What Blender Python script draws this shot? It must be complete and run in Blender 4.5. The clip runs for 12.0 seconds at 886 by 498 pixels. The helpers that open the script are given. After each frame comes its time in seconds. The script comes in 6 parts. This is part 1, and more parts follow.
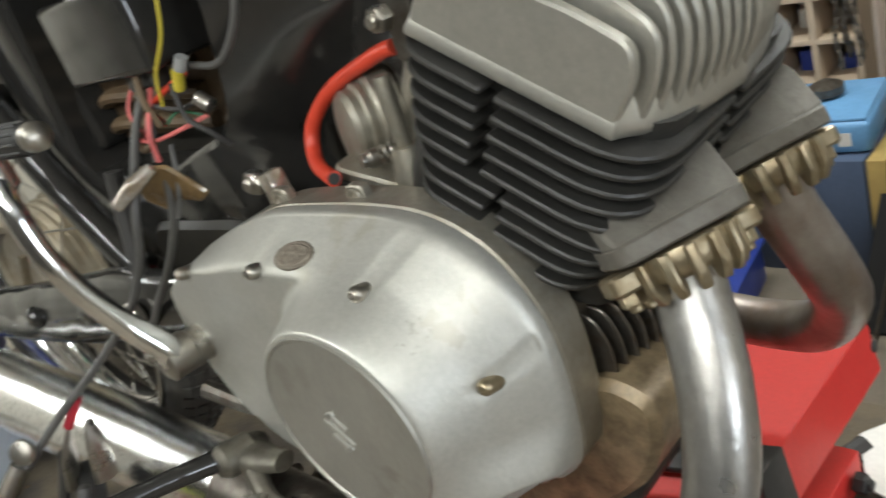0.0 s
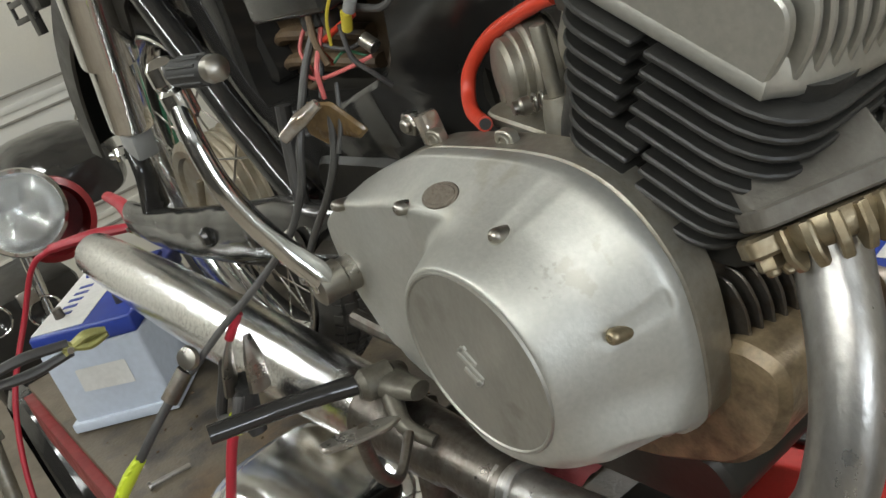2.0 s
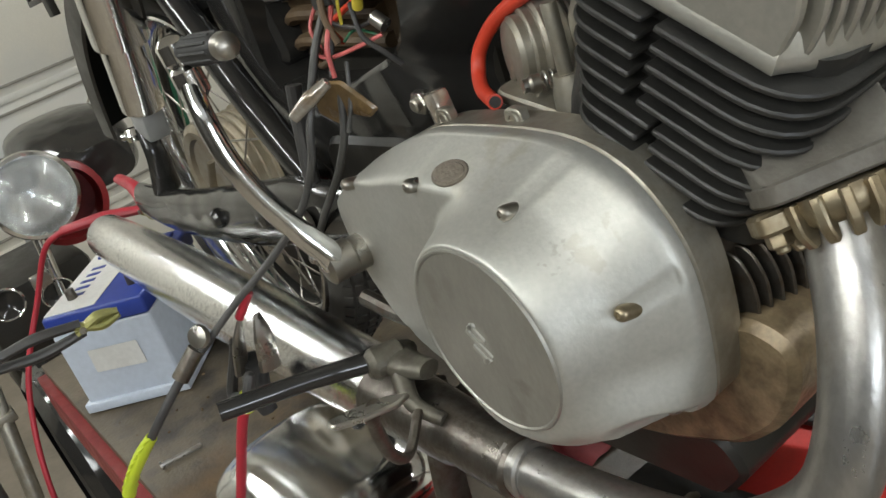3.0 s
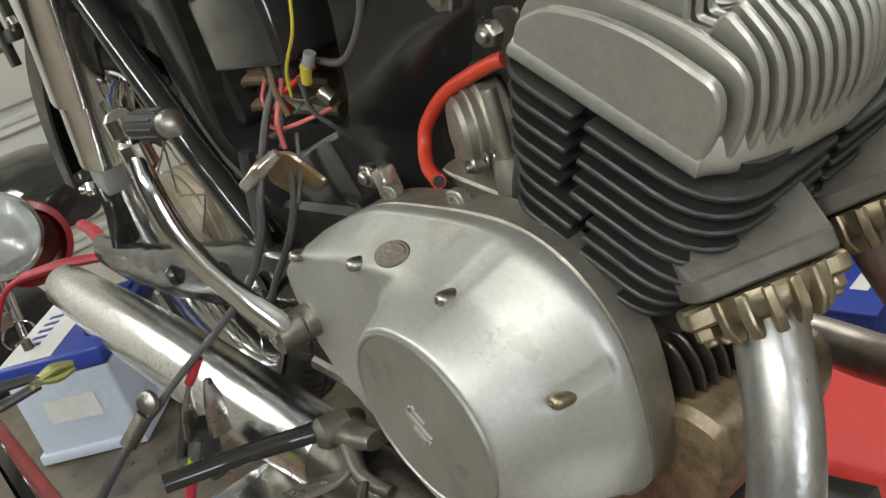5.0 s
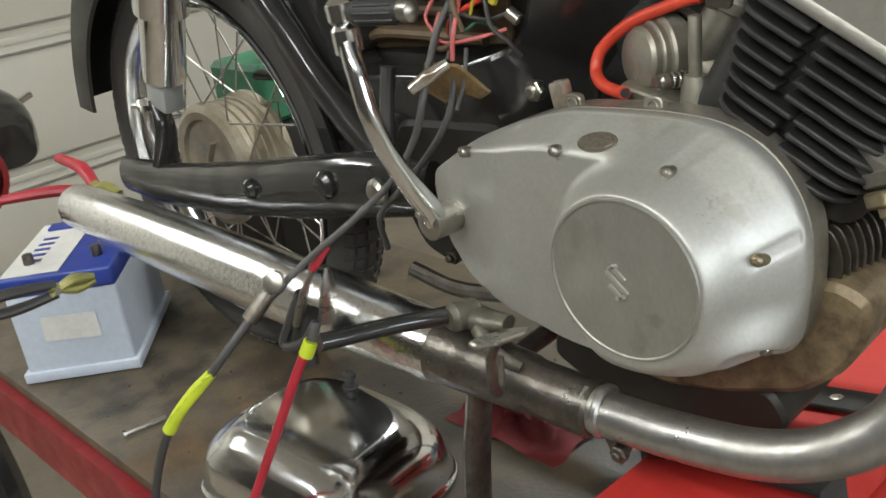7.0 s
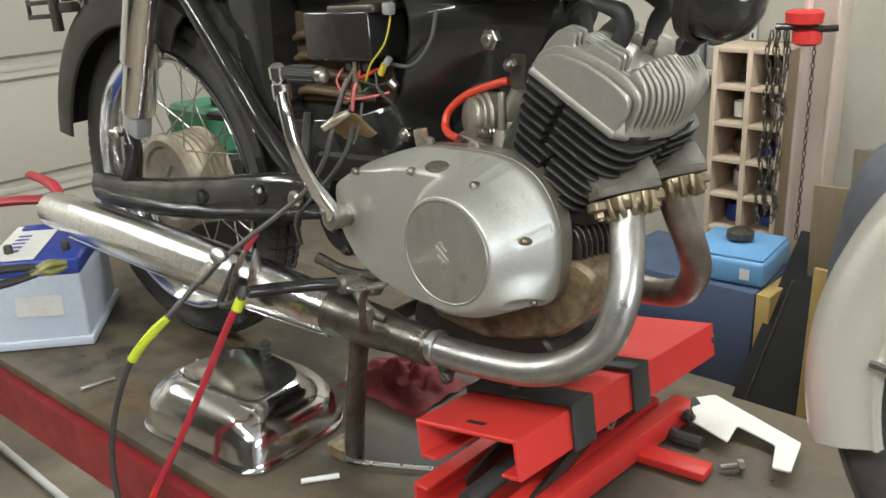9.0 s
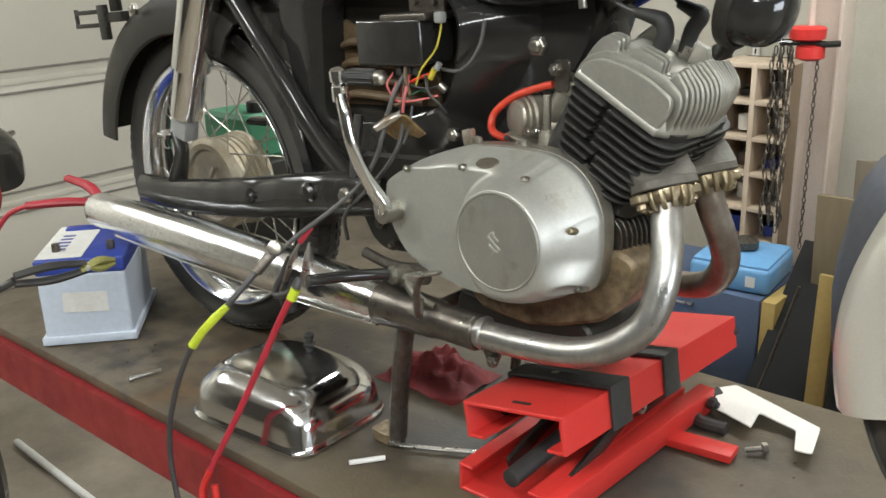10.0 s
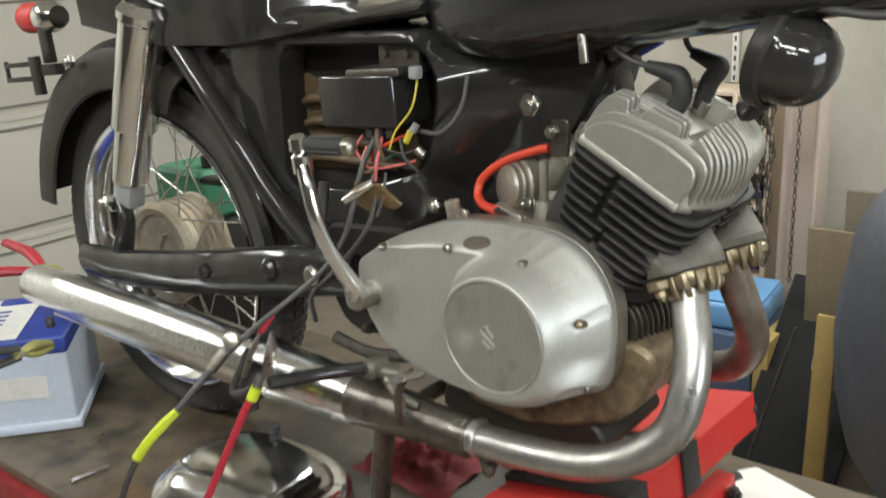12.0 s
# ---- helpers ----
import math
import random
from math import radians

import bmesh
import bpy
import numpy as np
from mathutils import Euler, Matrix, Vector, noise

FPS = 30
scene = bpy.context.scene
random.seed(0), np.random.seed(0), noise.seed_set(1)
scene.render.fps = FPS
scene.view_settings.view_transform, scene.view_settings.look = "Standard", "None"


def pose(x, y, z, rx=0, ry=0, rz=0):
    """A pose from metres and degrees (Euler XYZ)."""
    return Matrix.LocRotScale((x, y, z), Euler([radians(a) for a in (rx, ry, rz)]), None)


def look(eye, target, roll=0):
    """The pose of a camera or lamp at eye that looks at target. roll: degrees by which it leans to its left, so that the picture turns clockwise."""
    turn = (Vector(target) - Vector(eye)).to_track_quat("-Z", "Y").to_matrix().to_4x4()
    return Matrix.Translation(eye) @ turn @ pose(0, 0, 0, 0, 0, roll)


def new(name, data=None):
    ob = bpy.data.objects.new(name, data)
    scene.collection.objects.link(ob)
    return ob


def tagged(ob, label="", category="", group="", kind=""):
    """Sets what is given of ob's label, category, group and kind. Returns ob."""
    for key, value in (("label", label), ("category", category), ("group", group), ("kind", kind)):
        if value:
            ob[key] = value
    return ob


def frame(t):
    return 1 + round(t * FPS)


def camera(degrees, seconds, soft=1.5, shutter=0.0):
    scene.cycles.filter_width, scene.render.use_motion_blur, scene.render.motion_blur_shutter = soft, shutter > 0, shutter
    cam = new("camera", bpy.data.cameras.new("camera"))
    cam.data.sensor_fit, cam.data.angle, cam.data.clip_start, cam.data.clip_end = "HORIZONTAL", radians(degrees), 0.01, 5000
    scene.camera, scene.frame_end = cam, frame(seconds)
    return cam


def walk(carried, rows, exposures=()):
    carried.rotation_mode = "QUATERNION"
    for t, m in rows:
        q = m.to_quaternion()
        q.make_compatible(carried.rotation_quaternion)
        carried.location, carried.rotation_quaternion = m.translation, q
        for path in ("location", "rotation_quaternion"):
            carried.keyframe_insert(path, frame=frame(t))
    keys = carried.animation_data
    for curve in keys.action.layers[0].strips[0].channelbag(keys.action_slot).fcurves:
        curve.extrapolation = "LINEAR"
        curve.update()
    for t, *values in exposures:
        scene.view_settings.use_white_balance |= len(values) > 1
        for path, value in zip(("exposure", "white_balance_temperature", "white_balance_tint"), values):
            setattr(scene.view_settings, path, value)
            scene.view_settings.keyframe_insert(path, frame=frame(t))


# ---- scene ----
cam = camera(51.5, 12.0, 1.5, 0.5)
PATH = [
    (0, (0.326, -0.309, 0.706), (-1.027, 0.912, -0.117), -19.2),
    (0.5, (0.331, -0.314, 0.719), (-1.161, 0.751, -0.081), -19.5),
    (1, (0.334, -0.312, 0.712), (-1.207, 0.68, -0.087), -19.4),
    (1.5, (0.339, -0.328, 0.706), (-1.221, 0.627, -0.102), -19.1),
    (2, (0.347, -0.314, 0.707), (-1.222, 0.622, -0.105), -19.3),
    (2.5, (0.347, -0.321, 0.703), (-1.227, 0.601, -0.116), -19.4),
    (3, (0.349, -0.316, 0.702), (-1.23, 0.588, -0.129), -19.5),
    (3.5, (0.369, -0.294, 0.756), (-1.216, 0.611, -0.062), -19.5),
    (3.7, (0.371, -0.286, 0.741), (-1.215, 0.626, -0.066), -19.4),
    (5.3, (0.358, -0.287, 0.725), (-1.196, 0.697, -0.061), -18.2),
    (5.5, (0.357, -0.284, 0.728), (-1.199, 0.689, -0.067), -18.7),
    (6, (0.355, -0.286, 0.726), (-1.19, 0.699, -0.076), -18.5),
    (6.5, (0.335, -0.382, 0.732), (-1.202, 0.604, -0.084), -18.3),
    (6.56, (0.332, -0.386, 0.731), (-1.2, 0.606, -0.086), -18.1),
    (6.7, (0.285, -0.461, 0.717), (-1.152, 0.653, -0.116), -12.6),
    (8.3, (0.385, -0.733, 0.759), (-0.87, 0.665, 0.071), -2.3),
    (8.5, (0.468, -0.762, 0.773), (-0.783, 0.641, 0.092), -2.4),
    (9, (0.612, -0.84, 0.778), (-0.648, 0.562, 0.109), -2.2),
    (9.5, (0.636, -0.899, 0.784), (-0.621, 0.518, 0.143), -1.9),
    (10, (0.615, -0.959, 0.776), (-0.64, 0.462, 0.141), -1.8),
    (10.5, (0.597, -0.982, 0.774), (-0.642, 0.461, 0.156), -2.3),
    (11, (0.566, -0.999, 0.767), (-0.654, 0.458, 0.143), -2.3),
    (11.5, (0.521, -0.961, 0.772), (-0.653, 0.541, 0.168), -2.5),
    (12, (0.476, -0.818, 0.8), (-0.738, 0.657, 0.207), -2.9),
]
walk(cam, [(t, look(eye, target, roll)) for t, eye, target, roll in PATH],
     [(0, -0.05), (0.5, -0.23), (1, -0.28), (3.0, -0.28), (3.4, -0.12), (3.7, -0.1), (5.3, -0.2), (6.7, -0.13), (8.3, 0.08), (12, 0.08)])

# ---------------------------------------------------------------- light
W = bpy.data.worlds.new("world")
scene.world = W
W.use_nodes = True
wn = W.node_tree.nodes
sky = wn.new("ShaderNodeTexSky")
sky.sky_type, sky.sun_disc = "NISHITA", False
sky.sun_elevation, sky.sun_rotation = radians(35), radians(80)
wn["Background"].inputs[1].default_value = 0.12
W.node_tree.links.new(sky.outputs[0], wn["Background"].inputs[0])


def area_lamp(name, place, target, sx, sy, watts, colour):
    d = bpy.data.lights.new(name, "AREA")
    d.shape, d.size, d.size_y, d.energy, d.color = "RECTANGLE", sx, sy, watts, colour
    ob = new(name, d)
    ob.matrix_world = look(place, target)
    return ob


CEIL, FLOOR = 2.05, -0.86
TUBE_W, WIN_W = 29.5, 76
# placed to suit the highlights; those at x = 1.7 added only to brighten
TUBES = [(-1.5, -1.6, 0), (0.1, -1.6, 0), (1.7, -1.6, 0), (-1.3, 1.6, 0), (0.2, 1.7, 0), (1.7, 1.6, 0), (-3.2, -0.9, 1), (0.9, -2.7, 0)]

# ---------------------------------------------------------------- helpers


def mat(name, col, rough=0.5, metal=0.0, col2=None, scale=8.0, amount=0.5, fine=80.0, bump=0.15, rvar=0.15, coat=0.0,
        sharp=0.5, spec=0.5, rand=0.0, sheen=0.0, stretch=(1, 1, 1), wave=0.0):
    """Procedural surface: base colour, patches of a second colour, fine grain in colour, gloss and relief."""
    m = bpy.data.materials.new(name)
    m.use_nodes = True
    n, l = m.node_tree.nodes, m.node_tree.links
    b = n["Principled BSDF"]
    tc = n.new("ShaderNodeTexCoord")
    mp = n.new("ShaderNodeMapping")
    mp.inputs["Scale"].default_value = stretch
    l.new(tc.outputs["Object"], mp.inputs[0])
    big = n.new("ShaderNodeTexNoise")
    big.inputs["Scale"].default_value, big.inputs["Detail"].default_value = scale, 6
    big.inputs["Roughness"].default_value = 0.65
    sm = n.new("ShaderNodeTexNoise")
    sm.inputs["Scale"].default_value, sm.inputs["Detail"].default_value = fine, 4
    l.new(mp.outputs[0], big.inputs["Vector"])
    l.new(mp.outputs[0], sm.inputs["Vector"])
    ramp = n.new("ShaderNodeValToRGB")
    ramp.color_ramp.elements[0].position = sharp - 0.5 * (1 - amount) - 0.02
    ramp.color_ramp.elements[1].position = min(1.0, sharp + 0.5 * (1 - amount) * 0.6 + 0.06)
    l.new(big.outputs["Fac"], ramp.inputs[0])
    mix = n.new("ShaderNodeMix")
    mix.data_type = "RGBA"
    c2 = col2 or tuple(c * 0.72 for c in col)
    mix.inputs[6].default_value, mix.inputs[7].default_value = (*col, 1), (*c2, 1)
    l.new(ramp.outputs[0], mix.inputs[0])
    hsv = n.new("ShaderNodeHueSaturation")
    mr = n.new("ShaderNodeMapRange")
    mr.inputs[1].default_value, mr.inputs[2].default_value = 0.25, 0.75
    mr.inputs[3].default_value, mr.inputs[4].default_value = 0.94, 1.06
    l.new(sm.outputs["Fac"], mr.inputs[0])
    last = mr.outputs[0]
    if rand:
        oi = n.new("ShaderNodeObjectInfo")
        r2 = n.new("ShaderNodeMapRange")
        r2.inputs[3].default_value, r2.inputs[4].default_value = 1 - rand, 1 + rand
        l.new(oi.outputs["Random"], r2.inputs[0])
        mu = n.new("ShaderNodeMath")
        mu.operation = "MULTIPLY"
        l.new(last, mu.inputs[0])
        l.new(r2.outputs[0], mu.inputs[1])
        last = mu.outputs[0]
    l.new(last, hsv.inputs["Value"])
    l.new(mix.outputs[2], hsv.inputs["Color"])
    l.new(hsv.outputs[0], b.inputs["Base Color"])
    rr = n.new("ShaderNodeMapRange")
    rr.inputs[1].default_value, rr.inputs[2].default_value = 0.3, 0.7
    rr.inputs[3].default_value, rr.inputs[4].default_value = max(0.02, rough - rvar), min(1, rough + rvar)
    l.new(big.outputs["Fac"], rr.inputs[0])
    l.new(rr.outputs[0], b.inputs["Roughness"])
    b.inputs["Metallic"].default_value = metal
    b.inputs["Specular IOR Level"].default_value = spec
    b.inputs["Coat Weight"].default_value = coat
    b.inputs["Coat Roughness"].default_value = 0.08
    if sheen:
        b.inputs["Sheen Weight"].default_value = sheen
    if bump:
        bp = n.new("ShaderNodeBump")
        bp.inputs["Strength"].default_value, bp.inputs["Distance"].default_value = bump, 0.0015
        l.new(sm.outputs["Fac"], bp.inputs["Height"])
        l.new(bp.outputs[0], b.inputs["Normal"])
        if wave:
            b2 = n.new("ShaderNodeBump")
            b2.inputs["Strength"].default_value, b2.inputs["Distance"].default_value = wave, 0.012
            dent = n.new("ShaderNodeTexNoise")
            dent.inputs["Scale"].default_value, dent.inputs["Detail"].default_value = scale, 0.5
            l.new(mp.outputs[0], dent.inputs["Vector"])
            l.new(dent.outputs["Fac"], b2.inputs["Height"])
            l.new(b2.outputs[0], bp.inputs["Normal"])
    return m


def glow(name, col, strength):
    m = bpy.data.materials.new(name)
    m.use_nodes = True
    b = m.node_tree.nodes["Principled BSDF"]
    b.inputs["Base Color"].default_value = (*col, 1)
    b.inputs["Emission Color"].default_value = (*col, 1)
    b.inputs["Emission Strength"].default_value = strength
    return m


def wear_shade_patch(m, centre, radius, col, scale=55.0, level=0.55, soft=0.05):
    """Mixes darker blotches, wear and painted shade, into a material round one spot."""
    n, l = m.node_tree.nodes, m.node_tree.links
    b = n["Principled BSDF"]
    old = b.inputs["Base Color"].links[0].from_socket
    geo = n.new("ShaderNodeNewGeometry")
    dist = n.new("ShaderNodeVectorMath")
    dist.operation = "DISTANCE"
    dist.inputs[1].default_value = centre
    l.new(geo.outputs["Position"], dist.inputs[0])
    fall = n.new("ShaderNodeMapRange")
    fall.inputs[1].default_value, fall.inputs[2].default_value = radius * 0.3, radius
    fall.inputs[3].default_value, fall.inputs[4].default_value = 0.16, -0.25
    l.new(dist.outputs["Value"], fall.inputs[0])
    nz = n.new("ShaderNodeTexNoise")
    nz.inputs["Scale"].default_value, nz.inputs["Detail"].default_value = scale, 5
    l.new(geo.outputs["Position"], nz.inputs["Vector"])
    add = n.new("ShaderNodeMath")
    l.new(nz.outputs["Fac"], add.inputs[0])
    l.new(fall.outputs[0], add.inputs[1])
    cut = n.new("ShaderNodeMapRange")
    cut.inputs[1].default_value, cut.inputs[2].default_value = level + 0.04, level + 0.04 + soft
    l.new(add.outputs[0], cut.inputs[0])
    mx = n.new("ShaderNodeMix")
    mx.data_type = "RGBA"
    mx.inputs[7].default_value = (*col, 1)
    l.new(cut.outputs[0], mx.inputs[0])
    l.new(old, mx.inputs[6])
    l.new(mx.outputs[2], b.inputs["Base Color"])


ORG = {}


def thing(name, at, label, category, group="", kind=""):
    ob = new(name)
    ob.location = at
    ob.empty_display_size = 0.05
    ORG[ob] = Vector(at)
    return tagged(ob, label, category, group, kind)


def finish(bm, name, material, angle=35):
    bmesh.ops.recalc_face_normals(bm, faces=bm.faces)
    me = bpy.data.meshes.new(name)
    bm.to_mesh(me)
    bm.free()
    me.polygons.foreach_set("use_smooth", [True] * len(me.polygons))
    me.set_sharp_from_angle(angle=radians(angle))
    me.materials.append(material)
    return me


def part(name, bm, material, parent, label="", angle=35):
    """Links a bmesh, made in world coordinates, as one mesh under a thing or a part."""
    o = ORG[parent]
    bmesh.ops.translate(bm, verts=bm.verts, vec=-o)
    ob = new(name, finish(bm, name, material, angle))
    ob.parent = parent
    ORG[ob] = o
    return tagged(ob, label)


def single(name, bm, material, label, category, group="", kind="", angle=35):
    """A thing of one mesh, with its origin at the bottom of its middle."""
    lo = Vector([min(v.co[i] for v in bm.verts) for i in range(3)])
    hi = Vector([max(v.co[i] for v in bm.verts) for i in range(3)])
    o = Vector(((lo.x + hi.x) / 2, (lo.y + hi.y) / 2, lo.z))
    bmesh.ops.translate(bm, verts=bm.verts, vec=-o)
    ob = new(name, finish(bm, name, material, angle))
    ob.location = o
    ORG[ob] = o
    return tagged(ob, label, category, group, kind)


def B():
    return bmesh.new()


def basis(axis):
    z = Vector(axis).normalized()
    h = Vector((0, 0, 1)) if abs(z.z) < 0.9 else Vector((1, 0, 0))
    x = h.cross(z).normalized()
    return x, z.cross(x), z


def box(bm, c, s, R=None, bev=0.0, seg=2):
    geo = bmesh.ops.create_cube(bm, size=1)["verts"]
    for v in geo:
        v.co = Vector((v.co.x * s[0], v.co.y * s[1], v.co.z * s[2]))
    if bev:
        e = list({e for v in geo for e in v.link_edges})
        r = bmesh.ops.bevel(bm, geom=e, offset=bev, segments=seg, profile=0.5, affect="EDGES")
        geo = list({v for f in r["faces"] for v in f.verts} | {v for v in geo if v.is_valid})
    M = Matrix.Translation(c) @ (R.to_4x4() if R else Matrix.Identity(4))
    for v in geo:
        v.co = M @ v.co
    return bm


def rings(bm, loops, cap=True, closed=False):
    vs = [[bm.verts.new(p) for p in lp] for lp in loops]
    n = len(vs[0])
    pairs = list(zip(vs, vs[1:])) + ([(vs[-1], vs[0])] if closed else [])
    for a, b in pairs:
        for i in range(n):
            bm.faces.new((a[i], a[(i + 1) % n], b[(i + 1) % n], b[i]))
    if cap and not closed:
        bm.faces.new(vs[0][::-1])
        bm.faces.new(vs[-1])
    return vs


def smooth_path(pts, k=6):
    P = [Vector(p) for p in pts]
    if len(P) < 3:
        return P, [0, 1]
    Q = [P[0] * 2 - P[1]] + P + [P[-1] * 2 - P[-2]]
    out, par = [], []
    for i in range(len(P) - 1):
        a, b, c, d = Q[i:i + 4]
        for j in range(k):
            t = j / k
            out.append(0.5 * (2 * b + (c - a) * t + (2 * a - 5 * b + 4 * c - d) * t * t + (3 * b - a - 3 * c + d) * t ** 3))
            par.append(i + t)
    return out + [P[-1]], par + [len(P) - 1]


def tube(bm, pts, r, seg=12, k=6, flat=1.0, cap=True):
    """A round or flattened bar along a smooth path; r: one radius, or one for each point."""
    P, par = smooth_path(pts, k)
    if len(pts) < 3:
        P, par = [Vector(p) for p in pts], list(range(len(pts)))
    rs = r if isinstance(r, (list, tuple)) else [r] * len(pts)
    x = None
    loops = []
    for i, p in enumerate(P):
        t = (P[min(i + 1, len(P) - 1)] - P[max(i - 1, 0)]).normalized()
        if x is None:
            x = basis(t)[0]
        x = (x - t * x.dot(t)).normalized()
        y = t.cross(x)
        f = par[i]
        j = min(int(f), len(rs) - 2)
        rad = rs[j] + (rs[j + 1] - rs[j]) * (f - j)
        loops.append([p + rad * (x * math.cos(2 * math.pi * a / seg) + flat * y * math.sin(2 * math.pi * a / seg)) for a in range(seg)])
    rings(bm, loops, cap)
    return bm


def cyl(bm, p0, p1, r0, r1=None, seg=20, bev=0.0):
    r1 = r0 if r1 is None else r1
    p0, p1 = Vector(p0), Vector(p1)
    L = (p1 - p0).length
    prof = [(r0, 0), (r1, L)]
    if bev:
        prof = [(r0 - bev, 0), (r0 - bev * 0.3, bev * 0.3), (r0, bev), (r1, L - bev), (r1 - bev * 0.3, L - bev * 0.3), (r1 - bev, L)]
    return lathe(bm, prof, p0, p1 - p0, seg)


def lathe(bm, prof, o, axis, seg=32, cap=True):
    x, y, z = basis(axis)
    o = Vector(o)
    loops = [[o + z * h + r * (x * math.cos(2 * math.pi * a / seg) + y * math.sin(2 * math.pi * a / seg)) for a in range(seg)] for r, h in prof]
    rings(bm, loops, cap)
    return bm


def ring(bm, c, axis, R, r, seg=48, sub=10, sy=1.0):
    """A torus, sy flattening it along the axis."""
    x, y, z = basis(axis)
    c = Vector(c)
    loops = []
    for i in range(seg):
        a = 2 * math.pi * i / seg
        d = x * math.cos(a) + y * math.sin(a)
        loops.append([c + d * (R + r * math.cos(2 * math.pi * j / sub)) + z * (sy * r * math.sin(2 * math.pi * j / sub)) for j in range(sub)])
    rings(bm, loops, False, True)
    return bm


def rounded(poly, rad, n=4):
    """Rounds the corners of a 2D outline; rad: one radius or one a corner."""
    out = []
    N = len(poly)
    for i in range(N):
        p0, p1, p2 = (Vector(poly[(i + d) % N]).to_2d() for d in (-1, 0, 1))
        r = rad[i] if isinstance(rad, (list, tuple)) else rad
        a, b = (p0 - p1), (p2 - p1)
        r = min(r, a.length * 0.48, b.length * 0.48)
        if r <= 1e-5:
            out.append(p1)
            continue
        s, e = p1 + a.normalized() * r, p1 + b.normalized() * r
        for j in range(n + 1):
            t = j / n
            out.append(s * (1 - t) ** 2 + p1 * 2 * t * (1 - t) + e * t * t)
    return out


def prism(bm, poly, o, U, Vv, N, bev=0.0):
    """A plate: the 2D outline poly in the plane o, U, Vv, thick by the vector N, with softened edges."""
    o, U, Vv, N = Vector(o), Vector(U), Vector(Vv), Vector(N)
    P = [Vector(p).to_2d() for p in poly]
    n = len(P)
    area = sum(P[i].x * P[(i + 1) % n].y - P[(i + 1) % n].x * P[i].y for i in range(n))
    sgn = 1 if area > 0 else -1
    ins = []
    for i in range(n):
        d = (P[(i + 1) % n] - P[i - 1])
        nn = Vector((-d.y, d.x)).normalized() * sgn
        ins.append(P[i] + nn * bev)
    L = N.length
    k = min(bev, L * 0.45) / L if L else 0
    lev = [(P, 0.0), (P, 1.0)] if not bev else [(ins, 0), (P, k), (P, 1 - k), (ins, 1)]
    rings(bm, [[o + U * q.x + Vv * q.y + N * t for q in Q] for Q, t in lev])
    return bm


def ball(bm, c, r, s=(1, 1, 1), u=16, v=10):
    g = bmesh.ops.create_uvsphere(bm, u_segments=u, v_segments=v, radius=r)["verts"]
    for q in g:
        q.co = Vector(c) + Vector((q.co.x * s[0], q.co.y * s[1], q.co.z * s[2]))
    return bm


def hexnut(bm, c, axis, r, h, dome=True):
    lathe(bm, [(r * 0.92, 0), (r, h * 0.12), (r, h * 0.85), (r * 0.86, h)], c, axis, 6)
    if dome:
        a = Vector(axis).normalized()
        lathe(bm, [(r * 0.55, 0), (r * 0.55, h * 0.3), (r * 0.4, h * 0.45)], Vector(c) + a * h, a, 12)
    return bm


X, Y, Z = Vector((1, 0, 0)), Vector((0, 1, 0)), Vector((0, 0, 1))

# ---------------------------------------------------------------- materials
M_ALU = mat("cast_aluminium", (0.52, 0.515, 0.475), 0.47, 0.68, (0.44, 0.433, 0.39), 16, 0.22, 260, 0.12, 0.07)
M_ALU_DISC = mat("worn_aluminium", (0.4, 0.39, 0.352), 0.45, 0.7, (0.32, 0.31, 0.27), 26, 0.2, 300, 0.12, 0.06, stretch=(1, 1, 0.45))
M_ALU_HEAD = mat("head_aluminium", (0.58, 0.565, 0.51), 0.37, 0.72, (0.39, 0.377, 0.33), 14, 0.25, 240, 0.2, 0.08)
M_ALU_DULL = mat("dull_aluminium", (0.43, 0.415, 0.37), 0.45, 0.75, (0.25, 0.22, 0.165), 30, 0.3, 200, 0.25, 0.1)
M_FIN = mat("black_fin_paint", (0.0155, 0.015, 0.014), 0.46, 0.05, (0.036, 0.034, 0.03), 25, 0.3, 260, 0.25, 0.1)
M_BRASS = mat("rusty_gilt_steel", (0.42, 0.37, 0.26), 0.38, 0.85, (0.2, 0.14, 0.075), 60, 0.35, 220, 0.3, 0.12, sharp=0.55)
M_CASE = mat("grimy_crankcase", (0.2, 0.185, 0.15), 0.5, 0.5, (0.05, 0.042, 0.03), 34, 0.45, 200, 0.35, 0.12, sharp=0.5)
M_PORT = mat("dusty_grey_casting", (0.19, 0.178, 0.155), 0.55, 0.3, (0.1, 0.088, 0.07), 30, 0.4, 220, 0.4, 0.1)
M_PIPE = mat("heat_stained_chrome", (0.5, 0.495, 0.48), 0.36, 0.9, (0.3, 0.275, 0.235), 34, 0.55, 160, 0.35, 0.12, sharp=0.54, stretch=(1, 1, 0.5))
M_PIPE_RUST = mat("rusty_pipe", (0.5, 0.48, 0.46), 0.36, 0.85, (0.24, 0.18, 0.14), 16, 0.45, 160, 0.2, 0.1)
M_CHROME = mat("chrome", (0.82, 0.82, 0.81), 0.1, 1.0, (0.74, 0.735, 0.715), 20, 0.3, 160, 0.03, 0.05)
M_CHROME_PIT = mat("pitted_chrome", (0.92, 0.93, 0.94), 0.13, 1.0, (0.36, 0.34, 0.31), 210, 0.75, 420, 0.22, 0.07, sharp=0.63)
M_STEEL = mat("zinc_steel", (0.5, 0.49, 0.46), 0.32, 0.95, (0.3, 0.27, 0.22), 50, 0.3, 200, 0.12, 0.1)
M_DIRTSTEEL = mat("dirty_steel", (0.2, 0.192, 0.175), 0.4, 0.8, (0.085, 0.062, 0.042), 55, 0.3, 260, 0.35, 0.1)
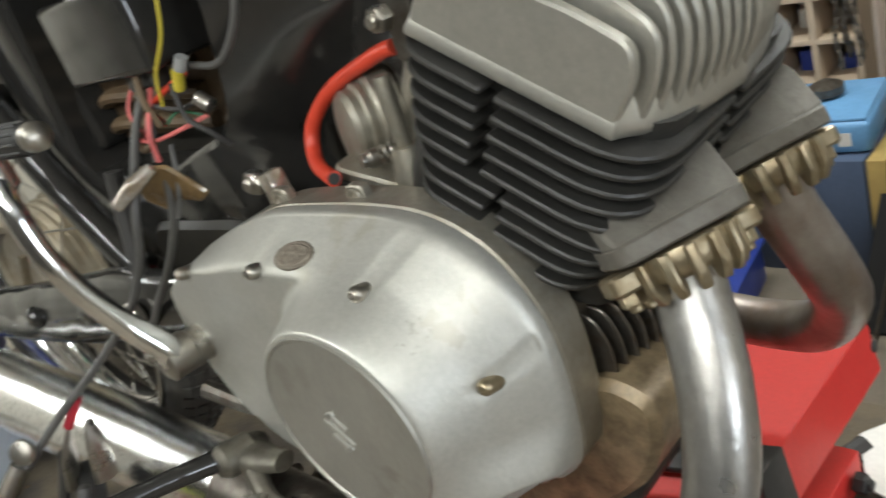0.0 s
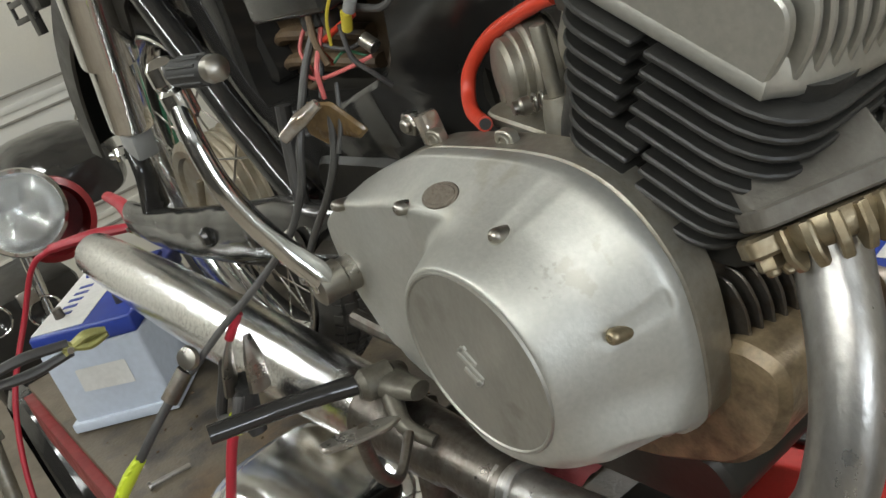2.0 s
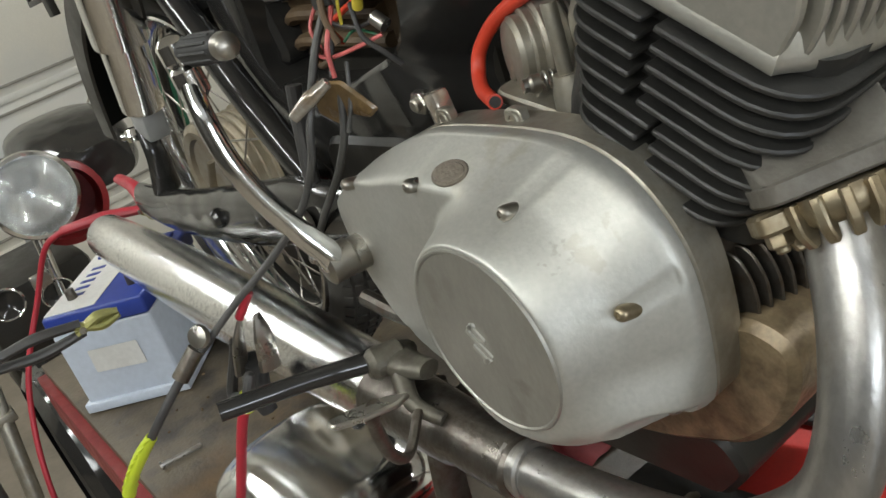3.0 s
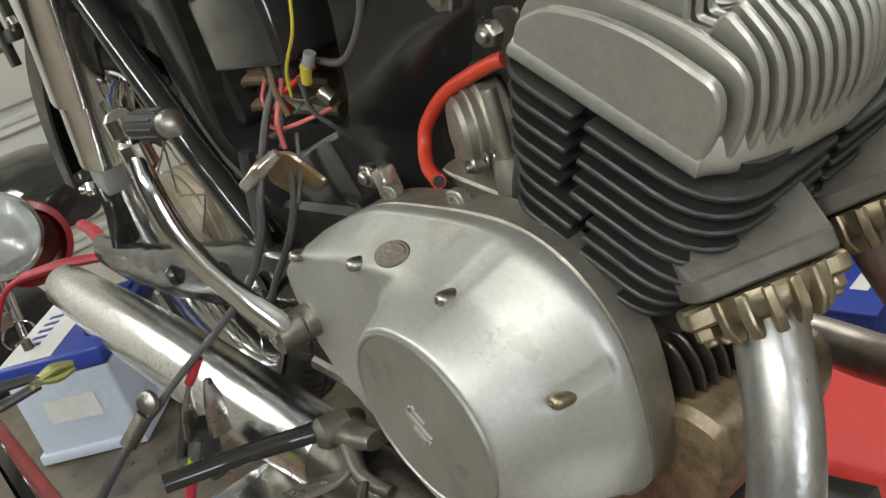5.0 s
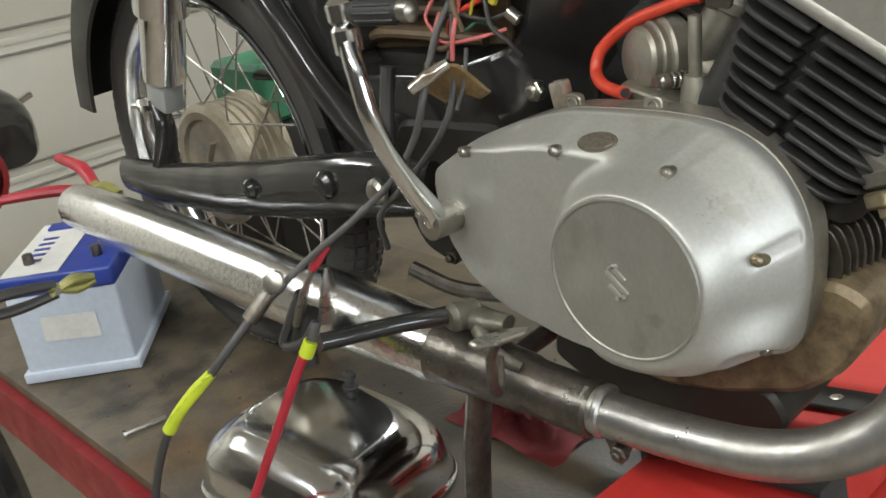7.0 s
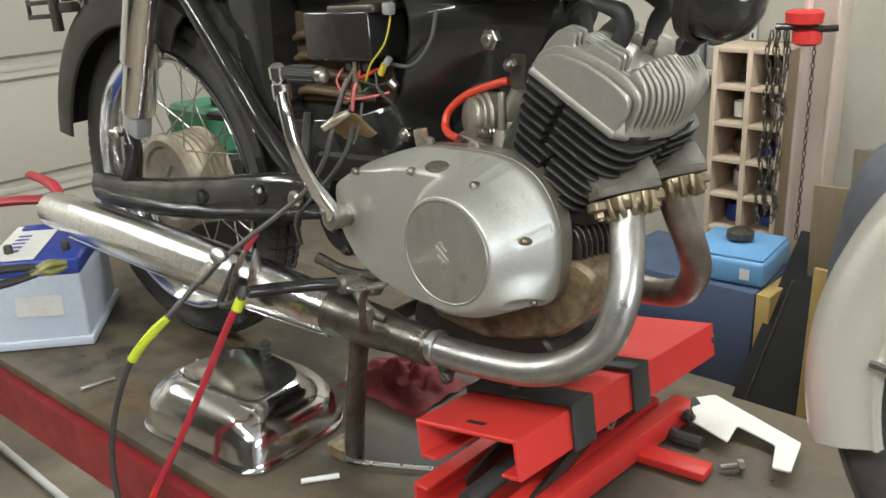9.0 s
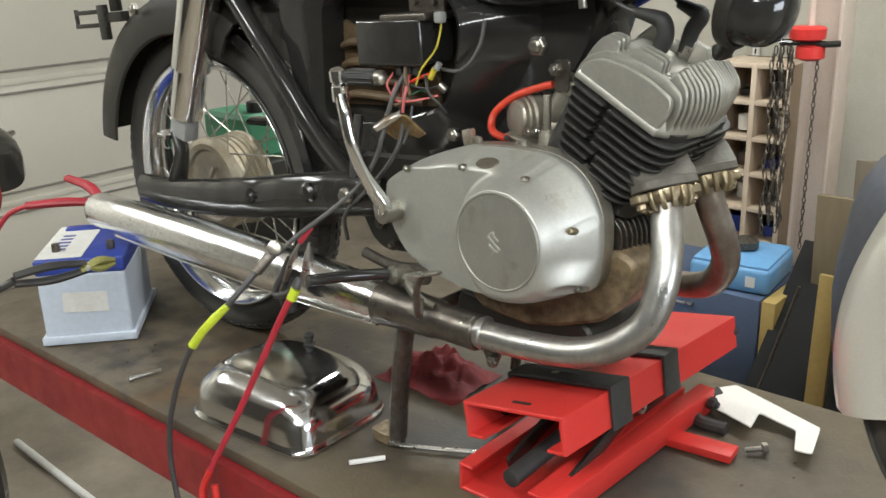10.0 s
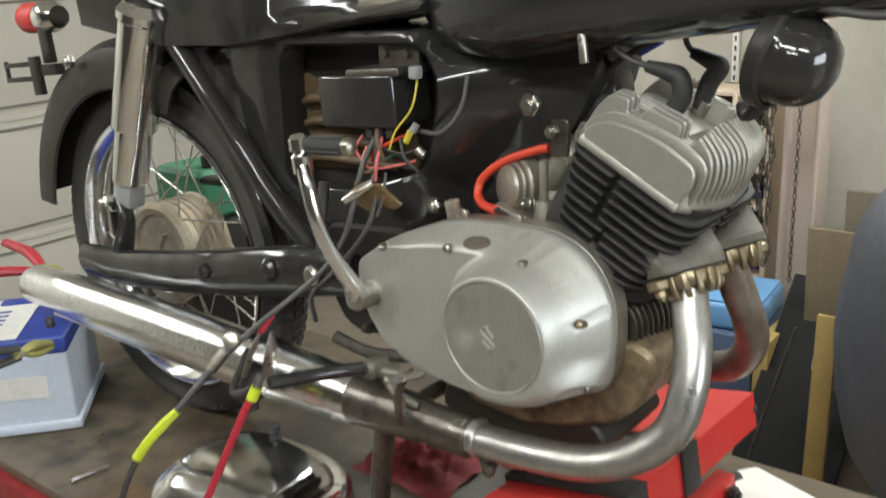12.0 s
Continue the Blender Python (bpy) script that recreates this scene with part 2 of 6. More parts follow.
M_BLACK = mat("black_gloss_enamel", (0.0165, 0.0165, 0.0165), 0.12, 0.0, (0.03, 0.028, 0.025), 14, 0.3, 140, 0.04, 0.06, wave=0.45, spec=0.6)
M_TANK = mat("black_tank_lacquer", (0.02, 0.02, 0.0205), 0.14, 0.0, (0.03, 0.0295, 0.028), 6, 0.3, 160, 0.02, 0.05, wave=0.1, spec=0.6)
M_BLACK_DULL = mat("dusty_black_paint", (0.014, 0.0132, 0.012), 0.42, 0.0, (0.032, 0.028, 0.022), 10, 0.3, 120, 0.15, 0.12, spec=0.3)
M_RUBBER = mat("black_rubber", (0.02, 0.02, 0.02), 0.6, 0.0, (0.035, 0.033, 0.03), 20, 0.3, 150, 0.2, 0.1)
M_TYRE = mat("tyre_rubber", (0.028, 0.027, 0.025), 0.72, 0.0, (0.06, 0.055, 0.046), 16, 0.3, 140, 0.3, 0.1)
M_RED = mat("red_enamel", (0.55, 0.042, 0.036), 0.42, 0.0, (0.57, 0.03, 0.024), 6, 0.2, 200, 0.05, 0.06, spec=0.35)
M_RED_DARK = mat("scuffed_dark_red_paint", (0.3, 0.016, 0.02), 0.4, 0.0, (0.16, 0.012, 0.014), 14, 0.3, 70, 0.15, 0.12)
M_RED_HOSE = mat("red_rubber_hose", (0.66, 0.06, 0.025), 0.4, 0.0, (0.55, 0.05, 0.025), 12, 0.3, 120, 0.06, 0.08)
M_RED_STRAP = mat("red_insulation", (0.42, 0.025, 0.042), 0.42, 0.0, (0.34, 0.018, 0.03), 20, 0.3, 150, 0.1, 0.1)
M_DECK = mat("oily_board", (0.142, 0.11, 0.068), 0.52, 0.0, (0.065, 0.05, 0.032), 3.2, 0.45, 170, 0.5, 0.2, sharp=0.5)
M_FLOOR = mat("stained_concrete", (0.27, 0.225, 0.17), 0.62, 0.0, (0.15, 0.125, 0.095), 3.5, 0.4, 90, 0.25, 0.12)
M_WALL = mat("painted_block", (0.5, 0.475, 0.41), 0.75, 0.0, (0.36, 0.33, 0.265), 2.6, 0.4, 160, 0.25, 0.08)
M_DOOR = mat("garage_door_paint", (0.66, 0.63, 0.55), 0.5, 0.0, (0.6, 0.57, 0.49), 1.6, 0.2, 300, 0.03, 0.08)
M_DOOR_SEAM = mat("seam_grey", (0.34, 0.32, 0.28), 0.6, 0.2, (0.22, 0.2, 0.17), 12, 0.3, 60, 0.1, 0.1)
M_CEIL = mat("ceiling_white", (0.72, 0.7, 0.65), 0.85, 0.0, (0.64, 0.62, 0.57), 1.5, 0.3, 40, 0.1, 0.05)
M_POST = mat("pink_beige_paint", (0.6, 0.5, 0.43), 0.5, 0.0, (0.5, 0.41, 0.34), 5, 0.3, 120, 0.1, 0.1)
M_WOOD = mat("shelf_wood", (0.58, 0.47, 0.36), 0.6, 0.0, (0.45, 0.35, 0.25), 6, 0.3, 90, 0.2, 0.1, stretch=(1, 1, 0.2))
M_WOOD_DARK = mat("brown_board", (0.22, 0.17, 0.1), 0.65, 0.0, (0.13, 0.1, 0.06), 5, 0.3, 60, 0.2, 0.1, stretch=(1, 1, 0.2))
M_WOOD_GREY = mat("weathered_board", (0.2, 0.16, 0.11), 0.7, 0.0, (0.13, 0.105, 0.075), 7, 0.35, 70, 0.25, 0.1, stretch=(1, 1, 0.2))
M_BLUE_CASE = mat("light_blue_plastic", (0.17, 0.38, 0.64), 0.4, 0.0, (0.13, 0.31, 0.55), 8, 0.3, 80, 0.06, 0.1)
M_BLUE_CAB = mat("dark_blue_paint", (0.085, 0.12, 0.2), 0.5, 0.0, (0.06, 0.085, 0.14), 5, 0.3, 90, 0.08, 0.08)
M_YELLOW_PANEL = mat("yellow_board", (0.5, 0.36, 0.12), 0.55, 0.0, (0.38, 0.26, 0.09), 5, 0.3, 50, 0.1, 0.1)
M_BATT = mat("battery_case", (0.55, 0.6, 0.68), 0.4, 0.0, (0.5, 0.545, 0.62), 7, 0.3, 90, 0.04, 0.06)
M_BATT_LID = mat("blue_battery_lid", (0.03, 0.06, 0.34), 0.4, 0.0, (0.02, 0.04, 0.22), 9, 0.3, 90, 0.06, 0.08)
M_LABEL = mat("paper_label", (0.74, 0.73, 0.7), 0.6, 0.0, (0.62, 0.6, 0.56), 18, 0.3, 120, 0.05, 0.06)
M_INK = mat("ink", (0.05, 0.05, 0.07), 0.6, 0.0, None, 20, 0.3, 120, 0.0, 0.05)
M_YELLOW = mat("yellow_insulation", (0.6, 0.5, 0.05), 0.45, 0.0, (0.5, 0.4, 0.04), 20, 0.3, 120, 0.05, 0.1)
M_TAPE = mat("yellow_green_tape", (0.56, 0.66, 0.03), 0.5, 0.0, (0.42, 0.5, 0.03), 40, 0.3, 160, 0.15, 0.1)
M_PINK = mat("pink_insulation", (0.7, 0.16, 0.15), 0.5, 0.0, None, 20, 0.3, 120, 0.05, 0.1)
M_WIRE = mat("black_cable", (0.03, 0.03, 0.032), 0.5, 0.0, (0.055, 0.05, 0.045), 20, 0.3, 120, 0.08, 0.1)
M_GREYWIRE = mat("grey_cable", (0.085, 0.08, 0.074), 0.5, 0.0, None, 20, 0.3, 120, 0.08, 0.1)
M_TAN = mat("grimy_tan_board", (0.17, 0.11, 0.055), 0.6, 0.0, (0.06, 0.038, 0.02), 22, 0.35, 120, 0.35, 0.1)
M_CLEAR = mat("yellowed_clear_sleeve", (0.6, 0.58, 0.53), 0.12, 0.55, (0.28, 0.2, 0.12), 70, 0.45, 120, 0.3, 0.1, coat=0.6)
M_CASE_DIRT = mat("oily_crankcase", (0.36, 0.275, 0.165), 0.42, 0.3, (0.07, 0.045, 0.025), 38, 0.5, 130, 0.6, 0.14, sharp=0.5)
M_DRUM = mat("dusty_drum", (0.5, 0.47, 0.39), 0.5, 0.55, (0.28, 0.22, 0.14), 18, 0.3, 110, 0.2, 0.1)
M_FENDER = mat("silver_cream_paint", (0.6, 0.575, 0.51), 0.3, 0.35, (0.57, 0.545, 0.475), 3, 0.1, 500, 0.008, 0.02, coat=0.4)
M_GREYBIN = mat("slate_grey_plastic", (0.095, 0.1, 0.118), 0.5, 0.0, (0.07, 0.075, 0.092), 7, 0.3, 60, 0.06, 0.08)
M_WHITE = mat("white_enamel", (0.8, 0.785, 0.74), 0.4, 0.0, (0.76, 0.74, 0.68), 6, 0.15, 200, 0.03, 0.04)
M_GREEN = mat("green_plastic", (0.06, 0.26, 0.14), 0.5, 0.0, None, 10, 0.3, 80, 0.06, 0.08)
M_GREY = mat("grey_plastic", (0.3, 0.3, 0.29), 0.5, 0.0, (0.24, 0.24, 0.23), 10, 0.3, 80, 0.1, 0.1)
M_LENS = mat("headlamp_reflector", (0.6, 0.6, 0.59), 0.16, 1.0, (0.7, 0.7, 0.68), 20, 0.3, 60, 0.0, 0.05)
M_BADGE = mat("worn_badge", (0.14, 0.1, 0.075), 0.4, 0.7, (0.26, 0.235, 0.19), 200, 0.3, 300, 0.5, 0.1)
M_SOOT = mat("sooty_silencer_joint", (0.24, 0.225, 0.2), 0.36, 0.85, (0.07, 0.05, 0.035), 45, 0.3, 220, 0.45, 0.12, sharp=0.53)
M_CHROME_SOFT = mat("dull_chrome", (0.8, 0.81, 0.82), 0.13, 1.0, (0.7, 0.7, 0.69), 12, 0.2, 200, 0.03, 0.05)
M_OLIVE = mat("dirty_yellow_jaws", (0.42, 0.4, 0.1), 0.45, 0.3, (0.2, 0.19, 0.08), 60, 0.3, 160, 0.2, 0.1)
M_GAP_SHADE = mat("gap_shade_black", (0.009, 0.009, 0.01), 0.75, 0.0, (0.016, 0.015, 0.014), 8, 0.3, 120, 0.1, 0.1, spec=0.2)
M_AMBER = mat("amber_plastic", (0.26, 0.17, 0.075), 0.22, 0.0, (0.07, 0.042, 0.02), 60, 0.5, 120, 0.5, 0.1, coat=0.5)
M_GLOW = glow("tube_glow", (1.0, 0.98, 0.93), 8.0)
wear_shade_patch(M_ALU, (-0.028, -0.032, 0.457), 0.034, (0.4, 0.38, 0.34), 200, 0.66, 0.09)
wear_shade_patch(M_ALU, (0.0, -0.02, 0.475), 0.05, (0.44, 0.42, 0.37), 60, 0.6)
wear_shade_patch(M_ALU, (-0.1, 0.0, 0.5), 0.07, (0.43, 0.41, 0.35), 45, 0.58, 0.12)
wear_shade_patch(M_ALU, (-0.23, -0.03, 0.46), 0.03, (0.36, 0.34, 0.29), 40, 0.66)
wear_shade_patch(M_ALU_DISC, (-0.11, -0.065, 0.43), 0.06, (0.3, 0.285, 0.245), 34, 0.62, 0.14)
wear_shade_patch(M_ALU_DISC, (-0.06, -0.065, 0.36), 0.05, (0.29, 0.275, 0.235), 40, 0.64, 0.14)
# under the engine: oil stains plus the machine's shadow, put into the board colour
wear_shade_patch(M_DECK, (-0.12, 0.16, 0.0), 0.5, (0.028, 0.025, 0.02), 8, 0.42, 0.22)
wear_shade_patch(M_DECK, (-0.78, -0.02, 0.0), 0.34, (0.13, 0.078, 0.036), 6, 0.5, 0.22)
wear_shade_patch(M_DECK, (-1.0, 0.1, 0.0), 0.8, (0.04, 0.033, 0.025), 18, 0.57, 0.2)
# greyer blotches spread round the middle of the door
wear_shade_patch(M_DOOR, (-4.0, 0.3, 0.1), 1.2, (0.54, 0.54, 0.52), 1.6, 0.5, 0.25)
# under the silencer: its shade and oil both darken the board colour
wear_shade_patch(M_DECK, (-0.55, 0.12, 0.0), 0.55, (0.045, 0.035, 0.025), 7, 0.42, 0.22)

# ---------------------------------------------------------------- the room
XW, XE, YN, YS = -4.0, 4.3, 2.95, -3.6


def slab(name, lo, hi, material, label, category, kind="structure"):
    c = [(a + b) / 2 for a, b in zip(lo, hi)]
    return single(name, box(B(), c, [b - a for a, b in zip(lo, hi)]), material, label, category, "", kind)


slab("floor", (XW - 0.2, YS - 0.2, FLOOR - 0.15), (XE + 0.2, YN + 0.2, FLOOR), M_FLOOR, "stained brown concrete workshop floor", "floor")
slab("ceiling", (XW - 0.2, YS - 0.2, CEIL), (XE + 0.2, YN + 0.2, CEIL + 0.15), M_CEIL, "plain off-white workshop ceiling", "ceiling")
slab("wall_north", (XW, YN, FLOOR), (XE, YN + 0.2, CEIL), M_WALL, "pale cream painted block wall with marks", "wall")
# never in view; coloured dark so the chrome and black enamel reflect more contrast
slab("wall_south", (XW, YS - 0.2, FLOOR), (XE, YS, CEIL), mat("dark_reflection_wall", (0.06, 0.052, 0.042), 0.7, 0.0, (0.035, 0.03, 0.025), 5, 0.3, 60, 0.2, 0.1, stretch=(1, 1, 0.2)), "plain unseen wall, made dark for contrast in the chrome", "wall")
# east wall with a window opening
bm = B()
wy0, wy1, wz0, wz1 = -1.5, 0.6, 0.35, 1.5
for lo, hi in (((YS, FLOOR), (wy0, CEIL)), ((wy1, FLOOR), (YN, CEIL)), ((wy0, FLOOR), (wy1, wz0)), ((wy0, wz1), (wy1, CEIL))):
    box(bm, (XE + 0.1, (lo[0] + hi[0]) / 2, (lo[1] + hi[1]) / 2), (0.2, hi[0] - lo[0], hi[1] - lo[1]))
single("wall_east", bm, M_WALL, "pale cream wall with a daylight window", "wall", "", "structure")
win = thing("window_1", (XE + 0.1, (wy0 + wy1) / 2, wz0), "white framed workshop window letting in daylight", "window", "", "structure")
bm = B()
for y0, y1, z0, z1 in ((wy0, wy1, wz0, wz0 + 0.05), (wy0, wy1, wz1 - 0.05, wz1), (wy0, wy0 + 0.05, wz0 + 0.05, wz1 - 0.05), (wy1 - 0.05, wy1, wz0 + 0.05, wz1 - 0.05)):
    box(bm, (XE + 0.1, (y0 + y1) / 2, (z0 + z1) / 2), (0.08, y1 - y0, z1 - z0), None, 0.004)
part("window_frame", bm, M_WHITE, win)
area_lamp("window_daylight", (XE - 0.02, (wy0 + wy1) / 2, (wz0 + wz1) / 2), (0, (wy0 + wy1) / 2, 0.6), 2.0, 1.05, WIN_W, (0.8, 0.89, 1.0))

# west wall: lintel and jambs round a sectional garage door
bm = B()
box(bm, (XW - 0.1, -3.2, (FLOOR + CEIL) / 2), (0.2, 0.8, CEIL - FLOOR))
box(bm, (XW - 0.1, 2.75, (FLOOR + CEIL) / 2), (0.2, 0.4, CEIL - FLOOR))
box(bm, (XW - 0.1, -0.125, 1.85), (0.2, 5.35, 0.4))
single("wall_west", bm, M_WALL, "cream wall round the garage door", "wall", "", "structure")
gd = thing("garage_door", (XW, -0.1, FLOOR), "closed cream sectional garage door with grey seams", "garage door", "", "structure")
z0 = FLOOR
for z1 in (-0.42, 0.18, 0.78, 1.38, 1.65):
    bm = B()
    box(bm, (XW - 0.03, -0.125, (z0 + z1) / 2), (0.05, 5.3, z1 - z0 - 0.008), None, 0.003)
    p = part("panel", bm, M_DOOR, gd)
    if z1 < 1.5:
        for dz in (-0.055, 0.055):
            bm = B()
            box(bm, (XW - 0.002, -0.125, z1 + dz), (0.012, 5.3, 0.012), None, 0.002)
            part("seam", bm, M_DOOR_SEAM, gd, "grey seam strip")
        bm = B()
        box(bm, (XW - 0.003, -0.125, z1), (0.01, 5.3, 0.03), None, 0.002)
        part("seam", bm, M_DOOR, gd)
        for y in (-1.4, 0.2, 1.72):
            bm = B()
            box(bm, (XW + 0.006, y, z1), (0.014, 0.085, 0.1), None, 0.003)
            part("hinge", bm, M_GREY, gd, "grey steel hinge plate")
    z0 = z1

# fluorescent fittings, all out of view
for x, y, turned in TUBES:
    f = thing("ceiling_light", (x, y, CEIL), "white fluorescent batten light, lit, unseen under the ceiling", "ceiling light", "ceiling lights")
    d = Y if turned else X
    o = X if turned else Y
    part("housing", box(B(), (x, y, CEIL - 0.03), (0.12, 1.3, 0.06) if turned else (1.3, 0.12, 0.06), None, 0.006), M_WHITE, f)
    for q in (-0.04, 0.04):
        a = Vector((x, y, CEIL - 0.085)) + o * q
        part("fluorescent_tube", cyl(B(), a - d * 0.6, a + d * 0.6, 0.015, None, 12), M_GLOW, f, "glowing white tube")
    area_lamp("tube_light", (x, y, CEIL - 0.11), (x, y + 0.001, 0), 0.18 if turned else 1.2, 1.2 if turned else 0.18, TUBE_W, (0.95, 1.0, 0.985))

# ---------------------------------------------------------------- the lift table
TX0, TX1, TY0, TY1 = -1.5, 1.25, -0.222, 0.52
lt = thing("lift_table", ((TX0 + TX1) / 2, 0.15, FLOOR), "red motorcycle lift table with an oily brown board deck", "lift table")
deck = part("deck", box(B(), ((TX0 + TX1) / 2, (TY0 + TY1) / 2 + 0.006, -0.011), (TX1 - TX0 - 0.02, TY1 - TY0 - 0.022, 0.022), None, 0.003), M_DECK, lt, "oil-stained brown board")
for y in (TY0, TY1 - 0.045):
    bm = B()
    prism(bm, [(0, 0), (0.045, 0), (0.045, -0.012), (0.008, -0.012), (0.008, -0.086), (0.045, -0.086), (0.045, -0.097), (0, -0.097)],
          (TX0, y if y < 0 else y + 0.045, -0.023), Y if y < 0 else -Y, Z, X * (TX1 - TX0), 0.001)
    part("side_rail", bm, M_RED_DARK, lt, "scuffed red steel rail")
for x in (TX0 + 0.02, TX1 - 0.02):
    part("end_rail", box(B(), (x, (TY0 + TY1) / 2, -0.072), (0.04, TY1 - TY0 - 0.1, 0.09), None, 0.003), M_RED_DARK, lt)
for s, y in ((1, -0.1), (-1, -0.06), (1, 0.42), (-1, 0.38)):
    bm = B()
    a, b = Vector((-0.75 * s, y, FLOOR + 0.1)), Vector((0.75 * s, y, -0.17))
    d = (b - a)
    R = Matrix((d.normalized(), Y, d.normalized().cross(Y))).transposed()
    box(bm, (a + b) / 2, (d.length, 0.03, 0.06), R, 0.003)
    part("scissor_arm", bm, M_RED_DARK, lt)
for y in (-0.12, 0.42):
    part("base_rail", box(B(), (0, y, FLOOR + 0.07), (1.8, 0.05, 0.06), None, 0.004), M_RED_DARK, lt)
for x, y in ((-1.0, 0.12), (0.95, 0.12)):
    w = part("caster", cyl(B(), (x, y - 0.02, FLOOR + 0.06), (x, y + 0.02, FLOOR + 0.06), 0.06, None, 24, 0.006), M_RUBBER, lt, "black caster wheel")
    part("caster_fork", box(B(), (x, y, FLOOR + 0.1), (0.05, 0.055, 0.1), None, 0.004), M_DIRTSTEEL, lt)

# ---------------------------------------------------------------- the motorcycle
MID = 0.14      # middle plane of the machine
bike = thing("motorcycle", (-0.3, MID, 0.0), "old black motorcycle with a silver twin-cylinder engine, partly dismantled", "motorcycle")

# clutch cover
JOINT = 0.014      # plane of its joint with the crankcase
OUT = [(-0.338, 0.424), (-0.333, 0.440), (-0.318, 0.452), (-0.287, 0.470), (-0.24, 0.489), (-0.2, 0.502), (-0.175, 0.507), (-0.13, 0.510), (-0.085, 0.511),
       (-0.05, 0.508), (-0.024, 0.499), (-0.004, 0.485), (0.011, 0.466), (0.022, 0.442), (0.026, 0.415), (0.0255, 0.378), (0.021, 0.347), (0.012, 0.333),
       (-0.013, 0.325), (-0.035, 0.313), (-0.07, 0.304), (-0.11, 0.3), (-0.16, 0.3), (-0.205, 0.305), (-0.25, 0.312), (-0.292, 0.33), (-0.32, 0.36), (-0.334, 0.392)]
loop, _ = smooth_path([(x, 0, z) for x, z in OUT + OUT[:1]], 12)
OUTD = [Vector((p.x, p.z)) for p in loop[:-1]]
DISC = Vector((-0.0845, 0.402))
# screw: place in the plane of the cover, direction of its hollow, length of the hollow
SCREWS = [((-0.281, 0.4655), (-0.2, 0.98), 0.02), ((-0.168, 0.4845), (0.62, 0.78), 0.03), ((-0.061, 0.4835), (0.7, 0.71), 0.045), ((0.005, 0.4235), (0.86, 0.5), 0.04),
          ((-0.001, 0.336), (0.9, -0.1), 0.0), ((-0.276, 0.321), (-0.3, -0.95), 0.0)]
SEG_A = np.array([(q.x, q.y) for q in OUTD])
SEG_D = np.roll(SEG_A, -1, 0) - SEG_A
SEG_L = np.maximum((SEG_D ** 2).sum(1), 1e-12)
RAY_A = np.arctan2(SEG_A[:, 1] - DISC.y, SEG_A[:, 0] - DISC.x)
RAY_R = np.hypot(SEG_A[:, 1] - DISC.y, SEG_A[:, 0] - DISC.x)
RAY_O = np.argsort(RAY_A)
RAY_A, RAY_R = RAY_A[RAY_O], RAY_R[RAY_O]


def edge_distance(p):
    w = np.array((p.x, p.y)) - SEG_A
    t = np.clip((w * SEG_D).sum(1) / SEG_L, 0, 1)
    return float(np.sqrt(((w - SEG_D * t[:, None]) ** 2).sum(1).min()))


def smin(a, b, k):
    h = max(0.0, min(1.0, 0.5 + 0.5 * (b - a) / k))
    return b * (1 - h) + a * h - k * h * (1 - h)


def quarter(d, D):
    return math.sqrt(max(0.0, 1 - (1 - min(max(d, 0.0) / D, 1)) ** 2))


def ease(v):
    v = max(0.0, min(1.0, v))
    return v * v * (3 - 2 * v)


def cover_height(p, d):
    """How far the cover stands proud of its joint at p, d from its rim."""
    v = p - DISC
    r = v.length + 1e-6
    R = float(np.interp(math.atan2(v.y, v.x), RAY_A, RAY_R, period=2 * math.pi))
    t = max(0.0, min(1.0, (R - 0.001 - r) / max(R - 0.001 - 0.069, 0.004)))
    under = ease((-v.y / r - 0.15) / 0.6)
    inner = max(0.0, d - 0.001)
    # the dome round the cap, towards the front and below
    dome = 0.004 * quarter(t, 0.1) + 0.0725 * ((1 - under) * (0.88 * t + 0.12 * ease((t - 0.5) / 0.55)) + under * quarter(t, 1.0))
    front = max(ease((v.x / r + 0.1) / 0.55), under * ease((p.x + 0.2) / 0.1))
    boss = 0.077 - 2.3 * max(0.0, r - 0.069)
    crown = dome * front + boss * (1 - front)
    # the flat face at the rear with the sloping shelf above it
    reach = float(np.interp(p.x, (-0.3, -0.285, -0.24, -0.168, -0.067, 0.02), (0.003, 0.004, 0.014, 0.022, 0.027, 0.03)))
    face = 0.041 + 0.1 * min(0.0, p.x + 0.168)
    shelf = 0.004 + (face - 0.004) * inner / reach
    low = ease((0.43 - p.y) / 0.03)
    wall = shelf * (1 - low) + (0.006 + 0.05 * quarter(inner, 0.006)) * low
    flat = smin(face, wall, 0.007)
    flat = flat * (1 - ease((p.x + 0.07) / 0.09))
    h = -smin(-crown, -flat, 0.013)
    h = smin(h, 0.0765, 0.003)
    h = min(h, 0.006 + 5.5 * inner)
    # flat flange at the lower front corner, another at the lower rear
    h = smin(h, 0.008 + 4.0 * max(0.0, (p - Vector((0.011, 0.331))).length - 0.0125), 0.006)
    h = smin(h, 0.014 + 4.0 * max(0.0, (p - Vector((-0.276, 0.318))).length - 0.006), 0.004)
    for (sx, sz), (dx, dz), L in SCREWS:
        if not L:
            continue
        w = p - Vector((sx, sz))
        k = w.dot(Vector((dx, dz)))
        u = w.dot(Vector((-dz, dx)))
        width = 0.0055 + 0.05 * max(0.0, k)
        hollow = math.exp(-(u / width) ** 4) * ease((k + 0.009) / 0.005) * (1 - ease((k - L * 0.55) / (L * 0.45)))
        h -= 0.0014 * hollow
    # narrow raised lip round the joint
    return max(h, 0.0042 * quarter(d, 0.0014), 0.0)


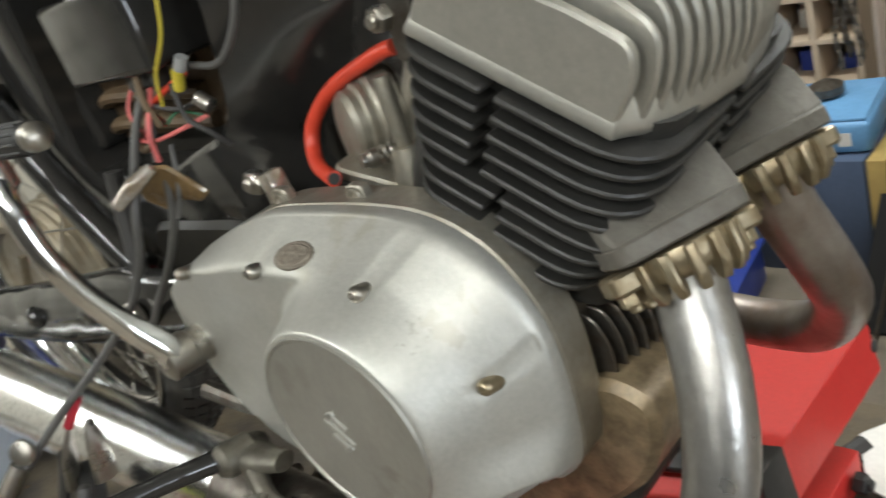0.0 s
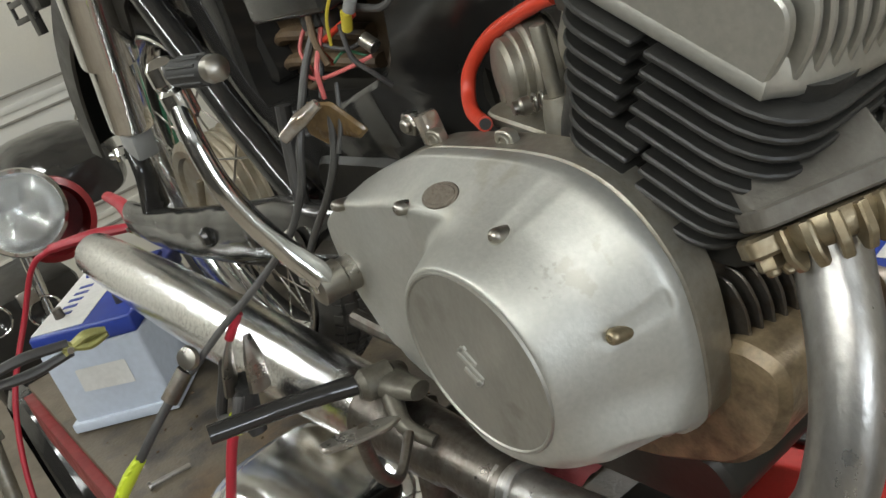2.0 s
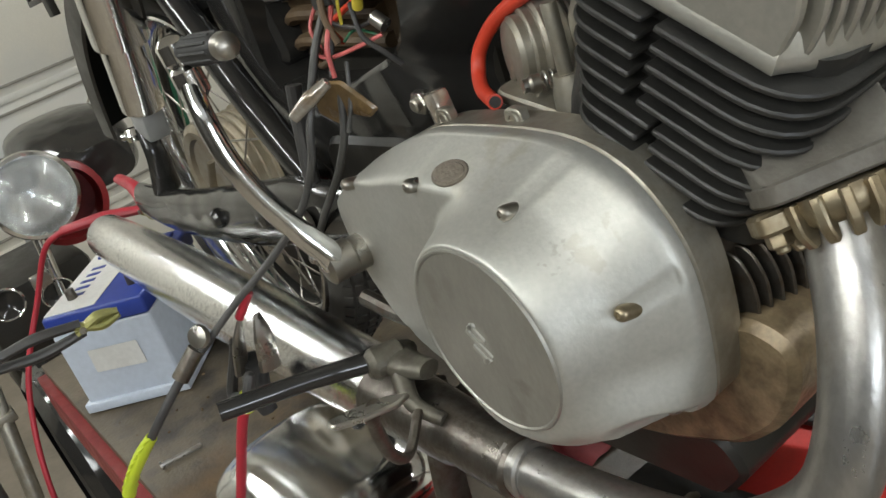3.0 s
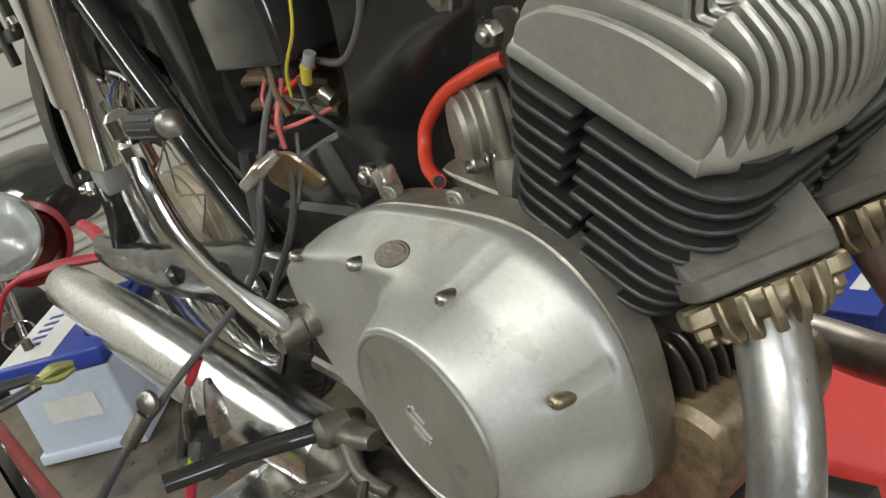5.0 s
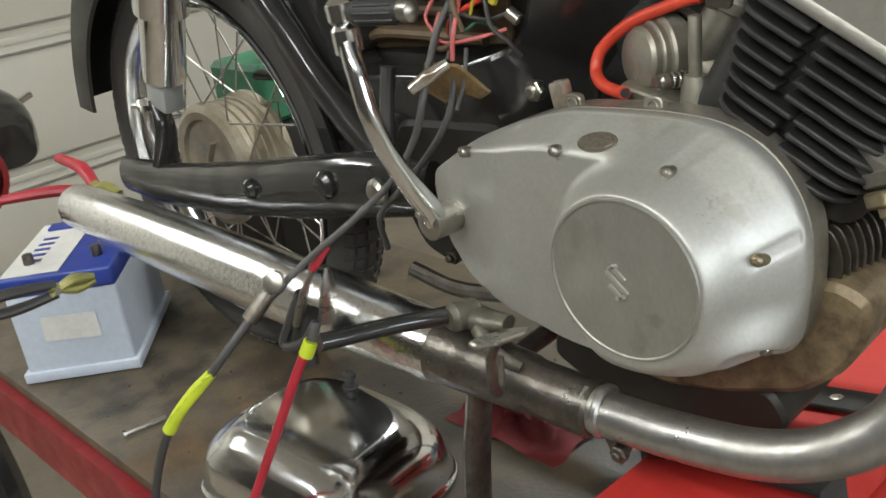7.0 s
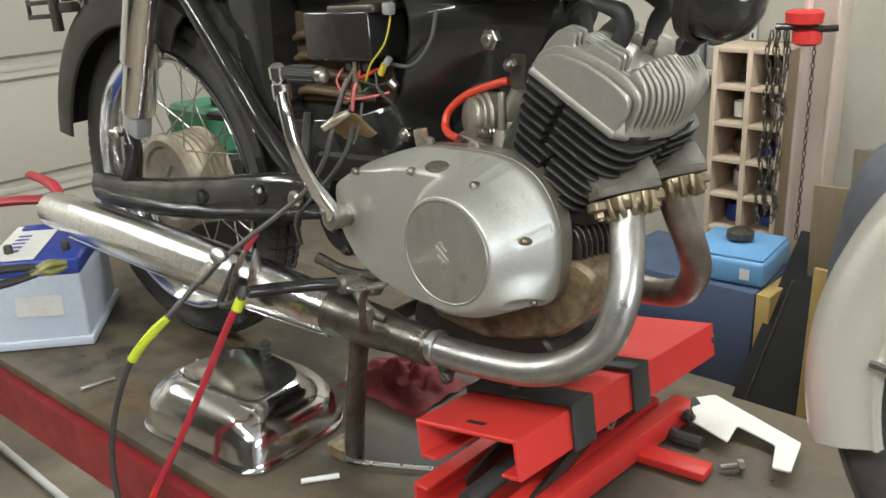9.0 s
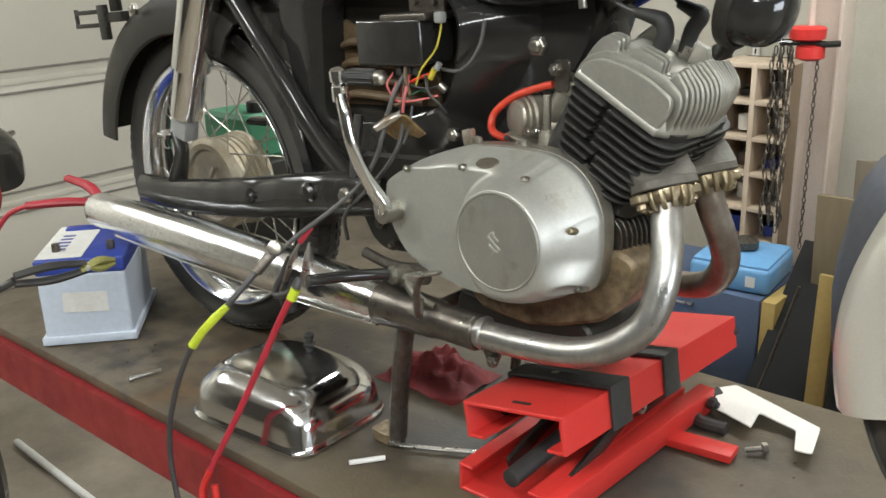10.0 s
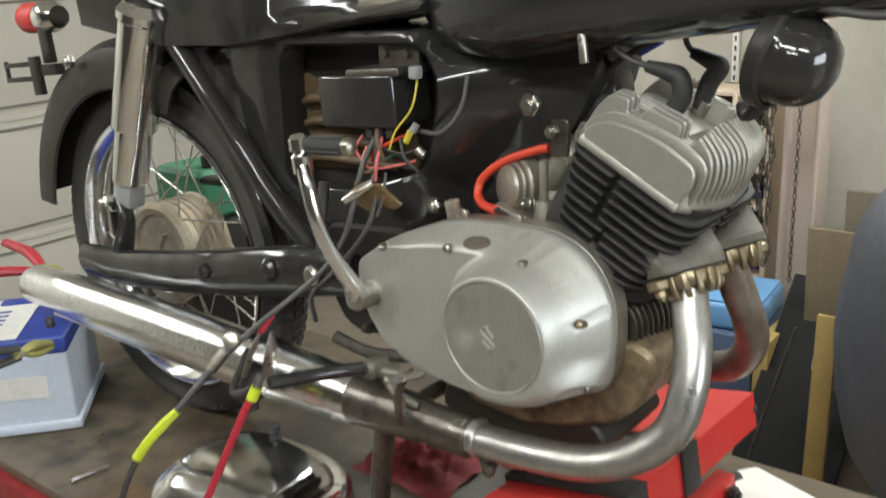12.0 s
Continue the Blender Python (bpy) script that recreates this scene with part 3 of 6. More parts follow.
bm = B()
NR = 120
cen = Vector((-0.14, 0.405))
loops = []
for k in range(NR + 1):
    s = (1 - k / NR)
    s = s ** 0.8 if k < NR else 0.0
    lp = []
    for q in OUTD:
        p = cen + (q - cen) * max(s, 0.006)
        lp.append((p, cover_height(p, edge_distance(p)) if k else 0.0))
    loops.append([Vector((p.x, JOINT - h, p.y)) for p, h in lp])
edge = [[Vector((cen.x + (q.x - cen.x) * f, JOINT + y, cen.y + (q.y - cen.y) * f)) for q in OUTD] for f, y in ((0.97, 0.006), (1.0, 0.006))]
rings(bm, edge + loops)
cover = part("clutch_cover", bm, M_ALU, bike, "silver cast clutch cover with scratches", 60)
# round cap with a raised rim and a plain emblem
bm = B()
lathe(bm, [(0.0675, 0.0), (0.0675, 0.0045), (0.0665, 0.0068), (0.065, 0.0068), (0.064, 0.0056), (0.03, 0.0066), (0.001, 0.007)], (DISC.x, -0.0568, DISC.y), -Y, 72)
capdisc = part("cap", bm, M_ALU_DISC, cover, "worn grey round cap", 30)
bm = B()
EC = Vector((DISC.x - 0.003, -0.0641, DISC.y - 0.001))
for off, sh, L in ((0.0072, -0.0045, 0.016), (0.0, 0.0, 0.025), (-0.0072, 0.0045, 0.016)):
    R = Matrix.Rotation(radians(40), 3, "Y")
    box(bm, EC + Vector((off * 0.64 + sh * 0.77, 0, off * 0.77 - sh * 0.64)), (L, 0.0022, 0.0036), R, 0.0006)
for s in (-1, 1):
    box(bm, EC + Vector((-s * 0.0032, 0, s * 0.0122)), (0.0095, 0.0022, 0.0034), Matrix.Rotation(radians(-30), 3, "Y"), 0.0006)
part("emblem", bm, M_ALU, cover, "raised slanted bar emblem")


def on_cover(x, z):
    q = Vector((x, z))
    return Vector((x, JOINT - cover_height(q, edge_distance(q)), z))


for (sx, sz), _, L in SCREWS:
    at = on_cover(sx, sz) - Y * (0.0032 if L else 0.0)
    bm = B()
    lathe(bm, [(0.0052, -0.012), (0.0052, 0.0018), (0.0047, 0.004), (0.0032, 0.0058), (0.002, 0.0063), (0.0017, 0.0052), (0.0004, 0.005)], at, Vector((0.05, -1, 0.3)), 20)
    part("screw", bm, M_STEEL if sz != 0.4235 else M_BRASS, cover, "rounded steel screw")
bm = B()
bp0 = on_cover(-0.134, 0.4925)
slope = (on_cover(-0.134, 0.4965) - on_cover(-0.134, 0.4885)).normalized()
along = (on_cover(-0.124, 0.493) - on_cover(-0.144, 0.492)).normalized()
nb = slope.cross(along).normalized()
if nb.y > 0:
    nb = -nb
for k, (ru, rv, t0, t1) in enumerate(((0.018, 0.0105, -0.005, 0.001), (0.0155, 0.008, -0.004, 0.0015))):
    oval = [(ru * math.cos(2 * math.pi * i / 32), rv * math.sin(2 * math.pi * i / 32)) for i in range(32)]
    prism(bm, oval, bp0 + nb * t0, along, slope, nb * (t1 - t0), 0.0005)
part("badge", bm, M_BADGE, cover, "small oval worn badge")

# crankcase behind the cover
bm = B()
prism(bm, [cen + (q - cen) * 0.998 for q in OUTD[::3]], (0, JOINT + 0.0065, 0), X, Z, Y * 0.03, 0.003)
case = part("crankcase", bm, M_ALU_DULL, bike, "grimy cast aluminium crankcase")
# darker core filling the space between cover and fins
bm = B()
CC = [(-0.33, 0.42), (-0.22, 0.458), (-0.05, 0.465), (0.01, 0.45), (0.018, 0.42), (0.005, 0.34), (-0.05, 0.3), (-0.25, 0.325), (-0.32, 0.37)]
prism(bm, rounded(CC, 0.02, 3), (0, 0.042, 0), X, Z, Y * 0.21, 0.004)
part("crankcase_core", bm, M_DIRTSTEEL, bike, "dark crankcase core")
bm = B()
prism(bm, rounded([(-0.02, 0.36), (0.03, 0.385), (0.062, 0.372), (0.06, 0.34), (0.042, 0.305), (0.01, 0.276), (-0.06, 0.252), (-0.12, 0.24), (-0.2, 0.248), (-0.24, 0.29)], 0.014, 4), (0, 0.044, 0), X, Z, Y * 0.12, 0.006)
part("crankcase_belly", bm, M_CASE_DIRT, bike, "brown oily crankcase underside")
# added black block: the shade between crankcase underside and jack, given a shape
bm = B()
prism(bm, rounded([(-0.25, 0.262), (-0.02, 0.262), (-0.002, 0.235), (-0.03, 0.2), (-0.2, 0.195), (-0.26, 0.225)], 0.012, 3), (0, 0.055, 0), X, Z, Y * 0.15, 0.005)
part("underside_shade_block", bm, M_BLACK_DULL, bike, "black block standing for the shaded gap under the engine")
for i in range(11):
    bm = B()
    prism(bm, rounded([(-0.012, 0.422), (0.014, 0.422), (0.024, 0.4), (0.022, 0.362), (-0.012, 0.352)], 0.01, 4), (0.01 + 0.0022 * i, 0.056 + 0.0092 * i, 0), X, Z, Y * 0.0026, 0.0008)
    part("case_fin", bm, M_DIRTSTEEL, case)
for x, z in ((-0.192, 0.506), (-0.112, 0.511)):
    bm = B()
    prism(bm, rounded([(-0.009, -0.014), (0.009, -0.014), (0.009, 0.008), (-0.009, 0.008)], 0.007), (x, 0.03, z), X, Z, Y * 0.008, 0.001)
    ring(bm, (x, 0.0298, z), Y, 0.0045, 0.0012, 16, 6)
    part("cable_lug", bm, M_ALU_DULL, case)
part("breather_cap", box(B(), (-0.215, 0.046, 0.508), (0.016, 0.016, 0.026), Matrix.Rotation(-0.2, 3, "Y"), 0.004), M_CLEAR, case, "pale plastic breather cap")

# cylinder block: frame of reference leaning forward
FA, FU = Vector((0.866, 0, -0.5)), Vector((0.5, 0, 0.866))
G0 = Vector((0.083, 0, 0.548))      # front lower corner of the head joint


def blk(a, b, y):
    return G0 + FA * a + FU * b + Y * y


def plate(bm, a0, a1, y0, y1, b, t, rads, bev=0.0012):
    prism(bm, rounded([(a0, y0), (a1, y0), (a1, y1), (a0, y1)], rads, 6), G0 + FU * b, FA, Y, FU * t, bev)


block = part("cylinder_block", prism(B(), rounded([(-0.14, 0.056), (0.02, 0.056), (0.02, 0.226), (-0.14, 0.226)], 0.03), G0 + FU * -0.135, FA, Y, FU * 0.134), M_FIN, bike, "black cast cylinder block")
NF = 9
for i in range(NF):
    b = -0.0155 - 0.0121 * i
    gap = -0.067 if i < 5 else -0.052
    front = 0.027 - 0.005 * max(0, i - 5)
    for near in (True, False):
        y0, y1 = (0.034, 0.136) if near else (0.145, 0.247)
        bm = B()
        plate(bm, gap, front, y0, y1, b, 0.0042, [0.003, 0.062, 0.004, 0.002] if near else [0.002, 0.004, 0.062, 0.003])
        part("fin", bm, M_FIN, block)
        bm = B()
        plate(bm, -0.138 + 0.0035 * i, gap - 0.008 + 0.006 * (i == 5), y0, y1, b, 0.0042, [0.03, 0.003, 0.003, 0.003] if near else [0.003, 0.003, 0.003, 0.03])
        part("fin", bm, M_FIN, block)

# cylinder head: thin plates standing side by side across the machine
NP = 19


def head_front(y):
    return float(np.interp(min(y, 0.28 - y), (0.042, 0.05, 0.058, 0.077, 0.103, 0.14), (-0.003, 0.001, 0.006, 0.013, 0.019, 0.023)))


def head_back(y):
    return float(np.interp(min(y, 0.28 - y), (0.042, 0.06, 0.1, 0.14), (-0.13, -0.14, -0.15, -0.152)))


ys = [0.041 + i * (0.239 - 0.041) / 36 for i in range(37)]
base = [Vector((head_front(y) + 0.003, y)) for y in ys] + [Vector((head_back(y) - 0.002, y)) for y in ys[::-1]]
mid_ = Vector((-0.06, 0.14))
bm = B()
rings(bm, [[G0 + FU * h + FA * (mid_.x + (q.x - mid_.x) * f) + Y * (mid_.y + (q.y - mid_.y) * f) for q in base]
           for f, h in ((0.985, -0.008), (1.0, -0.006), (1.0, -0.002), (0.985, 0.002), (0.95, 0.009), (0.93, 0.012))])
head = part("cylinder_head", bm, M_ALU_HEAD, bike, "silver cast cylinder head", 40)
for i in range(NP):
    m = min(i, NP - 1 - i)
    y = (0.0465, 0.0585)[m] if m < 2 else 0.0695 + (m - 2) * 0.01007
    y = y if i == m else 0.28 - y
    f, bk = head_front(y), head_back(y)
    th = 0.008 if m == 0 else 0.0058
    if m == 0:
        pc = [(bk + 0.003, -0.004), (f - 0.001, -0.003), (f + 0.003, 0.026), (f - 0.003, 0.044), (-0.045, 0.0475), (-0.08, 0.0435), (-0.114, 0.032), (bk + 0.001, 0.014)]
        rd = [0.004, 0.006, 0.012, 0.016, 0.03, 0.03, 0.012, 0.01]
    elif m == 1:
        pc = [(bk, -0.004), (f, -0.003), (f + 0.003, 0.024), (f - 0.004, 0.05), (-0.03, 0.0565), (-0.075, 0.0525), (-0.118, 0.04), (bk, 0.016)]
        rd = [0.004, 0.006, 0.012, 0.018, 0.03, 0.03, 0.012, 0.01]
    elif m < 5:
        k = 0.0018 * (m - 2)
        pc = [(bk, -0.004), (f, -0.003), (f + 0.001, 0.026), (f - 0.01, 0.055), (-0.026, 0.066 + k), (-0.03, 0.051), (-0.043, 0.049), (-0.047, 0.065 + k),
              (-0.088, 0.061 + k), (-0.092, 0.046), (-0.107, 0.043), (-0.111, 0.056 + k), (-0.134, 0.05 + k), (bk, 0.024)]
        rd = [0.004, 0.006, 0.012, 0.02, 0.006, 0.003, 0.003, 0.006, 0.006, 0.003, 0.003, 0.006, 0.008, 0.012]
    else:
        k = 0.001 * (m - 5)
        pc = [(bk, -0.004), (f, -0.003), (f + 0.001, 0.028), (f - 0.012, 0.057 + k), (-0.03, 0.07 + k), (-0.036, 0.05), (-0.05, 0.04), (-0.1, 0.037), (-0.135, 0.034), (bk, 0.016)]
        rd = [0.004, 0.006, 0.012, 0.022, 0.007, 0.004, 0.006, 0.01, 0.01, 0.01]
    bm = B()
    prism(bm, rounded(pc, rd, 7), G0 + Y * (y - th / 2), FA, FU, Y * th, 0.0016)
    part("head_fin", bm, M_ALU_HEAD, head, "", 40)
for y0, y1, a0, a1, top in ((0.085, 0.195, -0.145, -0.118, 0.03), (0.09, 0.19, -0.115, -0.02, 0.04)):
    bm = B()
    prism(bm, rounded([(a0, -0.004), (a1, -0.004), (a1, top), (a0 + 0.012, top)], [0.004, 0.004, 0.012, 0.016], 5), G0 + Y * y0, FA, FU, Y * (y1 - y0), 0.006)
    part("head_boss", bm, M_ALU_HEAD, head)
for y, side in ((0.1, -1), (0.19, 1)):
    p = blk(-0.075, 0.034, y)
    bm = B()
    cyl(bm, p, p + FU * 0.025, 0.01, None, 16, 0.001)
    sp = part("spark_plug", bm, M_STEEL, bike)
    if side < 0:
        cap = [p + FU * 0.012, (0.058, 0.1, 0.652), (0.056, 0.1, 0.672), (0.044, 0.1, 0.678), (0.018, 0.1, 0.684)]
        end = [(0.02, 0.1, 0.6835), (0.0, 0.099, 0.69), (-0.016, 0.097, 0.699), (-0.02, 0.095, 0.704)]
    else:
        cap = [p + FU * 0.012, (0.05, 0.19, 0.655), (0.062, 0.19, 0.674), (0.05, 0.19, 0.681), (0.03, 0.188, 0.69)]
        end = [(0.032, 0.188, 0.689), (0.024, 0.186, 0.7), (0.024, 0.18, 0.715), (0.03, 0.17, 0.73), (0.03, 0.16, 0.76)]
    part("plug_cap", tube(B(), cap, [0.01, 0.0112, 0.0112, 0.0098, 0.0066], 14), M_RUBBER, sp, "black rubber plug cap")
    part("plug_lead", tube(B(), end, 0.0036, 8), M_WIRE, sp)

# exhaust ports, clamps and pipes
for shift in (Vector((0, 0, 0)), Vector((0.003, 0.111, -0.005))):
    c = Vector((0.085, 0.07, 0.464)) + shift
    v = Vector((0.5, 0.86, 0.06)).normalized()      # from nut to nut
    w = Vector((0.33, -0.27, -0.9))
    w = (w - v * w.dot(v)).normalized()             # down the pipe
    u = v.cross(w)
    flange = rounded([(-0.023, -0.04), (0.023, -0.04), (0.023, 0.042), (-0.023, 0.042)], 0.012, 4)
    bm = B()
    prism(bm, flange, c - w * 0.019, u, v, w * 0.012, 0.0015)
    port = part("exhaust_port", bm, M_PORT, block, "dusty grey cast exhaust port")
    low = [(-0.02, -0.04), (0.021, -0.04), (0.021, 0.041), (-0.02, 0.041)]
    sg = 1 if u.x > 0 else -1
    quad = [c - w * 0.018 + u * (q[0]) + v * q[1] for q in low]
    top = {(1, -1): Vector((0.052, 0.047, 0.492)), (1, 1): Vector((0.094, 0.106, 0.514)), (-1, -1): Vector((0.03, 0.06, 0.5)), (-1, 1): Vector((0.04, 0.125, 0.53))}
    up = [top[(1 if q[0] * sg > 0 else -1, 1 if q[1] > 0 else -1)] + shift for q in low]
    bm = B()
    rings(bm, [quad, [p * 0.4 + q * 0.6 for p, q in zip(quad, up)], up])
    bmesh.ops.bevel(bm, geom=bm.edges[:], offset=0.003, segments=2, profile=0.5, affect="EDGES")
    part("port_neck", bm, M_PORT, port)
    bm = B()
    lathe(bm, [(0.019, -0.006), (0.03, -0.005), (0.031, 0.0), (0.029, 0.008), (0.026, 0.011), (0.022, 0.012)], c, w, 32)
    cl = part("exhaust_clamp", bm, M_BRASS, bike, "corroded gilt finned exhaust ring")
    for j in range(14):
        a = 2 * math.pi * (j + 0.5) / 14
        d = u * math.cos(a) + v * math.sin(a)
        t = w.cross(d)
        bm = B()
        prism(bm, rounded([(-0.006, -0.005), (0.0065, -0.005), (0.006, 0.012), (0.001, 0.021), (-0.004, 0.02), (-0.006, 0.013)], 0.002, 2), c + d * 0.0285 - t * 0.0032, d, w, t * 0.0064, 0.0012)
        part("clamp_tooth", bm, M_BRASS, cl)
    for s in (-1, 1):
        q = c + v * (0.036 * s)
        bm = B()
        prism(bm, rounded([(-0.012, -0.011), (0.012, -0.011), (0.012, 0.011), (-0.012, 0.011)], 0.006), q - w * 0.005, u, v, w * 0.012, 0.002)
        hexnut(bm, q + w * 0.007, w, 0.0072, 0.008)
        part("clamp_nut", bm, M_BRASS, cl, "hexagon nut on a stud")
# near header pipe, joint and silencer
HP = [(0.084, 0.071, 0.466), (0.093, 0.06, 0.437), (0.106, 0.041, 0.4), (0.111, 0.021, 0.355), (0.099, 0.005, 0.309), (0.06, -0.01, 0.275), (0.01, -0.021, 0.257), (-0.06, -0.029, 0.251), (-0.135, -0.034, 0.25)]
hp = part("exhaust_pipe", tube(B(), HP, 0.0205, 24, 8), M_PIPE, bike, "chrome exhaust pipe with brown heat staining")
part("pipe_band", lathe(B(), [(0.0225, 0), (0.0245, 0.002), (0.0245, 0.006), (0.0225, 0.008), (0.0225, 0.014), (0.0245, 0.016), (0.0245, 0.02), (0.0225, 0.022)], (-0.125, -0.033, 0.252), Vector((-1, -0.1, 0.0)), 32), M_PIPE, hp)
SA, SB = Vector((-0.135, -0.034, 0.25)), Vector((-1.165, -0.037, 0.264))
sd = (SB - SA)
part("silencer_neck", lathe(B(), [(0.0235, 0.0), (0.0265, 0.004), (0.0265, 0.075), (0.029, 0.08), (0.033, 0.16), (0.036, 0.2)], SA, sd, 32), M_SOOT, bike, "dark sooty silencer joint")
L = sd.length
part("silencer", lathe(B(), [(0.0355, 0.19), (0.0365, 0.2), (0.041, 0.32), (0.0435, 0.5), (0.043, 0.7), (0.0395, 0.9), (0.036, L - 0.012), (0.033, L - 0.003), (0.024, L), (0.02, L - 0.006), (0.001, L - 0.008)], SA, sd, 48), M_CHROME_PIT, bike, "long chrome silencer, pitted")
n = sd.normalized()
part("silencer_seam", tube(B(), [SA + n * 0.2 + Vector((0, -0.008, -0.037)), SA + n * 0.5 + Vector((0, -0.012, -0.044)), SA + n * 0.95 + Vector((0, -0.012, -0.041))], 0.003, 8), M_CHROME_PIT, bike)
bm = B()
prism(bm, rounded([(-0.03, 0.018), (0.022, 0.018), (0.004, -0.03), (-0.008, -0.03)], 0.008), (-0.118, -0.03, 0.23), X, Z, Y * 0.005, 0.001)
hexnut(bm, (-0.116, -0.03, 0.212), -Y, 0.009, 0.008)
part("silencer_bracket", bm, M_DIRTSTEEL, bike, "grimy triangular silencer bracket")
# far header pipe
HF = [(0.085, 0.18, 0.458), (0.094, 0.183, 0.428), (0.106, 0.2, 0.378), (0.1, 0.232, 0.33), (0.07, 0.262, 0.285), (0.02, 0.288, 0.26), (-0.05, 0.305, 0.252), (-0.2, 0.317, 0.25), (-0.6, 0.33, 0.26)]
part("exhaust_pipe", tube(B(), HF, 0.0205, 20, 8), M_PIPE_RUST, bike, "rust-browned far exhaust pipe")

# kick starter
KP, KT = Vector((-0.302, -0.04, 0.412)), Vector((-0.344, -0.081, 0.586))
part("kick_boss", cyl(B(), (-0.31, 0.02, 0.397), (-0.31, -0.03, 0.397), 0.016, None, 24, 0.003), M_STEEL, bike)
ks = part("kick_lever", tube(B(), [(-0.301, -0.044, 0.404), (-0.3035, -0.048, 0.416), (-0.312, -0.061, 0.443), (-0.319, -0.076, 0.48), (-0.324, -0.085, 0.515), (-0.33, -0.087, 0.55), (-0.3385, -0.084, 0.572), KT], [0.0125, 0.0118, 0.0104, 0.0096, 0.0092, 0.009, 0.0088, 0.0088], 20, 6), M_CHROME_SOFT, bike, "curved chrome kick starter lever")
part("lever_hub", lathe(B(), [(0.012, -0.014), (0.0165, -0.011), (0.0165, 0.011), (0.012, 0.014), (0.004, 0.0145)], (-0.304, -0.04, 0.402), Vector((-0.1, -1, 0)), 24), M_STEEL, ks)
part("pinch_bolt", hexnut(B(), (-0.306, -0.052, 0.414), Vector((-0.1, -1, 0.1)), 0.0075, 0.007), M_STEEL, ks)
part("lever_head", lathe(B(), [(0.008, -0.022), (0.0125, -0.018), (0.0125, 0.002), (0.009, 0.006), (0.0125, 0.01), (0.0125, 0.024), (0.009, 0.028), (0.004, 0.03)], KT, Vector((-0.05, -0.05, 1)), 20), M_CHROME, ks)
PD = (Vector((-0.245, -0.068, 0.604)) - KT - Z * 0.016).normalized()
P0 = KT + Z * 0.016
part("lever_pedal", lathe(B(), [(0.006, 0.0), (0.0075, 0.012), (0.0095, 0.016), (0.0108, 0.02), (0.0108, 0.064), (0.0095, 0.068)], P0, PD, 20), M_RUBBER, ks, "ribbed black rubber pedal")
for i in range(10):
    a = 2 * math.pi * i / 10
    u, v, w = basis(PD)
    d = u * math.cos(a) + v * math.sin(a)
    part("pedal_rib", tube(B(), [P0 + PD * 0.022 + d * 0.0108, P0 + PD * 0.063 + d * 0.0108], 0.0013, 6), M_RUBBER, ks)
part("pedal_cap", lathe(B(), [(0.0095, 0.066), (0.0105, 0.07), (0.0098, 0.077), (0.006, 0.08), (0.001, 0.081)], P0, PD, 20), M_STEEL, ks)

# rear wheel
AX = Vector((-0.945, MID, 0.318))
wheel = part("rear_wheel", ring(B(), AX, Y, 0.283, 0.034, 96, 16, 1.25), M_TYRE, bike, "worn black tyre on a spoked chrome rim")
for i in range(90):
    a = 2 * math.pi * i / 90
    d = Vector((math.cos(a), 0, math.sin(a)))
    t = Vector((-math.sin(a), 0, math.cos(a)))
    R = Matrix((t, Y, d)).transposed()
    bm = B()
    for q in (-2, -1, 0, 1, 2):
        b = 0.42 * q
        box(bm, AX + d * (0.283 + 0.0345 * math.cos(b)) + Y * (0.0425 * math.sin(b)), (0.0135, 0.0125, 0.0035), R @ Matrix.Rotation(-b, 3, "X"), 0.0, 1)
    part("tread_block", bm, M_TYRE, wheel)
bm = B()
for s in (-1, 1):
    ring(bm, AX + Y * (0.034 * s), Y, 0.255, 0.0045, 96, 8)
sec = [(0.254, -0.034), (0.243, -0.024), (0.234, -0.01), (0.233, 0.01), (0.243, 0.024), (0.254, 0.034), (0.252, 0.038), (0.239, 0.026), (0.229, 0.01), (0.23, -0.01), (0.239, -0.026), (0.252, -0.038)]
lo = [[AX + Vector((math.cos(2 * math.pi * i / 96) * r, y, math.sin(2 * math.pi * i / 96) * r)) for r, y in sec] for i in range(96)]
rings(bm, lo, False, True)
part("rim", bm, M_CHROME_SOFT, wheel, "chrome wheel rim")
bm = B()
lathe(bm, [(0.02, -0.03), (0.03, -0.036), (0.07, -0.038), (0.074, -0.044), (0.086, -0.046), (0.096, -0.04), (0.098, -0.03), (0.092, -0.024), (0.09, 0.03), (0.098, 0.034), (0.098, 0.045), (0.05, 0.05), (0.03, 0.06)], AX, Y, 48)
hub = part("hub", bm, M_DRUM, wheel, "dusty brass-coloured brake hub")
for yy, r in ((-0.012, 0.0915), (0.004, 0.0915), (0.018, 0.0915)):
    ring(b2 := B(), AX + Y * yy, Y, r, 0.003, 48, 8)
    part("hub_rib", b2, M_DRUM, wheel)
for i in range(36):
    a = 2 * math.pi * i / 36
    s = 1 if i % 2 else -1
    tw = 0.5 if (i // 2) % 2 else -0.5
    p = AX + Vector((math.cos(a + tw) * 0.096, 0.034 * s, math.sin(a + tw) * 0.096))
    q = AX + Vector((math.cos(a) * 0.232, 0.006 * s, math.sin(a) * 0.232))
    part("spoke", tube(B(), [p, q], 0.0016, 6), M_STEEL, wheel)
part("axle_nut", hexnut(B(), (-0.96, 0.03, 0.315), -Y, 0.014, 0.016), M_STEEL, bike)
part("brake_arm", tube(B(), [(-0.92, 0.094, 0.36), (-0.935, 0.09, 0.33), (-0.945, 0.085, 0.3)], 0.007, 10, flat=0.5), M_DRUM, bike)

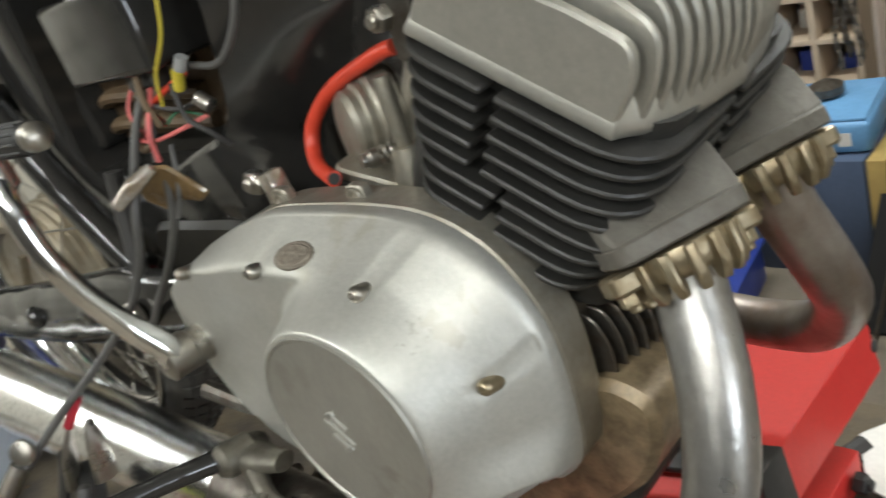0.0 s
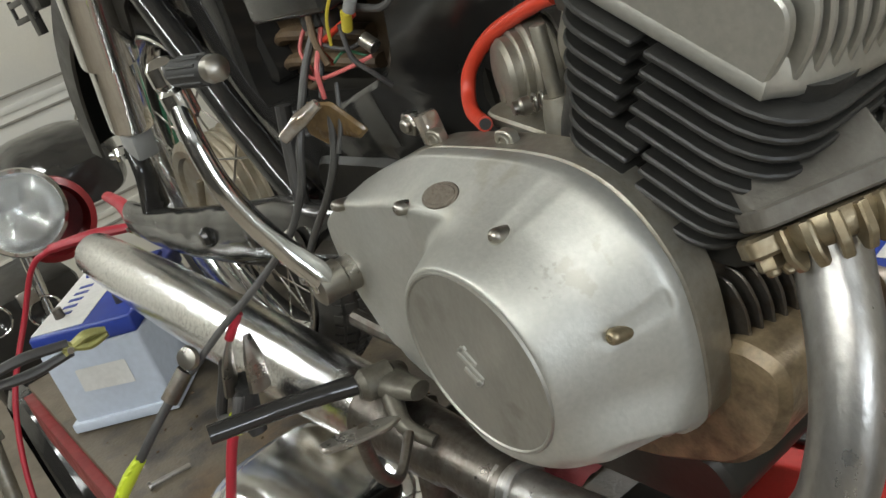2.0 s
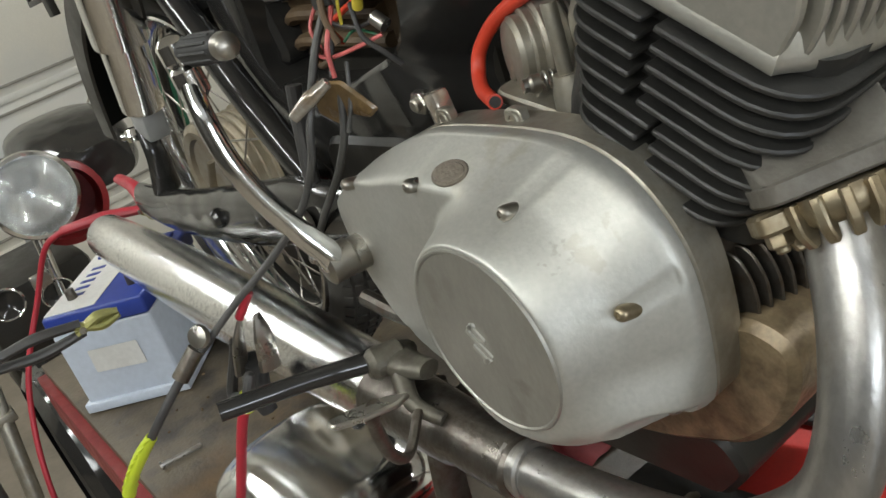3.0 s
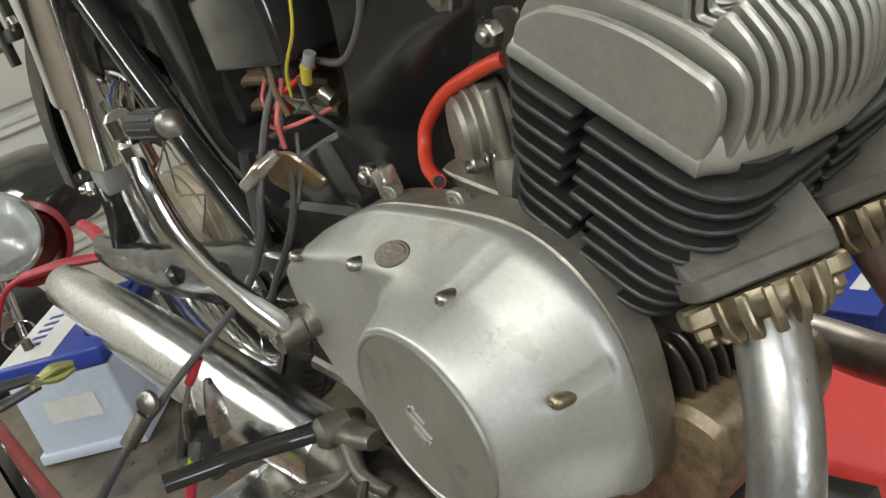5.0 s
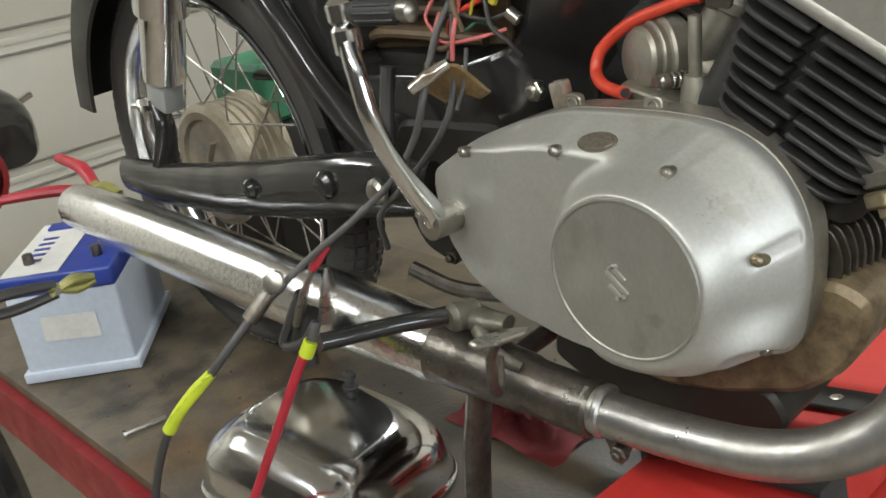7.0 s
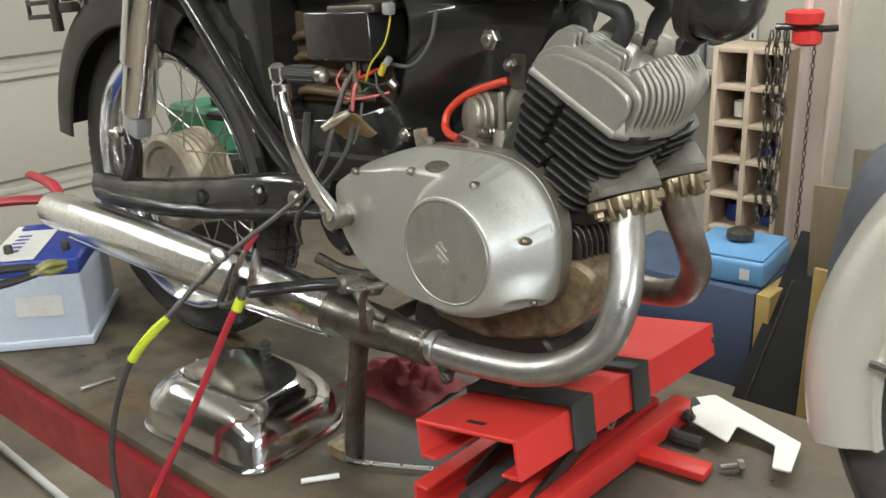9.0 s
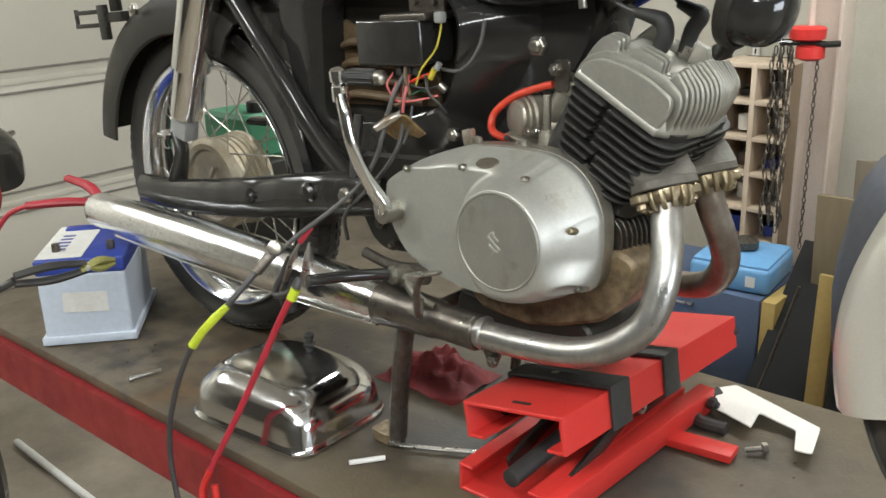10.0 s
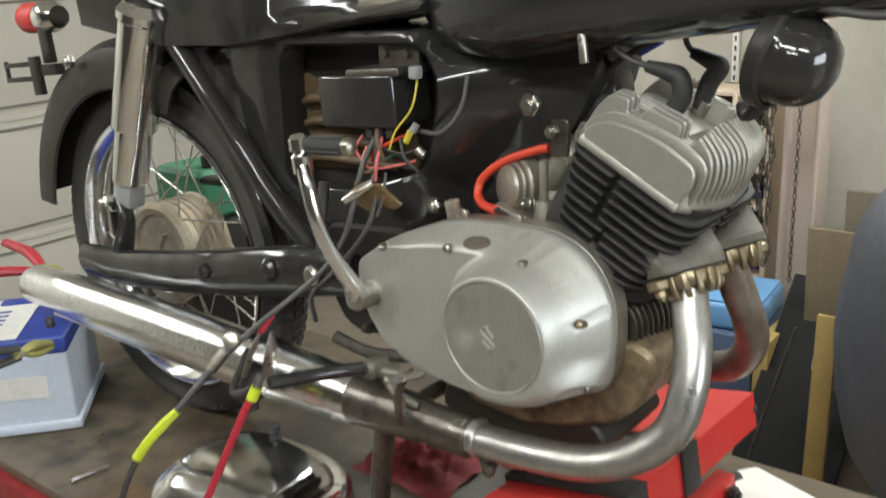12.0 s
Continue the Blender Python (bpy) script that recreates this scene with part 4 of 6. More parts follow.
# swing arm
bm = B()
tube(bm, [(-1.07, 0.024, 0.312), (-0.95, 0.022, 0.315), (-0.8, 0.02, 0.333), (-0.62, 0.02, 0.362), (-0.48, 0.022, 0.388), (-0.37, 0.026, 0.4)], [0.018, 0.02, 0.022, 0.024, 0.024, 0.018], 20, 6, 1.65)
sw = part("swing_arm", bm, M_BLACK, bike, "glossy black swing arm with rounded edges", 60)
for x, z, r in ((-0.679, 0.36, 0.013), (-0.522, 0.39, 0.017), (-0.43, 0.398, 0.014)):
    part("swing_arm_bolt", lathe(B(), [(r, 0), (r, 0.006), (r * 0.7, 0.011), (r * 0.3, 0.012)], (x, -0.001, z), -Y, 20), M_BLACK if r != 0.014 else M_STEEL, sw)
bm = B()
tube(bm, [(-0.955, 0.03, 0.345), (-0.93, 0.03, 0.4), (-0.945, 0.035, 0.44)], [0.022, 0.016, 0.014], 12, flat=0.6)
part("shock_mount", bm, M_BLACK, sw)

# right shock absorber
S0, S1 = Vector((-0.935, 0.04, 0.425)), Vector((-0.792, 0.04, 0.79))
sdir = S1 - S0
sh = part("shock_absorber", lathe(B(), [(0.014, 0.05), (0.03, 0.052), (0.031, 0.056), (0.031, 0.15), (0.037, 0.152), (0.038, 0.156), (0.038, 0.335), (0.042, 0.34), (0.042, 0.352), (0.03, 0.366), (0.014, 0.37)], S0, sdir, 32), M_CHROME, bike, "chrome shrouded shock absorber")
part("shock_eye", box(B(), S0 + sdir.normalized() * 0.03, (0.05, 0.034, 0.05), Matrix.Rotation(radians(16), 3, "Y"), 0.006), M_GREY, sh, "grey lower clevis")
part("shock_bolt", hexnut(B(), S0 + Vector((-0.02, -0.012, 0.01)), Vector((-0.6, -1, 0)), 0.011, 0.018), M_CHROME, sh)
part("shock_bolt", hexnut(B(), S1 + Vector((0.0, -0.03, -0.0)), -Y, 0.014, 0.016), M_CHROME, sh)

# rear mudguard
bm = B()
lo = []
for i in range(40):
    a = radians(172 - 112 * i / 39)
    r = 0.332
    c = AX + Vector((0, 0, 0.03))
    sec = [(-0.085, -0.055), (-0.086, -0.01), (-0.075, 0.012), (-0.045, 0.027), (0, 0.032), (0.045, 0.027), (0.075, 0.012), (0.086, -0.01), (0.085, -0.055)]
    sec = sec + [(y * 0.95, z - 0.004) for y, z in sec[::-1]]
    lo.append([c + Vector((math.cos(a) * (r + z), y, math.sin(a) * (r + z))) for y, z in sec])
rings(bm, lo)
mg = part("rear_mudguard", bm, M_BLACK_DULL, bike, "dusty black rear mudguard")
part("mudguard_bolt", hexnut(B(), (-1.06, 0.05, 0.668), -Y, 0.012, 0.01), M_STEEL, mg)
bm = B()
for bx, s in (((-1.236, 0.05, 0.657), (0.13, 0.006, 0.009)), ((-1.236, 0.05, 0.63), (0.13, 0.006, 0.009)), ((-1.296, 0.05, 0.6435), (0.01, 0.0055, 0.034)), ((-1.19, 0.052, 0.638), (0.026, 0.012, 0.07)), ((-1.15, 0.06, 0.65), (0.06, 0.02, 0.02)), ((-1.17, 0.07, 0.69), (0.03, 0.012, 0.06))):
    box(bm, bx, s, Matrix.Rotation(radians(-4), 3, "Y"), 0.001)
part("plate_bracket", bm, M_BLACK_DULL, mg, "black slotted bracket")
tl = part("tail_lamp", lathe(B(), [(0.02, 0.0), (0.028, 0.02), (0.028, 0.05), (0.024, 0.06)], (-1.13, 0.08, 0.742), Vector((-1, 0, 0.0)), 20), M_CHROME, bike)
part("tail_lens", lathe(B(), [(0.027, 0.04), (0.028, 0.085), (0.02, 0.1), (0.002, 0.102)], (-1.15, 0.08, 0.74), Vector((-1, 0, 0.0)), 20), M_RED, tl, "red lens")

# pressed frame body behind the engine, with the open battery bay
bm = B()
bay = rounded([(-0.54, 0.7), (-0.27, 0.705), (-0.248, 0.655), (-0.275, 0.545), (-0.4, 0.505), (-0.548, 0.495)], 0.03, 3)
outer = rounded([(-0.6, 0.722), (-0.1, 0.726), (-0.05, 0.69), (-0.08, 0.62), (-0.2, 0.44), (-0.38, 0.4), (-0.5, 0.4), (-0.62, 0.5), (-0.66, 0.7)], 0.03, 3)
# outer wall as a ring between the two outlines
no, ni = len(outer), len(bay)
bc = Vector((-0.39, 0.63))


def on_outline(poly, ang):
    d = Vector((math.cos(ang), math.sin(ang)))
    best = 0.0
    for i in range(len(poly)):
        p, q = poly[i] - bc, poly[(i + 1) % len(poly)] - bc
        e = q - p
        den = d.x * e.y - d.y * e.x
        if abs(den) < 1e-9:
            continue
        t = (p.x * e.y - p.y * e.x) / den
        s = (p.x * d.y - p.y * d.x) / den
        if t > 0 and -1e-6 <= s <= 1 + 1e-6:
            best = max(best, t)
    return bc + d * best


NA = 96
la = [on_outline(outer, 2 * math.pi * i / NA) for i in range(NA)]
lb = [on_outline(bay, 2 * math.pi * i / NA) for i in range(NA)]


def skin(x):
    return 0.066 + 0.075 * max(0.0, min(1.0, (x + 0.285) / 0.05))


rings(bm, [[Vector((p.x, 0.24, p.y)) for p in la], [Vector((p.x, skin(p.x) + 0.019, p.y)) for p in la], [Vector((p.x + (bc.x - p.x) * 0.03, skin(p.x) + 0.004, p.y + (bc.y - p.y) * 0.03)) for p in la],
           [Vector((p.x * 0.5 + q.x * 0.5, skin(p.x * 0.5 + q.x * 0.5), p.y * 0.5 + q.y * 0.5)) for p, q in zip(la, lb)],
           [Vector((p.x + (p.x - bc.x) * 0.05, 0.066, p.y + (p.y - bc.y) * 0.05)) for p in lb], [Vector((p.x, 0.07, p.y)) for p in lb], [Vector((p.x, 0.12, p.y)) for p in lb]], False)
fb = part("frame_body", bm, M_BLACK, bike, "black pressed-steel frame body with an open bay")
part("bay_liner", prism(B(), rounded([(-0.545, 0.515), (-0.33, 0.53), (-0.335, 0.6), (-0.42, 0.606), (-0.545, 0.66)], 0.012, 3), (0, 0.118, 0), X, Z, Y * 0.008, 0.002), M_TAN, fb, "grimy tan board in the bay")
part("bay_back", box(B(), (-0.4, 0.13, 0.6), (0.33, 0.008, 0.24)), M_BLACK_DULL, fb, "grimy black back of the battery bay")
for z in (0.535, 0.562, 0.588, 0.62):
    part("bay_rib", tube(B(), [(-0.535, 0.114, z - 0.004), (-0.5, 0.106, z + 0.004), (-0.42, 0.106, z + 0.004), (-0.36 if z < 0.6 else -0.45, 0.114, z)], 0.0105, 10, flat=0.7), M_TAN, fb)
part("air_filter_dome", lathe(B(), [(0.105, 0.0), (0.105, 0.03), (0.1, 0.045), (0.085, 0.058), (0.05, 0.066), (0.001, 0.068)], (-0.16, 0.215, 0.63), -Y, 48), M_BLACK, fb, "round black air filter casing")
part("frame_tube", tube(B(), [(-0.78, 0.06, 0.72), (-0.66, 0.05, 0.6), (-0.55, 0.045, 0.48), (-0.47, 0.04, 0.415)], 0.017, 16), M_BLACK, bike, "glossy black frame tube")
part("frame_bolt", hexnut(B(), (-0.2526, 0.06, 0.5056), -Y, 0.0105, 0.01), M_STEEL, bike)
part("frame_bolt", hexnut(B(), (-0.114, 0.078, 0.639), -Y, 0.014, 0.012), M_STEEL, bike)

bm = B()
prism(bm, rounded([(-0.98, 0.77), (-0.58, 0.73), (-0.53, 0.52), (-0.58, 0.5), (-0.66, 0.58), (-0.8, 0.64), (-0.95, 0.67)], 0.02), (0, 0.088, 0), X, Z, Y * 0.1, 0.006)
prism(bm, rounded([(-0.7, 0.62), (-0.48, 0.62), (-0.4, 0.44), (-0.42, 0.32), (-0.56, 0.31), (-0.6, 0.38), (-0.61, 0.46), (-0.66, 0.54)], 0.02), (0, 0.13, 0), X, Z, Y * 0.08, 0.006)
arc = [(radians(100 - 100 * k / 24)) for k in range(25)]
ring_out = [(AX.x + 0.345 * math.cos(q), AX.z + 0.345 * math.sin(q)) for q in arc]
ring_in = [(AX.x + 0.322 * math.cos(q), AX.z + 0.322 * math.sin(q)) for q in arc[::-1]]
prism(bm, ring_out + ring_in, (0, 0.082, 0), X, Z, Y * 0.006, 0.001)
part("rear_frame_panel", bm, M_BLACK, bike, "black pressed rear frame panel")
# black block added to close the see-through area behind the cover
bm = B()
prism(bm, rounded([(-0.47, 0.46), (-0.3, 0.47), (-0.28, 0.36), (-0.3, 0.3), (-0.44, 0.29), (-0.48, 0.36)], 0.03), (0, 0.06, 0), X, Z, Y * 0.17, 0.012)
part("gearbox_end", bm, M_BLACK_DULL, bike, "black gearbox end")
part("chain_guard", tube(B(), [(-0.5, 0.22, 0.42), (-0.7, 0.225, 0.44), (-0.95, 0.225, 0.43)], 0.022, 10, flat=0.4), M_BLACK, bike)
for x, z, r in ((-0.41, 0.345, 0.012), (-0.36, 0.33, 0.01), (-0.385, 0.31, 0.009)):
    part("linkage_bolt", hexnut(B(), (x, 0.058, z), -Y, r, 0.012), M_DIRTSTEEL, bike)
part("brake_cross_shaft", tube(B(), [(-0.42, 0.02, 0.3), (-0.36, 0.03, 0.285), (-0.27, 0.04, 0.295), (-0.22, 0.02, 0.31)], 0.009, 10), M_DIRTSTEEL, bike)

# regulator box in the bay
bm = B()
box(bm, (-0.366, 0.078, 0.634), (0.134, 0.078, 0.07), Matrix.Rotation(radians(-3), 3, "Y"), 0.006, 3)
rb = part("regulator", bm, M_BLACK, bike, "glossy black regulator box")
part("regulator_lid", box(B(), (-0.335, 0.075, 0.672), (0.092, 0.07, 0.012), Matrix.Rotation(radians(-3), 3, "Y"), 0.004), M_DIRTSTEEL, rb)
bm = B()
box(bm, (-0.322, 0.085, 0.692), (0.07, 0.008, 0.03), None, 0.002)
for x in (-0.342, -0.305):
    cyl(bm, (x, 0.081, 0.693), (x, 0.073, 0.693), 0.006, None, 12)
part("regulator_bracket", bm, M_DIRTSTEEL, rb)
for x, z in ((-0.353, 0.59), (-0.335, 0.593), (-0.318, 0.592)):
    part("terminal", box(B(), (x, 0.055, z + 0.006), (0.012, 0.014, 0.02), None, 0.002), M_RUBBER, rb)

# seat and tank
bm = B()
lo = []
for i in range(37):
    t = i / 36
    x = -0.98 + 0.72 * t
    zb = float(np.interp(x, (-0.98, -0.78, -0.616, -0.516, -0.404, -0.26), (0.725, 0.694, 0.696, 0.709, 0.725, 0.742)))
    zt = float(np.interp(x, (-0.98, -0.56, -0.52, -0.4, -0.26), (0.86, 0.83, 0.752, 0.748, 0.765)))
    w = 0.11 - 0.025 * t
    q = min(0.05, (zt - zb) * 0.45)
    lo.append([Vector((x, MID + y * w, z)) for y, z in ((-0.8, zb), (-0.97, zb + 0.006), (-1, zb + q), (-0.9, zt - 0.008), (-0.6, zt), (0.6, zt), (0.9, zt - 0.008), (1, zb + q), (0.97, zb + 0.006), (0.8, zb))])
rings(bm, lo)
part("seat_pan", bm, M_BLACK, bike, "glossy black pressed seat pan", 50)
bm = B()
lo = []
for i in range(33):
    t = i / 32
    x = -0.3 + 0.55 * t
    prof = math.sin(math.pi * (0.04 + 0.92 * t)) ** 0.4
    zb = 0.682 + 0.05 * (1 - min(1, t / 0.14)) ** 2 + 0.075 * max(0, t - 0.25)
    w = 0.105 * prof
    zt = 0.76 + 0.16 * prof
    lo.append([Vector((x, MID + w * math.cos(a) * (1.0 if math.sin(a) > 0 else 0.96), (zb + 0.06) + ((zt - zb - 0.06) if math.sin(a) > 0 else 0.06) * math.copysign(abs(math.sin(a)) ** 0.75, math.sin(a)))) for a in [2 * math.pi * k / 32 for k in range(32)]])
rings(bm, lo)
tk = part("fuel_tank", bm, M_TANK, bike, "glossy black fuel tank", 60)
part("tank_nipple", cyl(B(), (-0.04, 0.06, 0.725), (-0.035, 0.058, 0.69), 0.005, None, 12, 0.001), M_STEEL, tk)

# carburettor
CO = Vector((-0.134, 0.118, 0.533))
bm = B()
CAX = Vector((-0.42, -0.9, 0.08)).normalized()
CM = Vector((-0.15, 0.101, 0.533))      # its mouth
lathe(bm, [(0.034, -0.014), (0.0355, -0.012), (0.0355, 0.004), (0.0335, 0.0065), (0.031, 0.007), (0.031, 0.012), (0.0295, 0.0135), (0.0275, 0.0135), (0.027, 0.019), (0.024, 0.0225), (0.012, 0.025), (0.001, 0.0255)], CM, CAX, 40)
box(bm, CM + CAX * 0.024 + Vector((0.008, 0, -0.004)), (0.007, 0.01, 0.03), Matrix.Rotation(0.5, 3, "Y"), 0.002)
box(bm, CM + CAX * 0.02 + Vector((0.014, 0.0, -0.016)), (0.022, 0.012, 0.007), Matrix.Rotation(0.4, 3, "Y"), 0.002)
lathe(bm, [(0.022, -0.04), (0.022, 0.05), (0.026, 0.05), (0.026, 0.06)], CO, Vector((0.87, 0, -0.5)), 24)
cb = part("carburettor", bm, M_ALU_DULL, bike, "grey cast carburettor")
part("throttle_barrel", lathe(B(), [(0.02, -0.02), (0.02, 0.03), (0.024, 0.033), (0.024, 0.042), (0.018, 0.05), (0.007, 0.055), (0.006, 0.075)], CO + Vector((0.028, 0.0, 0.014)), FU, 24), M_ALU_DULL, cb)
part("float_bowl_rim", prism(B(), rounded([(-0.045, -0.05), (0.05, -0.05), (0.05, 0.02), (-0.045, 0.02)], 0.014), CO + Vector((0.008, -0.008, -0.034)), Vector((0.97, 0, -0.2)), Y, Vector((0.002, 0, 0.009)), 0.002), M_ALU_DULL, cb)
part("float_bowl", lathe(B(), [(0.028, 0.0), (0.028, -0.016), (0.024, -0.026), (0.012, -0.03)], CO + Vector((0.01, -0.022, -0.034)), Z, 28), M_ALU_DULL, cb)
part("choke_pillar", cyl(B(), CO + Vector((0.036, -0.046, -0.026)), CO + Vector((0.036, -0.046, 0.042)), 0.0055, None, 16, 0.001), M_ALU_DULL, cb)
part("pillar_base", lathe(B(), [(0.013, -0.012), (0.012, 0.0), (0.009, 0.012)], CO + Vector((0.036, -0.046, -0.018)), Z, 18), M_ALU_DULL, cb)
part("idle_screw", lathe(B(), [(0.0065, 0), (0.0065, 0.006), (0.005, 0.008), (0.005, 0.012)], CO + Vector((0.012, -0.05, -0.012)), Vector((-0.5, -1, 0.1)), 14), M_STEEL, cb, "brass-sprung idle screw")
for k in range(4):
    part("idle_spring", ring(B(), CO + Vector((0.014 + 0.003 * k, -0.047 + 0.004 * k, -0.012)), Vector((-0.5, -1, 0.1)), 0.006, 0.0012, 14, 5), M_STEEL, cb)
part("side_screw", lathe(B(), [(0.005, 0), (0.005, 0.004), (0.003, 0.006)], CO + Vector((-0.018, -0.03, -0.014)), -Y, 12), M_STEEL, cb)
part("boot_clip", lathe(B(), [(0.0355, -0.028), (0.0375, -0.027), (0.0375, -0.017), (0.0355, -0.016)], CM, CAX, 40, False), M_DIRTSTEEL, cb, "thin steel hose clip")
for dx, dz in ((0.0, 0.04), (-0.014, -0.035)):
    part("clip_screw", lathe(B(), [(0.0035, -0.008), (0.0042, 0.0), (0.0042, 0.005), (0.0028, 0.007)], CM - CAX * 0.012 + Vector((dx, -0.004, dz)), CAX, 12), M_STEEL, cb)
part("carb_nut", hexnut(B(), (-0.091, 0.085, 0.608), -Y, 0.009, 0.01), M_STEEL, cb)
part("bracket_plate", prism(B(), rounded([(-0.012, -0.03), (0.012, -0.03), (0.012, 0.015), (-0.012, 0.015)], 0.006), (-0.09, 0.094, 0.605), X, Z, Y * 0.004, 0.001), M_DIRTSTEEL, cb)
part("intake_boot", lathe(B(), [(0.028, 0.0), (0.031, 0.004), (0.032, 0.04), (0.036, 0.055), (0.036, 0.075), (0.02, 0.078)], CM - CAX * 0.03 + Vector((0.004, 0.0, 0.0)), Vector((-0.86, 0.48, 0.1)), 32), M_RUBBER, bike, "black rubber intake boot")
HO = [(-0.108, 0.1, 0.584), (-0.125, 0.098, 0.58), (-0.17, 0.092, 0.563), (-0.198, 0.086, 0.54), (-0.2, 0.078, 0.522), (-0.185, 0.066, 0.514), (-0.163, 0.055, 0.5125), (-0.15, 0.048, 0.514)]
fh = part("fuel_hose", tube(B(), HO, 0.0056, 14, 8), M_RED_HOSE, bike, "bright red rubber fuel hose")
part("hose_end", cyl(B(), (-0.151, 0.0485, 0.5139), (-0.1488, 0.0474, 0.5141), 0.0042, None, 14), M_RUBBER, fh, "dark open end")

# horn
HC = Vector((0.168, 0.12, 0.691))
HX = Vector((0.92, -0.12, -0.27)).normalized()
hn = part("horn", lathe(B(), [(0.02, -0.028), (0.051, -0.024), (0.054, -0.019), (0.054, -0.014), (0.047, -0.008), (0.0455, 0.0), (0.044, 0.012), (0.039, 0.024), (0.029, 0.035), (0.015, 0.041), (0.001, 0.042)], HC, HX, 40), M_BLACK, bike, "round glossy black horn body", 50)
part("horn_bracket", tube(B(), [HC - HX * 0.024 + Vector((-0.002, 0.0, -0.03)), HC + Vector((-0.045, 0.01, -0.058)), HC + Vector((-0.06, 0.03, -0.05))], [0.014, 0.012, 0.01], 10, flat=0.5), M_BLACK_DULL, hn)
part("horn_band", lathe(B(), [(0.05, -0.03), (0.0555, -0.026), (0.0555, -0.012), (0.05, -0.009)], HC, HX, 40, False), M_BLACK_DULL, hn)
part("horn_arm", tube(B(), [HC + Vector((-0.01, 0, 0.05)), HC + Vector((-0.025, 0.01, 0.075)), HC + Vector((-0.04, 0.02, 0.1))], 0.01, 10, flat=0.5), M_BLACK_DULL, hn)
part("cable_junction", box(B(), (0.085, 0.15, 0.727), (0.038, 0.04, 0.024), Matrix.Rotation(radians(-6), 3, "Y"), 0.007, 3), M_RUBBER, bike, "black rubber cable junction under the tank")
part("throttle_cable", tube(B(), [(-0.07, 0.165, 0.665), (-0.045, 0.16, 0.6835), (-0.002, 0.16, 0.7065), (0.034, 0.16, 0.722), (0.07, 0.155, 0.732)], 0.0036, 10), M_WIRE, bike)
part("earth_wire", tube(B(), [(-0.118, 0.24, 0.628), (-0.113, 0.24, 0.641), (-0.0954, 0.24, 0.67), (-0.068, 0.24, 0.681), (-0.03, 0.235, 0.7)], 0.006, 10), M_BATT_LID, bike, "blue wire")
part("handlebar_cable", tube(B(), [(0.05, 0.12, 0.775), (0.12, 0.1, 0.758), (0.178, 0.1, 0.746), (0.22, 0.1, 0.739), (0.253, 0.1, 0.736), (0.34, 0.1, 0.74), (0.42, 0.11, 0.77)], 0.0045, 10, 6), M_WIRE, bike, "black control cable")

# stand, pedals and pegs
part("footrest", tube(B(), [(-0.288, -0.045, 0.31), (-0.31, -0.11, 0.321), (-0.33, -0.178, 0.33)], [0.0095, 0.0085, 0.0085], 16), M_BLACK, bike, "black rubber covered footrest bar")
bm = B()
prism(bm, rounded([(0.0, -0.006), (0.02, -0.011), (0.048, -0.009), (0.062, 0.0), (0.048, 0.009), (0.02, 0.01), (0.0, 0.006)], 0.004), (-0.163, -0.152, 0.368), Vector((0.17, 0.97, -0.16)), Vector((0.97, -0.17, 0.1)), Vector((0, 0, -0.005)), 0.0015)
part("brake_pedal", bm, M_STEEL, bike, "worn steel brake pedal pad")
part("brake_rod", tube(B(), [(-0.16, -0.118, 0.362), (-0.178, -0.116, 0.335), (-0.186, -0.11, 0.3), (-0.198, -0.092, 0.28), (-0.225, -0.06, 0.287)], 0.0055, 12, flat=0.75), M_DIRTSTEEL, bike)
bm = B()
tube(bm, [(-0.3, -0.02, 0.298), (-0.27, -0.036, 0.306), (-0.235, -0.032, 0.308)], [0.015, 0.017, 0.011], 16, flat=0.7)
lathe(bm, [(0.01, -0.018), (0.0145, -0.015), (0.0145, 0.01), (0.01, 0.016)], (-0.283, -0.045, 0.31), Vector((-0.2, -0.95, 0.1)), 20)
tube(bm, [(-0.26, -0.046, 0.302), (-0.235, -0.056, 0.289), (-0.21, -0.048, 0.277)], [0.009, 0.0075, 0.006], 12)
part("peg_bracket", bm, M_CASE, bike, "oily brown footrest mount")
st = part("stand_leg", tube(B(), [(-0.3, -0.005, 0.25), (-0.315, -0.016, 0.13), (-0.325, -0.02, 0.012)], [0.018, 0.019, 0.019], 12, flat=0.55), M_DIRTSTEEL, bike, "rusty centre stand leg")
part("stand_foot", prism(B(), rounded([(-0.03, -0.02), (0.015, -0.02), (0.015, 0.02), (-0.03, 0.02)], 0.008), (-0.335, -0.02, 0.002), X, Y, Vector((-0.004, 0, 0.02)), 0.002), M_CASE_DIRT, st)
part("stand_leg", tube(B(), [(-0.28, 0.28, 0.25), (-0.31, 0.3, 0.13), (-0.325, 0.3, 0.012)], 0.0125, 12, flat=0.7), M_DIRTSTEEL, bike)
part("stand_bar", tube(B(), [(-0.29, 0.0, 0.225), (-0.29, 0.28, 0.225)], 0.011, 12), M_DIRTSTEEL, bike)

# front wheel with its mudguard
FX = Vector((0.642, MID - 0.02, 0.322))
fw = part("front_wheel", ring(B(), FX, Y, 0.272, 0.046, 72, 16, 1.15), M_TYRE, bike, "black ribbed front tyre")
for s in (-0.036, -0.027, -0.018, -0.009, 0, 0.009, 0.018, 0.027, 0.036):
    part("tyre_rib", ring(B(), FX + Y * s, Y, 0.3165 - 8.5 * s * s, 0.0042, 72, 6), M_TYRE, fw)
ring(b2 := B(), FX + Y * -0.03, Y, 0.24, 0.006, 64, 8)
ring(b2, FX + Y * 0.03, Y, 0.24, 0.006, 64, 8)
part("rim", b2, M_CHROME, fw)
bm = B()
lo = []
